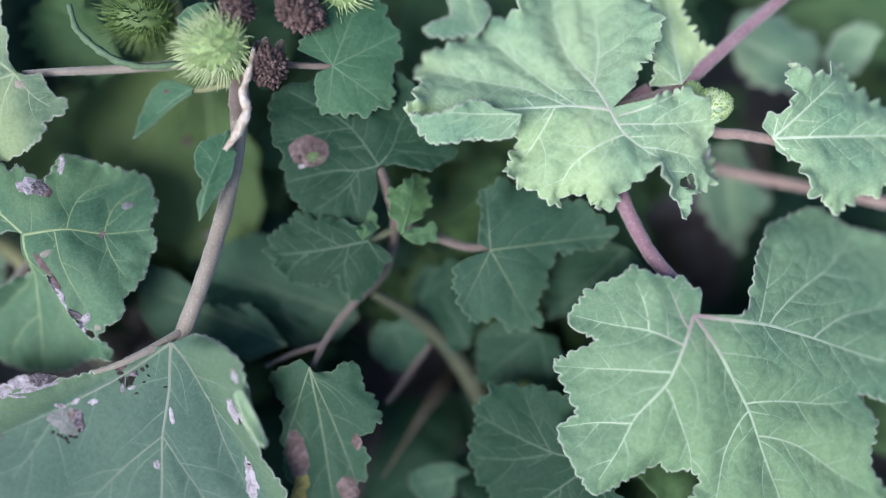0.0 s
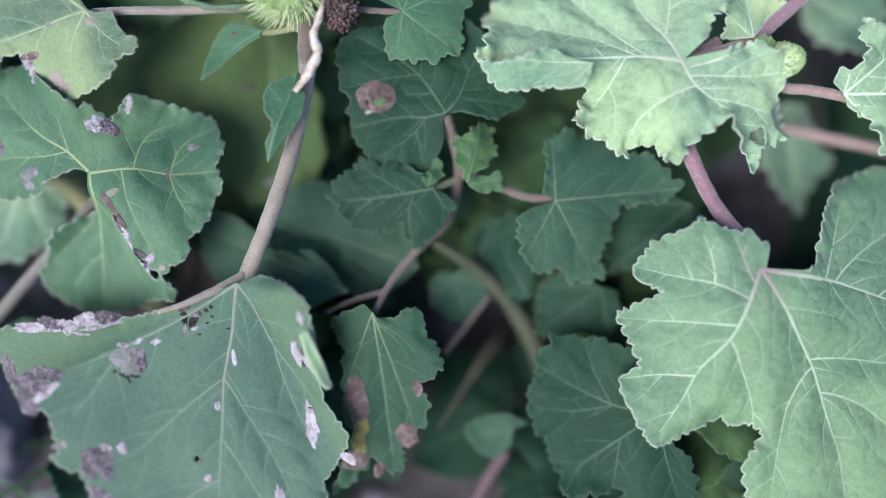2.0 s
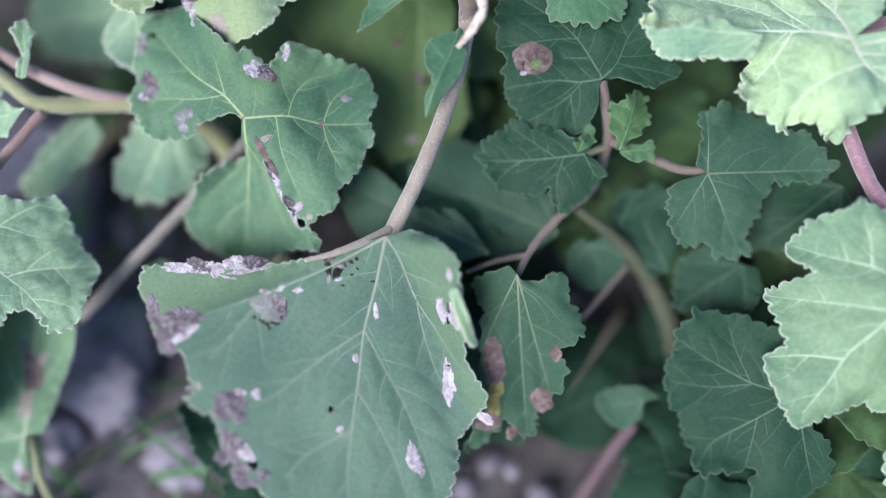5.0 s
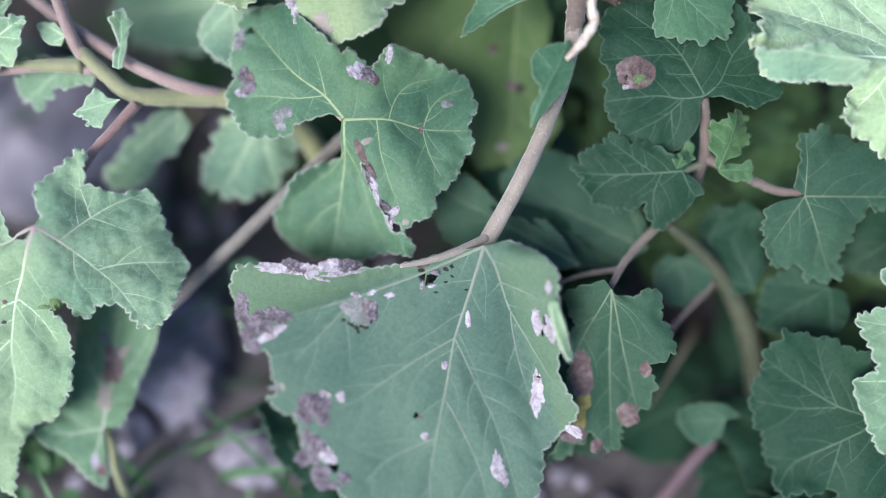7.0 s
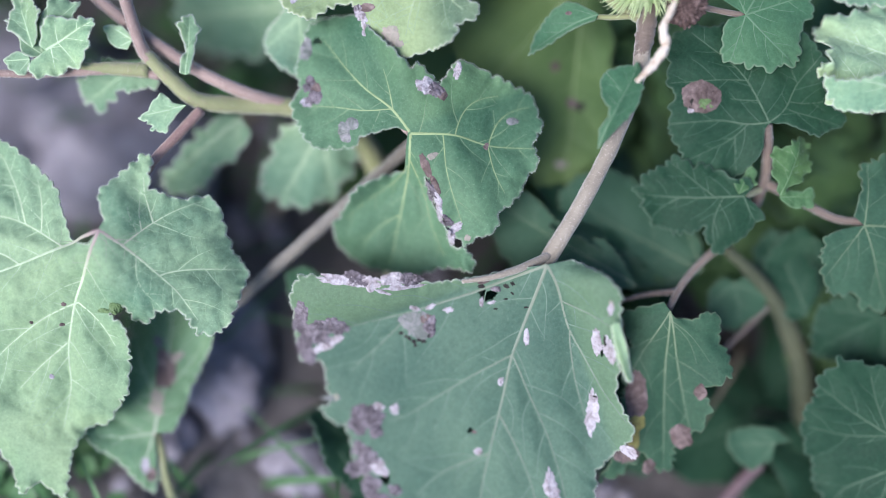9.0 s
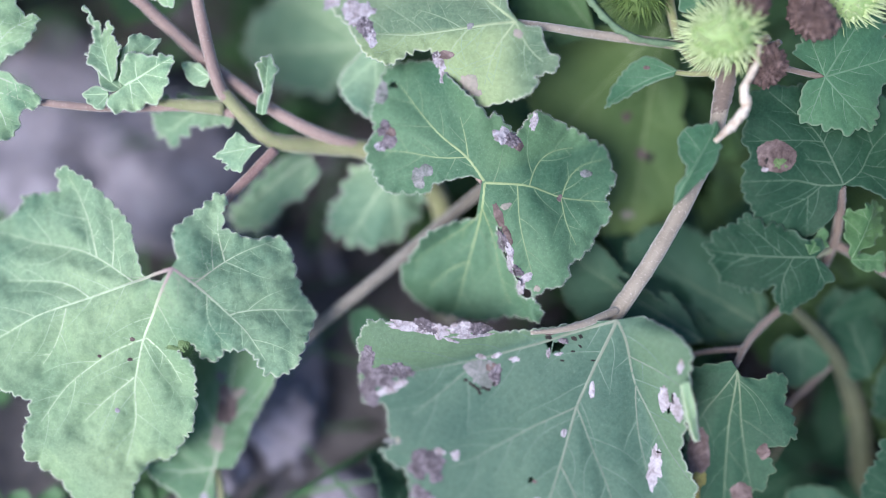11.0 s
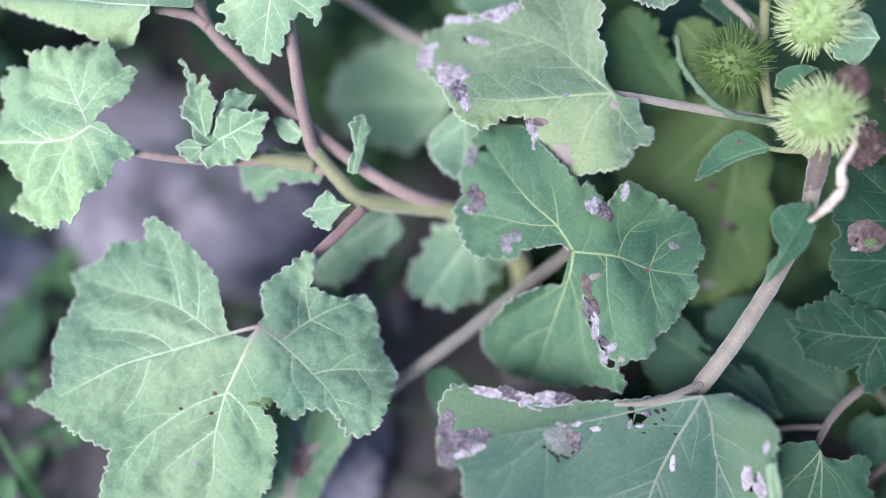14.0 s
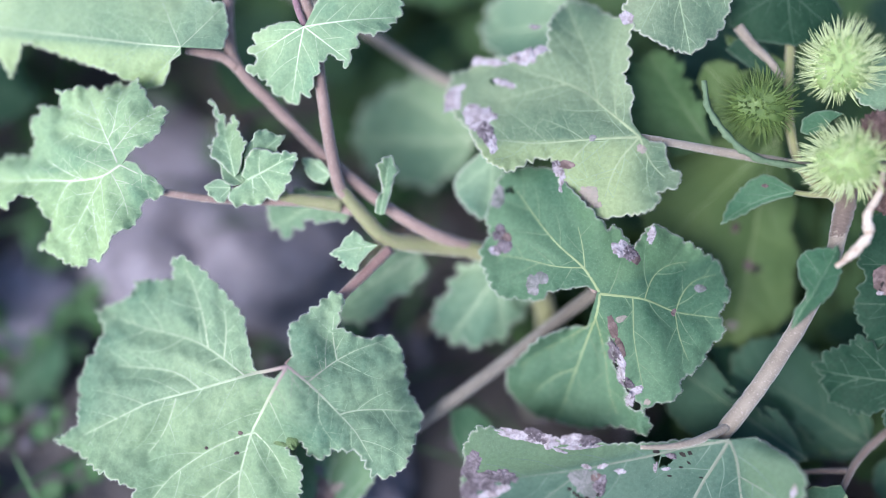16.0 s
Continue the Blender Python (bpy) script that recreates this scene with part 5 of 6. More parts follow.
leaf(fruiting_shoot, 'small folded blue-green leaf clasping the stem', (0.0127, -0.0340, 0.0857), (7.2, -24.0, 72.6), MATURE,
     [(-27, 1.3), (-21, 5.0), (-19, 9.1), (-20, 12.6), (-17, 17.2), (-11, 22.0), (-6, 22.9), (-4, 25.4), (-1, 26.9), (2, 25.4), (8, 24.3), (12, 23.3), (17, 22.4), (22, 19.7), (23, 17.4), (20, 13.6), (11, 11.6), (8, 9.5), (14, 7.5), (24, 5.5), (22, 4.3)], droop=0.05, rib=0.6, bulge=0.6, ruffle=0.8, tooth=0.5, seed=15,
     veins=[[(0, 0.1), (5, 7.0), (0, 15.8), (-1, 21.8), (0, 25.5)], [(1, 12.7), (16, 15.3)], [(0, 16.6), (11, 19.6), (18, 21.4)]], bends=((0, 0, 26, 0, -1, -3.0, 4.0, 0.0),))
ob = leaf(fruiting_shoot, 'small pointed blue-green leaf', (0.0080, 0.0056, 0.0923), (-20.1, 15.2, -144.2), MATURE,
     [(36, 1.9), (4, 4.7), (-1, 9.7), (1, 15.2), (1, 20.5), (1, 22.9), (-6, 20.5), (-15, 17.8), (-26, 15.0), (-39, 12.7), (-54, 9.9), (-62, 6.9), (-63, 3.4), (-90, 0.8)], rib=0.7, bulge=0.8, ruffle=0.5, tooth=0.5, seed=16, veins=[[(-180, 0.1), (-14, 5.9), (-7, 12.7), (-1, 21.1)]], bends=((0, 0, 22, -2, 1, 2.0, 3.0, 0.2),))
spot(ob, 'scar', 6.8, -4.7, 0.9, 0.6, 156)
ob = leaf(fruiting_shoot, 'pale green leaf with a frayed white edge', (-0.0421, 0.0520, 0.1175), (8.3, 23.7, -70.1), HOARY,
     [(-76, 10.0), (-53, 18.6), (-30, 20.7), (-7, 22.8), (9, 25.2), (28, 23.3), (40, 22.0), (56, 18.9), (71, 9.8)], rib=1.0, bulge=1.0, ruffle=0.8, seed=17)
spot(ob, 'paper', 13.1, -13.4, 2.3, 1.6, 46)
leaf(fruiting_shoot, 'dark blue-green shaded leaf', (-0.0073, 0.0594, 0.1121), (8.5, 23.6, -69.6), OLD_SHADED,
     [(-114, 10.6), (-84, 15.8), (-64, 18.7), (-42, 18.1), (2, 16.9), (44, 19.9), (65, 17.9), (105, 10.1)], rib=0.8, bulge=0.8, ruffle=0.8, seed=18)
vein_lines = []
vein_lines.append([(0, 0.3), (27, 6.3), (10, 15.7), (2, 26.9), (0, 36.7), (-2, 44.9)])
vein_lines.append([(-36, 1.4), (-64, 8.4), (-65, 14.9), (-65, 22.6)])
vein_lines.append([(-64, 8.4), (-91, 12.8), (-89, 19.3), (-89, 23.4)])
vein_lines.append([(-60, 4.8), (-109, 9.7), (-120, 15.6), (-131, 19.4)])
vein_lines.append([(-54, 7.8), (-40, 14.2), (-35, 20.9)])
vein_lines.append([(-66, 15.4), (-54, 20.3), (-50, 25.5)])
vein_lines.append([(28, 6.4), (35, 12.5), (43, 20.5), (44, 28.6)])
vein_lines.append([(35, 12.5), (53, 18.1), (66, 24.9)])
vein_lines.append([(13, 12.5), (-1, 18.5), (-11, 25.1)])
vein_lines.append([(37, 3.8), (88, 7.4), (88, 13.9)])
vein_lines.append([(0, 0.3), (149, 6.0), (146, 10.7)])
vein_lines.append([(9, 17.3), (17, 22.7), (28, 26.2)])
leaf(left_shoot, 'pale crinkled young leaf with sharp teeth', (-0.1790, -0.0340, 0.0813), (-23.6, 8.4, -161.5), YOUNG,
     [(-150, 2.0), (-178, 4.6), (-203, 6.2), (-208, 10.5), (-218, 14.1), (-238, 12.8), (-240, 11.2), (-257, 13.3), (-266, 17.6), (-280, 19.1), (-288, 24.7), (-291, 28.5), (-297, 28.0), (-299, 31.7), (-307, 33.1), (-319, 33.7), (-326, 36.6), (-327, 34.0), (-331, 28.5), (-338, 29.0), (-348, 28.9), (-352, 34.2), (-347, 38.5), (-352, 44.4), (-365, 46.8), (-372, 40.0), (-373, 32.7), (-381, 30.6), (-392, 34.3), (-396, 31.1), (-399, 33.8), (-406, 27.1), (-412, 31.5), (-415, 28.6), (-426, 27.2), (-434, 24.3), (-446, 26.1), (-449, 23.7), (-463, 25.8), (-465, 23.5), (-474, 21.8), (-479, 18.7), (-494, 20.6), (-499, 17.2), (-507, 15.2), (-514, 8.9), (-500, 6.5), (-499, 3.0)], droop=0.24, rib=1.0, blush=0.4, bulge=4.2, ruffle=2.6, tooth=1.0, seed=19, bends=FALL_CRINKLED, veins=vein_lines)
leaf(left_shoot, 'pale green lobed young leaf', (-0.1384, 0.0115, 0.1030), (0.6, 25.0, -88.5), YOUNG,
     [(-106, 3.3), (-86, 9.7), (-72, 14.7), (-59, 17.2), (-43, 16.7), (-42, 20.2), (-38, 21.2), (-26, 18.2), (-11, 20.6), (-1, 21.4), (15, 18.2), (30, 13.3), (32, 10.9), (58, 11.4), (61, 16.1), (95, 16.1), (100, 23.9), (108, 23.9), (117, 28.6), (126, 30.9), (154, 20.0), (163, 12.9), (161, 5.3)], droop=0.18, rib=0.75, bulge=1.4, ruffle=1.4, tooth=1.4, seed=21, ribs=[-52, -1, 66, 111])
# the tint lightens its lower half, where light would fall
leaf(left_shoot, 'broad pale leaf with a curled edge', (-0.1713, 0.0006, 0.0936), (-24.8, 3.4, -172.7), YOUNG2,
     [(-175, 11.2), (-153, 13.4), (-125, 17.4), (-87, 15.5), (-56, 27.5), (-30, 49.4), (-14, 82.8), (-2, 88.3), (6, 73.3), (7, 57.7), (13, 55.9), (2, 50.2), (3, 46.4), (24, 21.9), (42, 17.2), (57, 12.4), (56, 7.5), (44, 5.6), (84, 2.0)], droop=0.20, rib=0.6, bulge=1.6, ruffle=1.4, seed=22, bends=((0, 0, 80, 0, 1, -5.0, 14.0, 0.7), (0, 0, 80, 0, -1, -2.0, 14.0, 0.2)))
leaf(right_shoot, 'pale crinkled young leaf with sharp teeth', (0.1740, -0.0083, 0.0872), (25.0, -0.6, 1.3), YOUNG,
     [(-68, 3.6), (-46, 10.2), (-60, 17.8), (-56, 22.5), (-46, 30.4), (-35, 30.6), (-24, 38.3), (-12, 43.5), (1, 50.1), (13, 46.2), (15, 36.7), (35, 30.1), (44, 33.5), (52, 21.8), (69, 19.4), (78, 22.8), (66, 11.6), (72, 6.8), (102, 7.6), (128, 4.3)], droop=0.18, rib=1.4, bulge=4.0, ruffle=3.6, tooth=2.0, seed=23, ribs=[-44, 1, 40, 76])
leaf(right_shoot, 'small crinkled young leaf at the shoot tip', (0.1485, 0.0060, 0.0939), (-8.6, -23.6, 110.8), YOUNG,
     [(-70, 6.3), (-67, 12.1), (-58, 15.9), (-36, 15.4), (-28, 21.8), (-13, 31.8), (4, 27.0), (14, 17.6), (30, 9.8), (71, 9.0), (77, 4.3)], rib=0.9, bulge=2.6, ruffle=2.4, tooth=1.8, seed=24, bends=((0, 0, 30, 0, -1, -4.0, 8.0, 0.5), (0, 0, 30, 0, 1, 2.0, 8.0, 0.2)))
leaf(right_shoot, 'toothed green leaf hanging in the shade', (0.1709, 0.0071, 0.0602), (2.7, 24.9, -83.5), YOUNG2,
     [(-86, 7.7), (-51, 14.3), (-24, 22.2), (-12, 28.6), (3, 36.2), (16, 26.5), (34, 25.1), (77, 5.2)], rib=0.9, bulge=1.2, ruffle=1.0, tooth=1.7, seed=25)
leaf(middle_shoot, 'small bright green crinkled shoot leaf', (0.0680, -0.0327, 0.0745), (4.9, -24.6, 78.4), SPROUT,
     [(-50, 1.7), (-26, 3.2), (-33, 5.4), (-43, 7.9), (-31, 9.8), (-35, 11.8), (-30, 13.7), (-16, 15.3), (-15, 17.9), (-6, 18.6), (1, 17.5), (9, 15.8), (13, 13.4), (24, 14.5), (32, 11.9), (31, 9.1), (46, 7.0), (26, 3.7), (51, 1.9)], rib=0.8, bulge=1.6, ruffle=1.8, tooth=1.8, seed=26,
     veins=[[(0, 0.1), (-6, 6.9), (-3, 12.5), (-1, 17.2)], [(-6, 6.9), (18, 8.9), (29, 11.1)], [(-6, 6.9), (-23, 9.3), (-31, 11.8)], [(-3, 11.8), (10, 13.1), (23, 13.9)], [(-3, 12.5), (-12, 14.3), (-15, 17.2)]], bends=((0, 0, 18, 0, -1, -2.5, 4.0, 0.4), (0, 0, 18, 0, 1, -1.0, 4.0, 0.2)))
leaf(middle_shoot, 'small oval green leaf in the shade', (0.0838, -0.0946, 0.0348), (-25.0, -0.4, 179.1), DULL,
     [(-160, 5.1), (-79, 4.8), (-27, 8.4), (-3, 14.0), (15, 14.1), (40, 12.4), (64, 10.9), (91, 5.2)], rib=0.7, bulge=0.8, ruffle=0.6, seed=27)
leaf(low_shoot, 'yellowish green toothed leaf in the shade', (-0.0670, -0.0269, 0.0609), (-14.6, 20.5, -126.6), YOUNG2,
     [(-107, 4.9), (-44, 13.1), (-14, 20.2), (-6, 27.4), (13, 27.7), (32, 25.5), (49, 21.6), (79, 15.9), (100, 11.2), (124, 6.2)], rib=0.9, bulge=1.2, ruffle=1.0, tooth=1.7, seed=28)
leaf(low_shoot, 'blue-green folded leaf in the shade', (-0.0928, -0.0271, 0.0586), (-15.6, 19.8, -129.4), YOUNG2,
     [(-53, 5.1), (-29, 12.8), (-13, 23.2), (-5, 32.7), (6, 31.7), (16, 26.8), (18, 19.6), (37, 12.3), (80, 6.4)], rib=0.8, bulge=1.0, ruffle=0.8, tooth=1.7, seed=29)
leaf(left_shoot, 'small green leaf below the stem', (-0.1198, -0.0220, 0.0742), (-18.8, 16.7, -139.8), YOUNG2,
     [(-36, 8.3), (-30, 17.2), (-17, 21.5), (-2, 24.0), (12, 20.4), (12, 12.5), (40, 9.4), (77, 8.9), (115, 5.0)], rib=0.8, bulge=1.0, ruffle=1.0, tooth=1.6, seed=30)
leaf(left_shoot, 'small pointed leaf at the stem fork', (-0.1036, -0.0362, 0.0764), (-23.3, 9.2, -159.6), YOUNG,
     [(-25, 4.1), (-42, 8.4), (-14, 9.9), (0, 14.5), (12, 11.1), (27, 12.2), (40, 9.9), (32, 3.4)], rib=0.6, bulge=1.8, ruffle=1.8, tooth=2.6, seed=31)
ob = leaf(low_shoot, 'green leaf with a brown withered streak', (-0.1009, -0.1205, 0.0268), (-1.0, -25.0, 92.3), EVEN,
     [(-170, 14.1), (-176, 18.8), (-190, 15.7), (-221, 13.2), (-250, 16.9), (-269, 19.9), (-280, 14.3), (-304, 13.9), (-320, 21.0), (-333, 27.9), (-339, 35.8), (-346, 41.7), (-354, 44.8), (-364, 44.7), (-373, 41.2), (-381, 37.1), (-385, 32.8), (-386, 27.0), (-388, 20.3), (-391, 15.7), (-406, 10.7), (-438, 5.8)], rib=1.0, blush=0.4, bulge=1.6, ruffle=1.6, seed=32,
     veins=[[(0, 0.1), (-1, 12.6), (0, 26.3), (0, 40.0)], [(-2, 7.4), (23, 20.1), (22, 30.6)], [(-1, 12.6), (-18, 21.2), (-21, 31.5)], [(0, 0.1), (105, 8.8), (98, 15.6)], [(0, 0.1), (167, 8.6), (-177, 16.7)]])
spot(ob, 'scar', 18.6, 0.2, 6.0, 3.2, 10)
spot(ob, 'blotch', 9.0, 1.0, 4.5, 1.8, 0)
spot(ob, 'blotch', 22.6, -2.6, 3.2, 1.2, -50)
spot(ob, 'ash', 26.8, 3.4, 2.2, 1.2, 30)
spot(ob, 'paper', -10.0, 1.4, 2.4, 1.3, 0)
spot(ob, 'scar', -12.6, -0.6, 2.4, 1.4, 0)
leaf(low_shoot, 'toothed green leaf behind the pale one', (-0.0778, -0.0029, 0.0809), (-12.6, 21.8, -121.1), YOUNG2,
     [(-97, 4.6), (-27, 11.3), (-9, 14.2), (18, 16.4), (42, 18.0), (76, 10.5), (127, 7.5)], rib=0.8, bulge=1.0, ruffle=1.0, tooth=1.7, seed=33)
leaf(left_shoot, 'small young leaf on the stem', (-0.1222, -0.0207, 0.0814), (-24.4, -5.4, 168.3), YOUNG,
     [(-44, 1.7), (-29, 5.2), (-9, 9.8), (15, 8.4), (47, 5.5), (81, 3.2)], rib=0.6, bulge=0.8, ruffle=0.8, tooth=2.2, seed=35)
leaf(low_shoot, 'broad green leaf in the shade', (-0.0519, 0.0224, 0.0772), (4.1, -24.7, 80.4), OLD_SHADED,
     [(-72, 10.8), (-39, 18.7), (-12, 23.2), (11, 27.2), (42, 28.2), (64, 22.5), (90, 12.7), (107, 7.0)], rib=1.0, bulge=1.2, ruffle=1.0, tooth=1.7, seed=36)
leaf(fruiting_shoot, 'pale green leaf beside the burs', (0.0288, 0.0367, 0.1104), (-24.3, 5.9, -167.3), YOUNG2,
     [(-76, 6.5), (-55, 10.7), (-27, 14.5), (-1, 15.2), (24, 13.2), (49, 10.3), (57, 5.7)], rib=0.8, bulge=1.0, ruffle=1.0, seed=37)
leaf(fruiting_shoot, 'small curled leaf below the burs', (0.0117, 0.0232, 0.1041), (-21.0, 13.8, -148.2), MATURE,
     [(-169, 4.0), (-110, 3.3), (-51, 5.4), (-24, 8.0), (2, 8.6), (21, 6.0), (48, 2.2)], rib=0.6, bulge=0.8, ruffle=1.0, seed=38)
leaf(fruiting_shoot, 'yellow-green narrow leaf among the burs', (-0.0008, 0.0391, 0.1005), (-23.8, -7.8, 163.0), YELLOWING,
     [(-59, 2.9), (-20, 8.3), (-9, 15.2), (-1, 21.2), (11, 16.5), (23, 9.9), (66, 3.2)], rib=0.8, bulge=0.8, ruffle=0.6, seed=39)
leaf(middle_shoot, 'small bright green crinkled shoot leaf', (0.0683, -0.0327, 0.0738), (24.8, -3.5, 7.5), SPROUT,
     [(-55, 1.2), (-42, 4.0), (-30, 6.6), (-15, 9.9), (2, 10.6), (16, 9.9), (15, 6.4), (38, 3.7), (48, 1.3)], rib=0.6, bulge=1.2, ruffle=1.4, tooth=2.2, seed=61)
leaf(middle_shoot, 'small bright green crinkled shoot leaf', (0.0566, -0.0338, 0.0736), (8.2, -23.7, 70.2), SPROUT,
     [(-45, 1.0), (-37, 3.0), (-39, 6.5), (-18, 6.5), (-12, 8.5), (1, 10.1), (6, 7.1), (12, 4.8), (49, 4.0), (54, 2.2)], rib=0.6, bulge=1.2, ruffle=1.4, tooth=2.2, seed=62)
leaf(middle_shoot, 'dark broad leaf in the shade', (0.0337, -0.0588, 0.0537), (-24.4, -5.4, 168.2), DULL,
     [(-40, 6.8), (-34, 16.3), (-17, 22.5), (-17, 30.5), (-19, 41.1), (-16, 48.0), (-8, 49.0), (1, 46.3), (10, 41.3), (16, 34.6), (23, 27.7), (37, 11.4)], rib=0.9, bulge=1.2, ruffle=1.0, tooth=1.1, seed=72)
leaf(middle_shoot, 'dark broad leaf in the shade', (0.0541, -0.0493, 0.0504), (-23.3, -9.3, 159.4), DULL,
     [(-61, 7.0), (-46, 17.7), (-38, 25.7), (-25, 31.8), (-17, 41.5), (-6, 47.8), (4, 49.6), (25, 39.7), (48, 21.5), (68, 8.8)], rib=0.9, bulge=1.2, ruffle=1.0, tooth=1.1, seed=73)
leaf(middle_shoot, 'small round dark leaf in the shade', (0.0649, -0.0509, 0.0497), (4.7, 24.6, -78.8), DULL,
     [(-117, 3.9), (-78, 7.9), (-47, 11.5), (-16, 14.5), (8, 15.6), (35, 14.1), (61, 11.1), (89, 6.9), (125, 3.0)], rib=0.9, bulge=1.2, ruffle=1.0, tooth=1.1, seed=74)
leaf(middle_shoot, 'dark leaf in the shade', (0.0870, -0.0341, 0.0553), (-9.0, 23.4, -111.8), OLD_SHADED,
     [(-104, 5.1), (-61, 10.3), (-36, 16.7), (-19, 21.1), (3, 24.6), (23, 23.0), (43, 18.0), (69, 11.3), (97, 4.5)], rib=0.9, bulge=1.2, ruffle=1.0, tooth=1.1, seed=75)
leaf(middle_shoot, 'green leaf in the shade', (0.1093, -0.0547, 0.0512), (-20.5, 14.6, -146.1), OLD_SHADED,
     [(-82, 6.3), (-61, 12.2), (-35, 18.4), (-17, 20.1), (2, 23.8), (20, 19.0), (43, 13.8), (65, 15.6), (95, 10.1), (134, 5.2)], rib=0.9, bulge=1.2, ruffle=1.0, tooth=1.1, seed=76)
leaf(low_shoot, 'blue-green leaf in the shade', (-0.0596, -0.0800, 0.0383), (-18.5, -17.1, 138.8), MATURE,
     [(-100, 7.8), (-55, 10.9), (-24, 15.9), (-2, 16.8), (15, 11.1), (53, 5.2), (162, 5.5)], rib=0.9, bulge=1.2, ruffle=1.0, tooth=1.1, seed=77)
leaf(middle_shoot, 'dark leaf in the shade', (0.0881, -0.0569, 0.0469), (-7.6, -23.9, 108.1), OLD_SHADED,
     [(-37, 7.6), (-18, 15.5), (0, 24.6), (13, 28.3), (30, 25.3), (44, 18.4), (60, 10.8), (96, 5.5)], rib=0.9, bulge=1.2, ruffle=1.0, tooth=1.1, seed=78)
leaf(right_shoot, 'pale leaf far back', (0.1711, 0.0363, 0.0793), (22.3, 11.6, -26.0), YOUNG2,
     [(-49, 7.5), (-32, 18.5), (-15, 28.3), (5, 30.5), (22, 29.9), (39, 20.6), (67, 11.5), (101, 5.5)], rib=0.9, bulge=1.2, ruffle=1.0, tooth=1.7, seed=79)
leaf(right_shoot, 'pale leaf far back', (0.2176, 0.0337, 0.0825), (-22.2, 11.8, -153.3), YOUNG2,
     [(-81, 3.2), (-56, 7.9), (-30, 13.9), (-7, 18.5), (15, 18.8), (32, 14.0), (34, 6.0)], rib=0.9, bulge=1.2, ruffle=1.0, tooth=1.7, seed=80)
leaf(right_shoot, 'pale toothed leaf tip', (0.0860, 0.0353, 0.1009), (-15.6, 19.8, -129.6), YOUNG2,
     [(-26, 5.6), (13, 8.2), (-9, 16.3), (-1, 17.6), (18, 15.6), (58, 14.1), (89, 10.6), (108, 5.3)], rib=0.9, bulge=1.2, ruffle=1.0, tooth=1.7, seed=81)
leaf(low_shoot, 'green leaf blurred in the depth', (-0.0850, 0.0141, 0.0623), (-24.7, 3.7, -172.1), YOUNG2,
     [(-72, 8.4), (-58, 20.7), (-44, 28.4), (-30, 32.2), (-12, 39.1), (5, 39.6), (20, 36.5), (29, 30.2), (52, 21.5), (79, 9.6)], rib=0.9, bulge=1.2, ruffle=1.0, tooth=1.7, seed=90)
leaf(low_shoot, 'green leaf low over the soil', (-0.1647, -0.1185, -0.0172), (-24.9, -2.2, 175.2), MATURE,
     [(-59, 8.3), (-38, 18.7), (-13, 27.0), (4, 30.8), (21, 28.2), (37, 17.3), (76, 7.0)], rib=0.8, bulge=1.2, ruffle=1.0, tooth=1.7, seed=91)
leaf(low_shoot, 'green leaf low over the soil', (-0.2179, -0.0930, 0.0025), (13.5, -21.2, 56.4), MATURE,
     [(-119, 8.0), (-66, 10.6), (-32, 17.8), (-8, 26.0), (8, 27.9), (24, 20.7), (33, 10.0)], rib=0.8, bulge=1.2, ruffle=1.0, tooth=1.7, seed=92)
leaf(low_shoot, 'green leaf blurred in the depth', (-0.0614, 0.0488, 0.0895), (-23.5, 8.7, -160.8), YOUNG2,
     [(-70, 11.9), (-43, 21.7), (-22, 29.2), (-2, 31.8), (17, 28.9), (41, 20.9), (65, 11.1)], rib=0.8, bulge=1.2, ruffle=1.0, tooth=1.7, seed=93)
leaf(fruiting_shoot, 'dark pointed leaf behind the burs', (-0.0026, 0.0359, 0.1012), (-24.1, -6.8, 165.1), OLD_SHADED,
     [(-73, 1.2), (-36, 10.0), (-20, 17.1), (-1, 17.8), (22, 5.3)], rib=0.6, bulge=0.8, ruffle=0.6, tooth=0.5, seed=104)
leaf(right_shoot, 'turned-up edge of a pale young leaf', (0.1020, -0.0066, 0.0974), (-25.0, -0.4, 179.2), YOUNG,
     [(-15, 8.2), (-20, 13.2), (-1, 21.1), (2, 26.5), (0, 31.8), (11, 29.0), (19, 26.4), (23, 20.8), (27, 15.0), (45, 10.6), (72, 6.7), (77, 2.7)], droop=0.05, rib=0.4, bulge=1.0, ruffle=1.6, tooth=0.9, seed=105)
leaf(fruiting_shoot, 'green toothed leaf in the shade behind the burs', (-0.0152, 0.0173, 0.0859), (-21.2, -13.5, 148.9), SHADE,
     [(-33, 10.1), (-22, 29.9), (-9, 35.2), (8, 34.4), (25, 28.3), (41, 20.9), (55, 11.0)], rib=0.9, bulge=1.6, ruffle=1.2, tooth=2.0, seed=110)
leaf(fruiting_shoot, 'yellowish green leaf in the shade behind the burs', (-0.0231, 0.0412, 0.0926), (19.5, 15.9, -37.7), YELLOWING,
     [(-55, 5.6), (-23, 12.2), (-16, 21.5), (-5, 31.4), (10, 35.9), (20, 29.6), (30, 20.7), (42, 12.1), (71, 5.0)], rib=0.8, bulge=1.4, ruffle=1.2, tooth=1.6, seed=111)
vein_lines = [[(0, 0.3), (-1, 4.6), (2, 10.3), (0, 15.6)], [(-3, 1.8), (-77, 3.6), (-100, 6.2)], [(-5, 4.4), (-38, 6.6), (-57, 9.1)], [(-1, 7.3), (-16, 9.9), (-20, 12.2)], [(-2, 3.6), (27, 6.4), (35, 8.8)]]
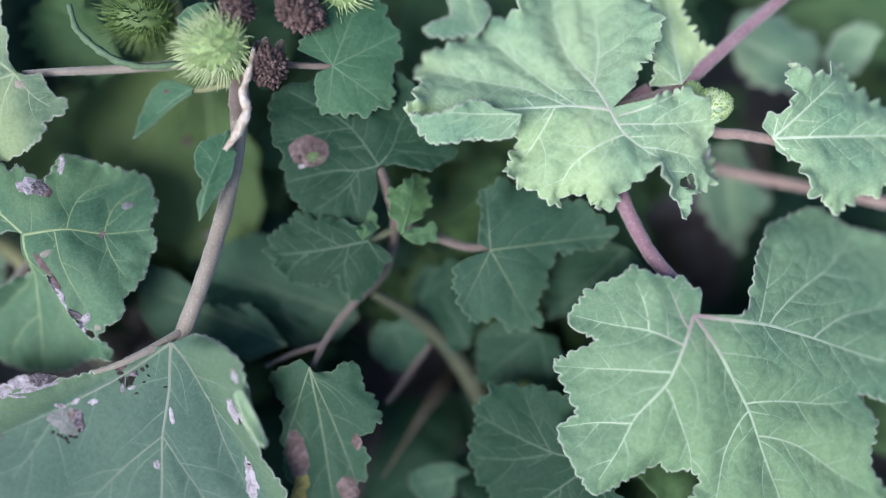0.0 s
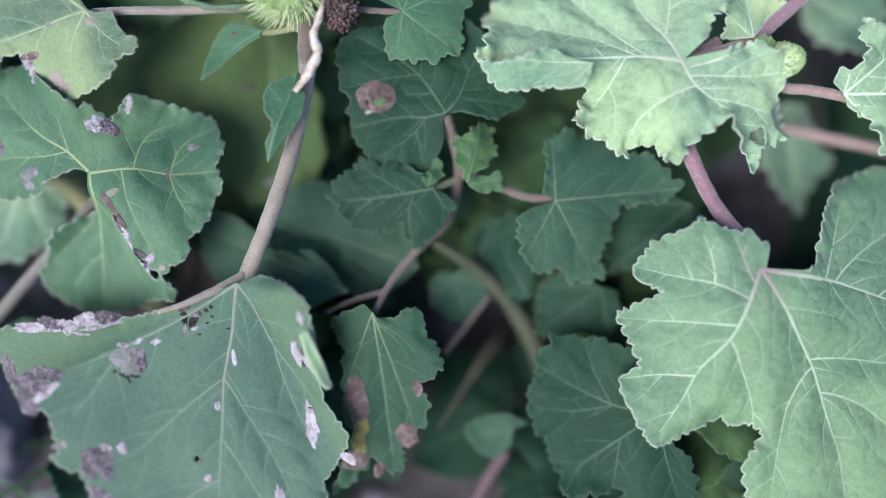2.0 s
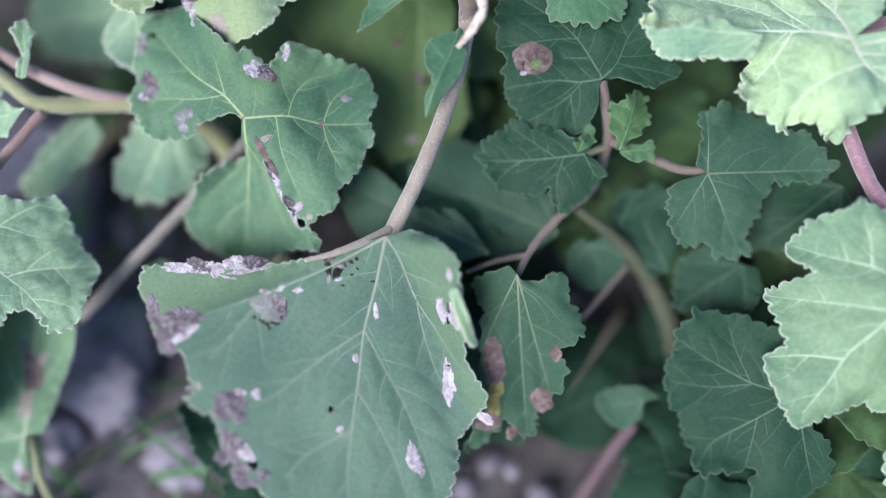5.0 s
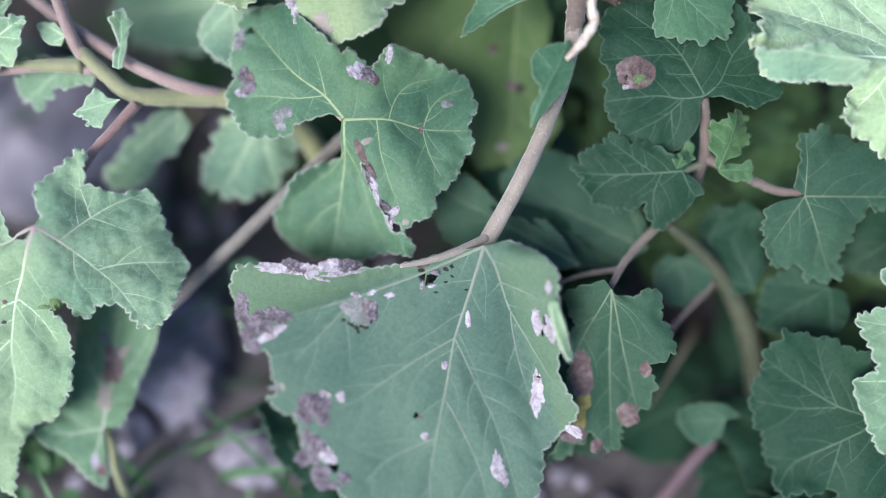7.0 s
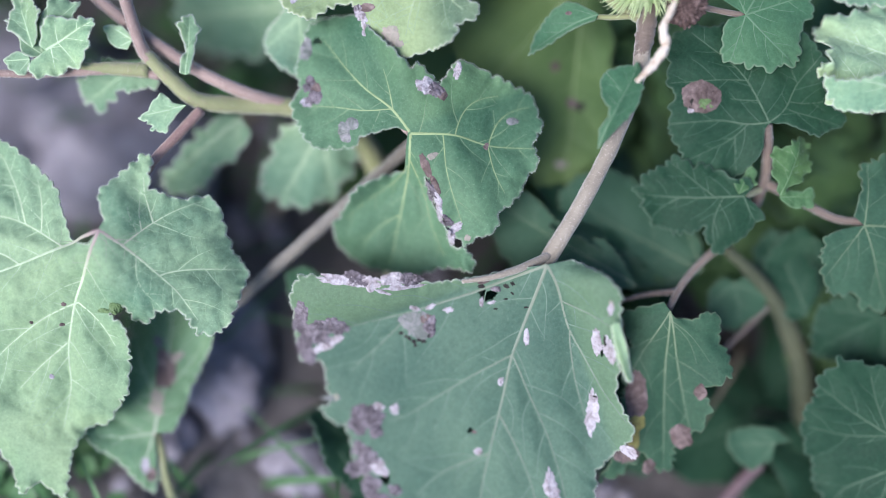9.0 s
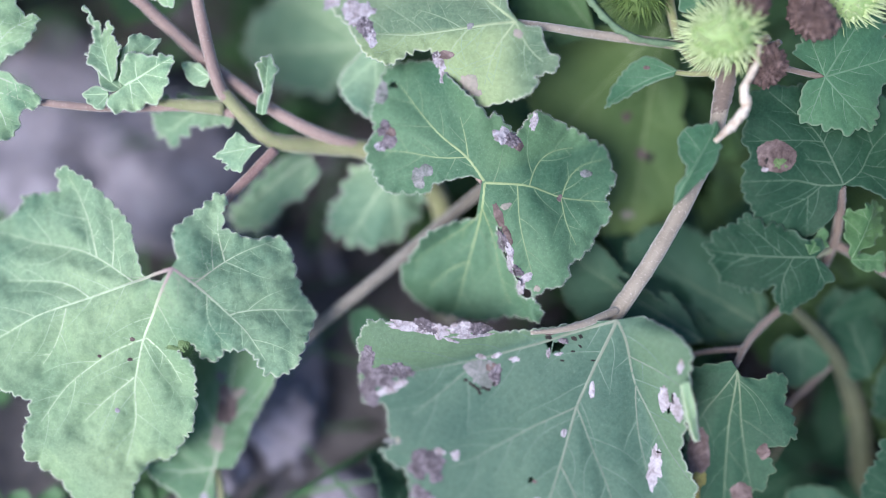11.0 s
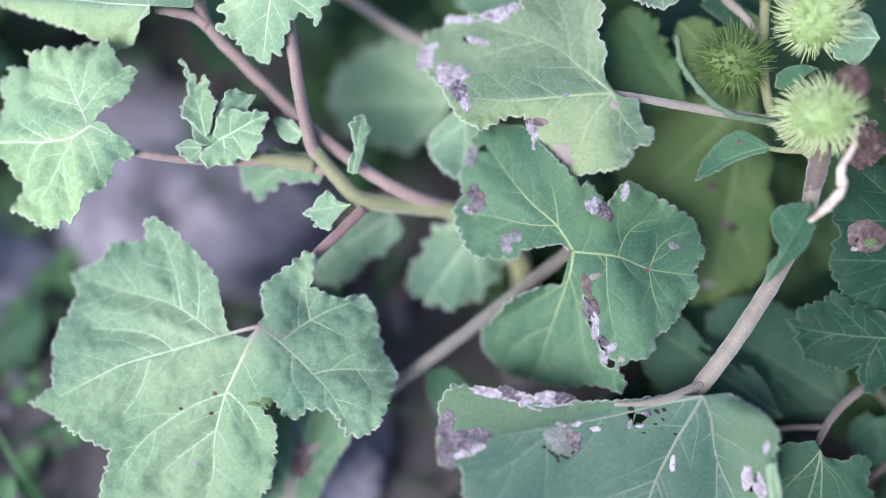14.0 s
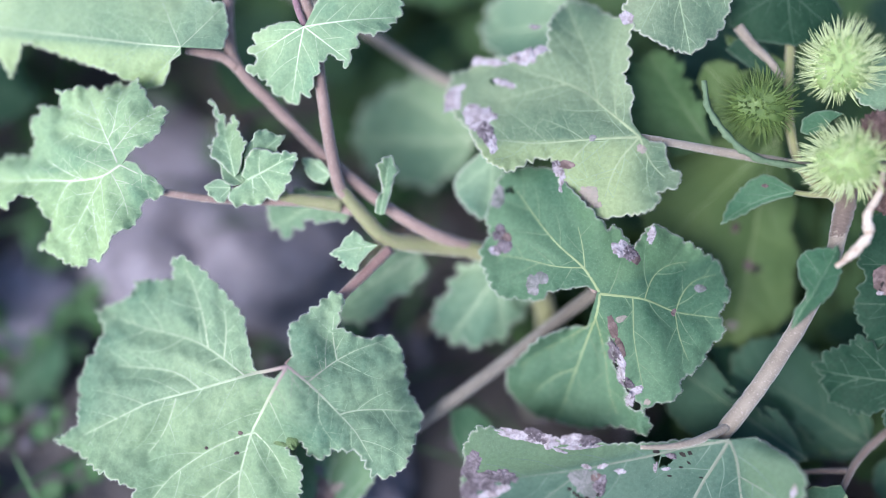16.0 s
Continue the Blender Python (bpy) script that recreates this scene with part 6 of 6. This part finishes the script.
leaf(left_shoot, 'crinkled young leaf with sharp lobes and white veins', (-0.1445, -0.0292, 0.0819), (19.4, -16.1, 38.2), YOUNG,
     [(-165, 2.3), (-178, 5.3), (-161, 7.3), (-135, 8.6), (-128, 6.8), (-106, 7.3), (-84, 8.0), (-71, 7.0), (-60, 10.3), (-38, 11.4), (-26, 13.2), (-19, 12.8), (-1, 16.4), (8, 14.4), (12, 11.8), (24, 10.6), (40, 9.9), (54, 7.7), (71, 3.7), (106, 1.8)], rib=0.9, bulge=2.6, ruffle=2.2, tooth=1.5, seed=20, veins=vein_lines, bends=((0, 0, 16, 0, 1, 2.5, 4.0, 0.0),))
vein_lines = [[(-90, 0.1), (-4, 6.9), (1, 13.8), (1, 22.5)], [(-4, 6.9), (9, 8.4), (19, 11.5)], [(-3, 8.5), (-18, 11.5), (-16, 15.4)]]
leaf(left_shoot, 'narrow young leaf with sharp side lobes', (-0.1479, -0.0290, 0.0820), (-13.7, -21.1, 124.2), YOUNG2,
     [(39, 2.2), (30, 4.2), (31, 6.6), (32, 8.6), (26, 12.7), (14, 12.2), (7, 13.6), (6, 16.9), (2, 22.4), (0, 23.8), (-1, 19.5), (-3, 16.8), (-11, 15.6), (-13, 17.6), (-20, 16.1), (-23, 13.8), (-28, 10.8), (-38, 10.4), (-45, 5.7), (-69, 1.7)], rib=0.8, bulge=2.2, ruffle=2.0, tooth=1.2, seed=101, veins=vein_lines, bends=((0, 0, 20, 0, -1, 2.5, 4.0, 0.3),))
leaf(left_shoot, 'folded crinkled lobe of a young leaf', (-0.1442, -0.0240, 0.0853), (8.5, -23.6, 69.6), YOUNG2,
     [(113, 2.3), (58, 3.6), (47, 4.5), (28, 6.0), (26, 7.9), (11, 9.6), (-2, 9.4), (-16, 10.3), (-17, 11.8), (-25, 10.1), (-30, 8.1), (-40, 6.8), (-40, 3.8), (-60, 1.6)], rib=0.7, bulge=2.6, ruffle=2.4, tooth=1.6, seed=102)
leaf(left_shoot, 'crumpled young leaf in the shoot tip', (-0.1452, -0.0299, 0.0806), (-14.2, -20.8, 125.6), YOUNG2,
     [(86, 2.7), (70, 5.0), (50, 7.0), (34, 9.1), (21, 11.7), (9, 11.8), (-2, 12.2), (-8, 10.6), (-20, 11.9), (-31, 10.5), (-43, 7.9), (-67, 5.8), (-95, 3.2), (-128, 1.6)], rib=0.7, bulge=3.0, ruffle=2.8, tooth=2.0, seed=106)
leaf(left_shoot, 'tiny folded young leaf', (-0.1482, -0.0323, 0.0811), (-24.6, 4.4, -170.5), YOUNG2,
     [(90, 1.6), (69, 4.9), (46, 6.0), (19, 6.8), (2, 7.9), (-15, 6.2), (-34, 4.3), (-56, 2.2), (-90, 0.9)], rib=0.6, bulge=1.8, ruffle=1.8, tooth=2.0, seed=103)
leaf(left_shoot, 'narrow toothed young leaf standing on the stem', (-0.1052, -0.0281, 0.0792), (-2.5, -24.9, 95.9), YOUNG2,
     [(73, 1.7), (24, 4.5), (3, 7.5), (9, 10.7), (12, 13.9), (7, 16.0), (0, 17.6), (-4, 16.3), (-12, 13.9), (-11, 10.8), (-16, 7.4), (-24, 4.2), (-69, 1.4)], rib=0.7, bulge=1.2, ruffle=1.4, tooth=1.6, seed=34, bends=((0, 0, 17, 0, 1, 2.5, 3.0, 0.5),))

# ---- stems and stalks ----
stem(fruiting_shoot, 'petiole', 'dry tan leaf stalk', STEM_TAN, 1.50, 0.90, [(-0.0179, 0.0474, 0.1054), (-0.0124, 0.0432, 0.1040), (-0.0065, 0.0396, 0.1029), (-0.0021, 0.0354, 0.1020)])
stem(fruiting_shoot, 'stem', 'tan hairy woody stem', STEM_TAN, 2.20, 2.50, [(0.0218, 0.0060, 0.0955), (0.0216, -0.0030, 0.0920), (0.0215, -0.0105, 0.0890), (0.0181, -0.0270, 0.0815), (0.0117, -0.0455, 0.0725), (0.0053, -0.0600, 0.0642), (0.0012, -0.0700, 0.0540), (-0.0020, -0.0790, 0.0330), (-0.0040, -0.0850, -0.0060)])
stem(fruiting_shoot, 'stem', 'tan side branch', STEM_TAN, 1.30, 0.60, [(0.0056, -0.0592, 0.0660), (-0.0036, -0.0660, 0.0678), (-0.0103, -0.0692, 0.0672), (-0.0179, -0.0710, 0.0650)])
stem(fruiting_shoot, 'petiole', '', STEM_TAN, 1.10, 1.40, [(-0.0392, 0.0066, 0.0980), (-0.0280, 0.0082, 0.0971), (-0.0157, 0.0112, 0.0941), (0.0057, 0.0132, 0.0939), (0.0217, 0.0134, 0.0951)])
stem(fruiting_shoot, 'petiole', '', STEM_GREEN, 0.70, 0.90, [(0.0079, 0.0055, 0.0918), (0.0115, 0.0054, 0.0925), (0.0160, 0.0058, 0.0935), (0.0216, 0.0066, 0.0950)])
stem(fruiting_shoot, 'petiole', 'reddish leaf stalk', STEM_BROWN, 0.80, 0.90, [(0.0485, 0.0104, 0.0965), (0.0411, 0.0109, 0.0961), (0.0324, 0.0110, 0.0973), (0.0261, 0.0129, 0.0993)])
stem(fruiting_shoot, 'stem', 'thin green stem behind the burs', STEM_GREEN, 1.30, 1.30, [(-0.0063, 0.0611, 0.1107), (-0.0016, 0.0466, 0.1040), (0.0022, 0.0278, 0.0974), (0.0096, 0.0131, 0.0928), (0.0214, 0.0048, 0.0933)])
stem(low_shoot, 'stem', 'grey-brown stem below the leaves', STEM_GREY, 1.85, 1.85, [(-0.0237, -0.0091, 0.0691), (-0.0341, -0.0233, 0.0659), (-0.0449, -0.0363, 0.0609), (-0.0617, -0.0564, 0.0537), (-0.0776, -0.0740, 0.0455), (-0.0925, -0.0898, 0.0370), (-0.1134, -0.1094, 0.0257), (-0.1418, -0.1337, 0.0089)])
stem(left_shoot, 'stem', 'thick yellow-green stem flushed purple', STEM_GREEN, 3.90, 2.00, [(-0.0400, -0.0480, -0.0060), (-0.0430, -0.0420, 0.0220), (-0.0480, -0.0340, 0.0450), (-0.0560, -0.0272, 0.0582), (-0.0660, -0.0260, 0.0640), (-0.0775, -0.0264, 0.0682), (-0.0891, -0.0292, 0.0700), (-0.1016, -0.0324, 0.0735), (-0.1095, -0.0288, 0.0759), (-0.1180, -0.0236, 0.0793)])
stem(left_shoot, 'stem', 'purplish upright branch', STEM_PINK, 1.85, 1.60, [(-0.1166, -0.0247, 0.0788), (-0.1194, -0.0223, 0.0806), (-0.1246, -0.0132, 0.0866), (-0.1321, 0.0030, 0.0949), (-0.1376, 0.0151, 0.1014), (-0.1451, 0.0255, 0.1063)])
stem(left_shoot, 'stem', 'long pinkish branch', STEM_PINK, 1.90, 1.70, [(-0.0780, -0.0262, 0.0690), (-0.0880, -0.0272, 0.0732), (-0.0997, -0.0252, 0.0757), (-0.1132, -0.0200, 0.0772), (-0.1274, -0.0137, 0.0800), (-0.1449, -0.0043, 0.0846), (-0.1577, 0.0030, 0.0885), (-0.1623, 0.0105, 0.0926), (-0.1664, 0.0250, 0.0994)])
stem(left_shoot, 'petiole', '', STEM_PINK, 1.60, 1.20, [(-0.1574, 0.0024, 0.0887), (-0.1618, 0.0035, 0.0905), (-0.1670, 0.0023, 0.0921), (-0.1719, 0.0011, 0.0932)])
stem(left_shoot, 'petiole', '', STEM_PINK, 0.80, 0.90, [(-0.1471, -0.0261, 0.0817), (-0.1444, -0.0287, 0.0799), (-0.1420, -0.0307, 0.0778)])
stem(left_shoot, 'petiole', 'red-brown leaf stalk', STEM_RED, 1.60, 1.20, [(-0.1004, -0.0347, 0.0727), (-0.1060, -0.0449, 0.0712), (-0.1105, -0.0527, 0.0698), (-0.1161, -0.0678, 0.0655), (-0.1196, -0.0739, 0.0641)])
stem(left_shoot, 'petiole', '', STEM_PINK, 1.00, 1.30, [(-0.1792, -0.0342, 0.0806), (-0.1774, -0.0384, 0.0784), (-0.1669, -0.0375, 0.0780), (-0.1544, -0.0354, 0.0767), (-0.1420, -0.0323, 0.0760), (-0.1244, -0.0283, 0.0767), (-0.1135, -0.0277, 0.0759)])
stem(left_shoot, 'petiole', 'pale green leaf stalk', STEM_GREEN, 1.50, 2.20, [(-0.1400, -0.0304, 0.0759), (-0.1278, -0.0284, 0.0767), (-0.1170, -0.0270, 0.0766)])
stem(left_shoot, 'petiole', '', STEM_PINK, 1.00, 1.00, [(-0.1485, -0.0285, 0.0811), (-0.1469, -0.0319, 0.0784), (-0.1449, -0.0334, 0.0766)])
stem(low_shoot, 'petiole', 'pale green stalk of the withered leaf', STEM_GREEN, 1.10, 1.50, [(-0.1009, -0.1205, 0.0262), (-0.0982, -0.1260, 0.0237), (-0.0962, -0.1320, 0.0206), (-0.0935, -0.1387, 0.0120), (-0.0915, -0.1440, -0.0060)])
stem(left_shoot, 'petiole', '', STEM_PURPLE, 1.10, 0.90, [(-0.1470, 0.0258, 0.1053), (-0.1428, 0.0178, 0.1038), (-0.1385, 0.0118, 0.1026)])
stem(low_shoot, 'petiole', 'pale pinkish leaf stalk', STEM_PINK, 1.00, 1.40, [(-0.0398, -0.0332, 0.0767), (-0.0441, -0.0297, 0.0756), (-0.0499, -0.0277, 0.0715), (-0.0638, -0.0262, 0.0689), (-0.0792, -0.0271, 0.0674)])
stem(right_shoot, 'stem', 'purple branch', STEM_PURPLE, 1.80, 2.00, [(0.1877, 0.0383, 0.1023), (0.1740, 0.0278, 0.0985), (0.1594, 0.0156, 0.0945), (0.1500, 0.0072, 0.0917)])
stem(right_shoot, 'petiole', 'pale pink leaf stalk', STEM_PINK, 1.90, 1.40, [(0.1500, 0.0072, 0.0917), (0.1414, 0.0034, 0.0915), (0.1277, -0.0019, 0.0926)])
stem(right_shoot, 'petiole', '', STEM_PINK, 1.50, 1.50, [(0.1500, 0.0072, 0.0917), (0.1574, -0.0041, 0.0864), (0.1661, -0.0061, 0.0865), (0.1745, -0.0076, 0.0862), (0.1810, -0.0084, 0.0849)])
stem(right_shoot, 'stem', 'pinkish purple stem', STEM_PURPLE, 2.30, 2.00, [(0.1403, 0.0063, 0.0907), (0.1273, -0.0006, 0.0864), (0.1280, -0.0113, 0.0819), (0.1317, -0.0227, 0.0788), (0.1386, -0.0369, 0.0744), (0.1462, -0.0473, 0.0718), (0.1508, -0.0555, 0.0690), (0.1545, -0.0670, 0.0560), (0.1570, -0.0770, 0.0330), (0.1580, -0.0830, -0.0060)])
stem(right_shoot, 'stem', 'blurred pinkish stem in the shade', STEM_PINK, 1.80, 1.80, [(0.1591, -0.0033, 0.0652), (0.1761, -0.0079, 0.0653), (0.1911, -0.0117, 0.0657), (0.2215, -0.0182, 0.0649)])
stem(middle_shoot, 'stem', 'brown stem carrying shaded leaves', STEM_BROWN, 1.60, 0.90, [(0.0614, -0.0142, 0.0812), (0.0636, -0.0190, 0.0768), (0.0657, -0.0263, 0.0689), (0.0625, -0.0386, 0.0620), (0.0537, -0.0475, 0.0590), (0.0468, -0.0570, 0.0579), (0.0422, -0.0674, 0.0587)])
stem(middle_shoot, 'petiole', '', STEM_BROWN, 0.90, 0.50, [(0.0445, -0.0602, 0.0575), (0.0352, -0.0625, 0.0553), (0.0276, -0.0655, 0.0528)])
stem(middle_shoot, 'petiole', '', STEM_BROWN, 1.40, 1.10, [(0.0666, -0.0262, 0.0689), (0.0783, -0.0308, 0.0690), (0.0867, -0.0338, 0.0687), (0.0945, -0.0347, 0.0707)])
stem(middle_shoot, 'petiole', '', STEM_GREEN, 1.00, 1.00, [(0.0652, -0.0279, 0.0681), (0.0612, -0.0311, 0.0700), (0.0586, -0.0332, 0.0717)])
stem(middle_shoot, 'stem', 'thick green-brown main stem in the shade', STEM_OLIVE_SHADED, 1.50, 5.20, [(0.0590, -0.0440, 0.0577), (0.0705, -0.0490, 0.0520), (0.0815, -0.0567, 0.0450), (0.0910, -0.0680, 0.0355), (0.0975, -0.0795, 0.0260), (0.1060, -0.0945, 0.0110), (0.1150, -0.1100, -0.0060)])
stem(middle_shoot, 'petiole', 'thin brown side stalk in the shade', STEM_BROWN, 1.00, 0.70, [(0.0760, -0.0560, 0.0470), (0.0700, -0.0640, 0.0430), (0.0630, -0.0730, 0.0400)])
stem(middle_shoot, 'stem', 'purplish stem near the ground', STEM_PURPLE_SHADED, 2.00, 2.10, [(0.0826, -0.0993, 0.0271), (0.0773, -0.1071, 0.0213), (0.0720, -0.1164, 0.0125), (0.0645, -0.1306, -0.0041)])
stem(low_shoot, 'stem', 'pale stalk far below', STEM_TAN, 1.60, 1.60, [(-0.1641, 0.0438, 0.0773), (-0.1332, 0.0367, 0.0773), (-0.1042, 0.0267, 0.0748), (-0.0849, 0.0244, 0.0737)])

# ---- burs, dry heads and the withered stalk ----
bur(fruiting_shoot, (0.0165, 0.0117, 0.1037), (-0.9, -0.35, 0.1), 18.0, 15.0, BUR_GREEN, SPINE_GREEN, 370, 4.5, "plump pale green bur with hooked spines", 1)
bur(fruiting_shoot, (0.0105, 0.0385, 0.1111), (-0.3, 0.2, 0.8), 18.0, 15.0, BUR_GREEN, SPINE_GREEN, 350, 4.5, "pale green bur with hooked spines", 2)
bur(fruiting_shoot, (-0.0078, 0.0257, 0.0997), (-0.8, -0.3, 0.4), 18.0, 14.5, BUR_DARK, BUR_DARK, 340, 4.4, "olive green bur in the shade", 3)
bur(fruiting_shoot, (0.0520, 0.0318, 0.1059), (0.6, 0.2, 0.5), 16.0, 13.0, BUR_GREEN, SPINE_GREEN, 260, 4.2, "pale green bur with hooked spines", 4)
dry_head(fruiting_shoot, (0.0227, 0.0203, 0.1094), 5.4, 0.9, "dark dried flower head", 1)
dry_head(fruiting_shoot, (0.0397, 0.0211, 0.1075), 8.0, 0.7, "reddish brown dried flower head", 2)
dry_head(fruiting_shoot, (0.0308, 0.0074, 0.1000), 5.8, 1.1, "dark brown dried flower head", 3)
v, f = tube([(0.0218, 0.0085, 0.0966), (0.0217, 0.0040, 0.0947), (0.0216, -0.0010, 0.0928), (0.02157, -0.0060, 0.0908)], (0.0021, 0.0027, 0.0027, 0.0020), 14, 0.25, 9)
part("stem_node", mesh_of("stem_node", v, f, STEM_BROWN), fruiting_shoot, Matrix.Identity(4), "swollen brown node of the stem")
bur(right_shoot, (0.1568, -0.0013, 0.0938), (0.7, -0.2, 0.5), 11.0, 10.0, SPINE_GREEN, BUD_GREEN, 260, 0.4, "small unripe green bur", 5)
bur(right_shoot, (0.1513, 0.0031, 0.0936), (0.1, 0.4, 0.7), 7.0, 6.5, BUD_GREEN, BUD_GREEN, 150, 0.4, "small unripe green bur", 6)
v, f = tube([(0.0272, 0.0111, 0.1040), (0.0265, 0.0039, 0.1034), (0.0248, -0.0021, 0.1011), (0.0260, -0.0066, 0.0996), (0.0240, -0.0113, 0.0974), (0.0199, -0.0166, 0.0949)],
            (0.0006, 0.0008, 0.0007, 0.0010, 0.0008, 0.0013, 0.0010, 0.0015, 0.0011, 0.0014, 0.0012, 0.0013, 0.0008, 0.0006), 14, 0.55, 3)
part("withered_stalk", mesh_of("withered_stalk", v, f, CREAM), fruiting_shoot, Matrix.Identity(4), "shrivelled cream-coloured hanging stalk")
# knot where the burs sit
for k, (o, r) in enumerate((((0.0290, 0.0152, 0.0996), 2.4), ((0.0262, 0.0160, 0.0980), 2.0), ((0.0330, 0.0160, 0.0980), 2.2))):
    v, f = tube([(o[0], o[1], o[2] - r / 800), o, (o[0] + 0.001, o[1], o[2] + r / 800)], (r / 3500, r / 1500, r / 2600), 10, 0.3, k)
    part("bract_knot", mesh_of("bract_knot", v, f, STEM_BROWN), fruiting_shoot, Matrix.Identity(4))


def ribbon_leaf(parent, points, width, mat, label):
    """A narrow leaf folded along its midrib, seen edge on."""
    p = np.array(points)
    t = np.linspace(0, len(p) - 1, 60)
    line = np.stack([np.interp(t, range(len(p)), p[:, k]) for k in range(3)], 1)
    for _ in range(6):
        line[1:-1] = (line[:-2] + 2 * line[1:-1] + line[2:]) / 4
    tang = np.gradient(line, axis=0)
    verts, faces = [], []
    for i, (o, g) in enumerate(zip(line, tang)):
        f = i / 59
        g = g / np.linalg.norm(g)
        u = np.cross(g, (0.0, -0.4, 0.9))
        u /= np.linalg.norm(u)
        n = np.cross(u, g)
        w = width / 1000 * (0.25 + math.sin(math.pi * min(1, 0.12 + f * 0.8)) ** 0.8) * (1 + 0.22 * math.sin(i * 0.9) + 0.16 * math.sin(i * 2.3 + 1))
        verts += [o + u * w - n * w * 0.35, o + n * 0.0002, o - u * w * 0.55 - n * w * 0.5]
    for i in range(59):
        c = 3 * i
        faces += [(c, c + 1, c + 4, c + 3), (c + 1, c + 2, c + 5, c + 4)]
    ob = part("leaf", mesh_of("leaf", verts, faces, mat), parent, Matrix.Identity(4), label)
    so = ob.modifiers.new("thickness", "SOLIDIFY")
    so.thickness = 0.0004
    return ob


ribbon_leaf(fruiting_shoot, [(-0.0258, 0.0242, 0.1068), (-0.0234, 0.0170, 0.1050), (-0.0181, 0.0123, 0.1034), (-0.0119, 0.0087, 0.1017), (-0.0047, 0.0076, 0.1001), (0.0077, 0.0099, 0.0990), (0.0174, 0.0089, 0.0974)],
            0.85, HOARY, "narrow curled grey-green leaf")

# pale torn strip that curls off the eaten leaf
leaf(fruiting_shoot, "pale torn strip of leaf edge", (0.0243, -0.0779, 0.0715), (12.0, 22.1, -60.5), YOUNG,
     [(-63, 1.3), (-19, 5.3), (-13, 9.1), (-8, 13.2), (-4, 17.1), (1, 17.3), (3, 13.9), (9, 8.5), (18, 4.6), (70, 1.5)], droop=0.05, rib=0.3, bulge=0.6, ruffle=0.8, tooth=0.4, seed=120, bends=((0, 0, 17, 0, -1, 1.0, 1.5, 0.6), (0, 0, 17, 0, 1, 0.0, 1.5, 0.6)))

# ---- shaded undergrowth: leaves low down behind the shoots ----
undergrowth = thing("undergrowth", (0.06, 0.0, 0), "dark shaded leaves low under the shoots", "undergrowth")
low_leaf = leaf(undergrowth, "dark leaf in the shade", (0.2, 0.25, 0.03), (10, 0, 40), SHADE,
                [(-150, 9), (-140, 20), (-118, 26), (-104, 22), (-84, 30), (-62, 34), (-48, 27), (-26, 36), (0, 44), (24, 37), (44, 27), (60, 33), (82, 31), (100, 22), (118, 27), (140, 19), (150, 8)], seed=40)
# second low leaf, coloured dark to stand in for deep shade
dark_leaf = leaf(undergrowth, "low leaf coloured dark green for deep shade", (0.22, 0.27, 0.02), (6, 4, 130), OLD_SHADED,
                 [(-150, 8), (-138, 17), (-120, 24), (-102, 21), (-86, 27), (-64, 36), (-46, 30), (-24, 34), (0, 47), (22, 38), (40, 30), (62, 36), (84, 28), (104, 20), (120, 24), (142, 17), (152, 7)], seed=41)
rng = np.random.RandomState(11)
made = 0
while made < 250:
    x, y = rng.uniform(-0.30, 0.30), rng.uniform(-0.16, 0.20)
    open_soil = -0.24 < x < -0.035 and y < 0.035
    open_soil = open_soil or (0.12 < x < 0.2 and -0.04 < y < 0.035)
    pale_soil = -0.25 < x < -0.12 and -0.06 < y < 0.035
    if pale_soil or open_soil:
        continue
    # below the eaten leaf only the dark-coloured copies, which paint in its shade
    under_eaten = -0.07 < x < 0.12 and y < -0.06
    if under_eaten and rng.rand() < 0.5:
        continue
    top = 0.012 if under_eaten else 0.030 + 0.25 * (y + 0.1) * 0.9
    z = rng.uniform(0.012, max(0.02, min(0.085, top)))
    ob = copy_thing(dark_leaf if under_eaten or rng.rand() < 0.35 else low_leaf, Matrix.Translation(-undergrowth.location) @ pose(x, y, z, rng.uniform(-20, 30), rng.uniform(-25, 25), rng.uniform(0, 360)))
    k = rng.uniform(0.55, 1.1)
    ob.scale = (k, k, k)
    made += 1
for _ in range(60):
    x, y = rng.uniform(0.0, 0.14), rng.uniform(-0.06, 0.08)
    z = (0.030 + 0.225 * (y + 0.1)) * rng.uniform(0.7, 0.95)
    ob = copy_thing(low_leaf, Matrix.Translation(-undergrowth.location) @ pose(x, y, z, rng.uniform(5, 35), rng.uniform(-20, 12), rng.uniform(0, 360)))
    k = rng.uniform(0.35, 0.75)
    ob.scale = (k, k, k)
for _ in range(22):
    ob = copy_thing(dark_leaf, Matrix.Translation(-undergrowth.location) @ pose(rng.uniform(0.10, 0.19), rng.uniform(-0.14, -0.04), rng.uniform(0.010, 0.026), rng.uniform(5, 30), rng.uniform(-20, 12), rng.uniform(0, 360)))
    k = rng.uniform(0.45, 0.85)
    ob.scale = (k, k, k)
for _ in range(30):
    x, y = rng.uniform(-0.05, 0.03), rng.uniform(-0.04, 0.07)
    ob = copy_thing(low_leaf, Matrix.Translation(-undergrowth.location) @ pose(x, y, (0.030 + 0.225 * (y + 0.1)) * rng.uniform(0.6, 0.85), rng.uniform(5, 35), rng.uniform(-20, 12), rng.uniform(0, 360)))
    k = rng.uniform(0.4, 0.75)
    ob.scale = (k, k, k)
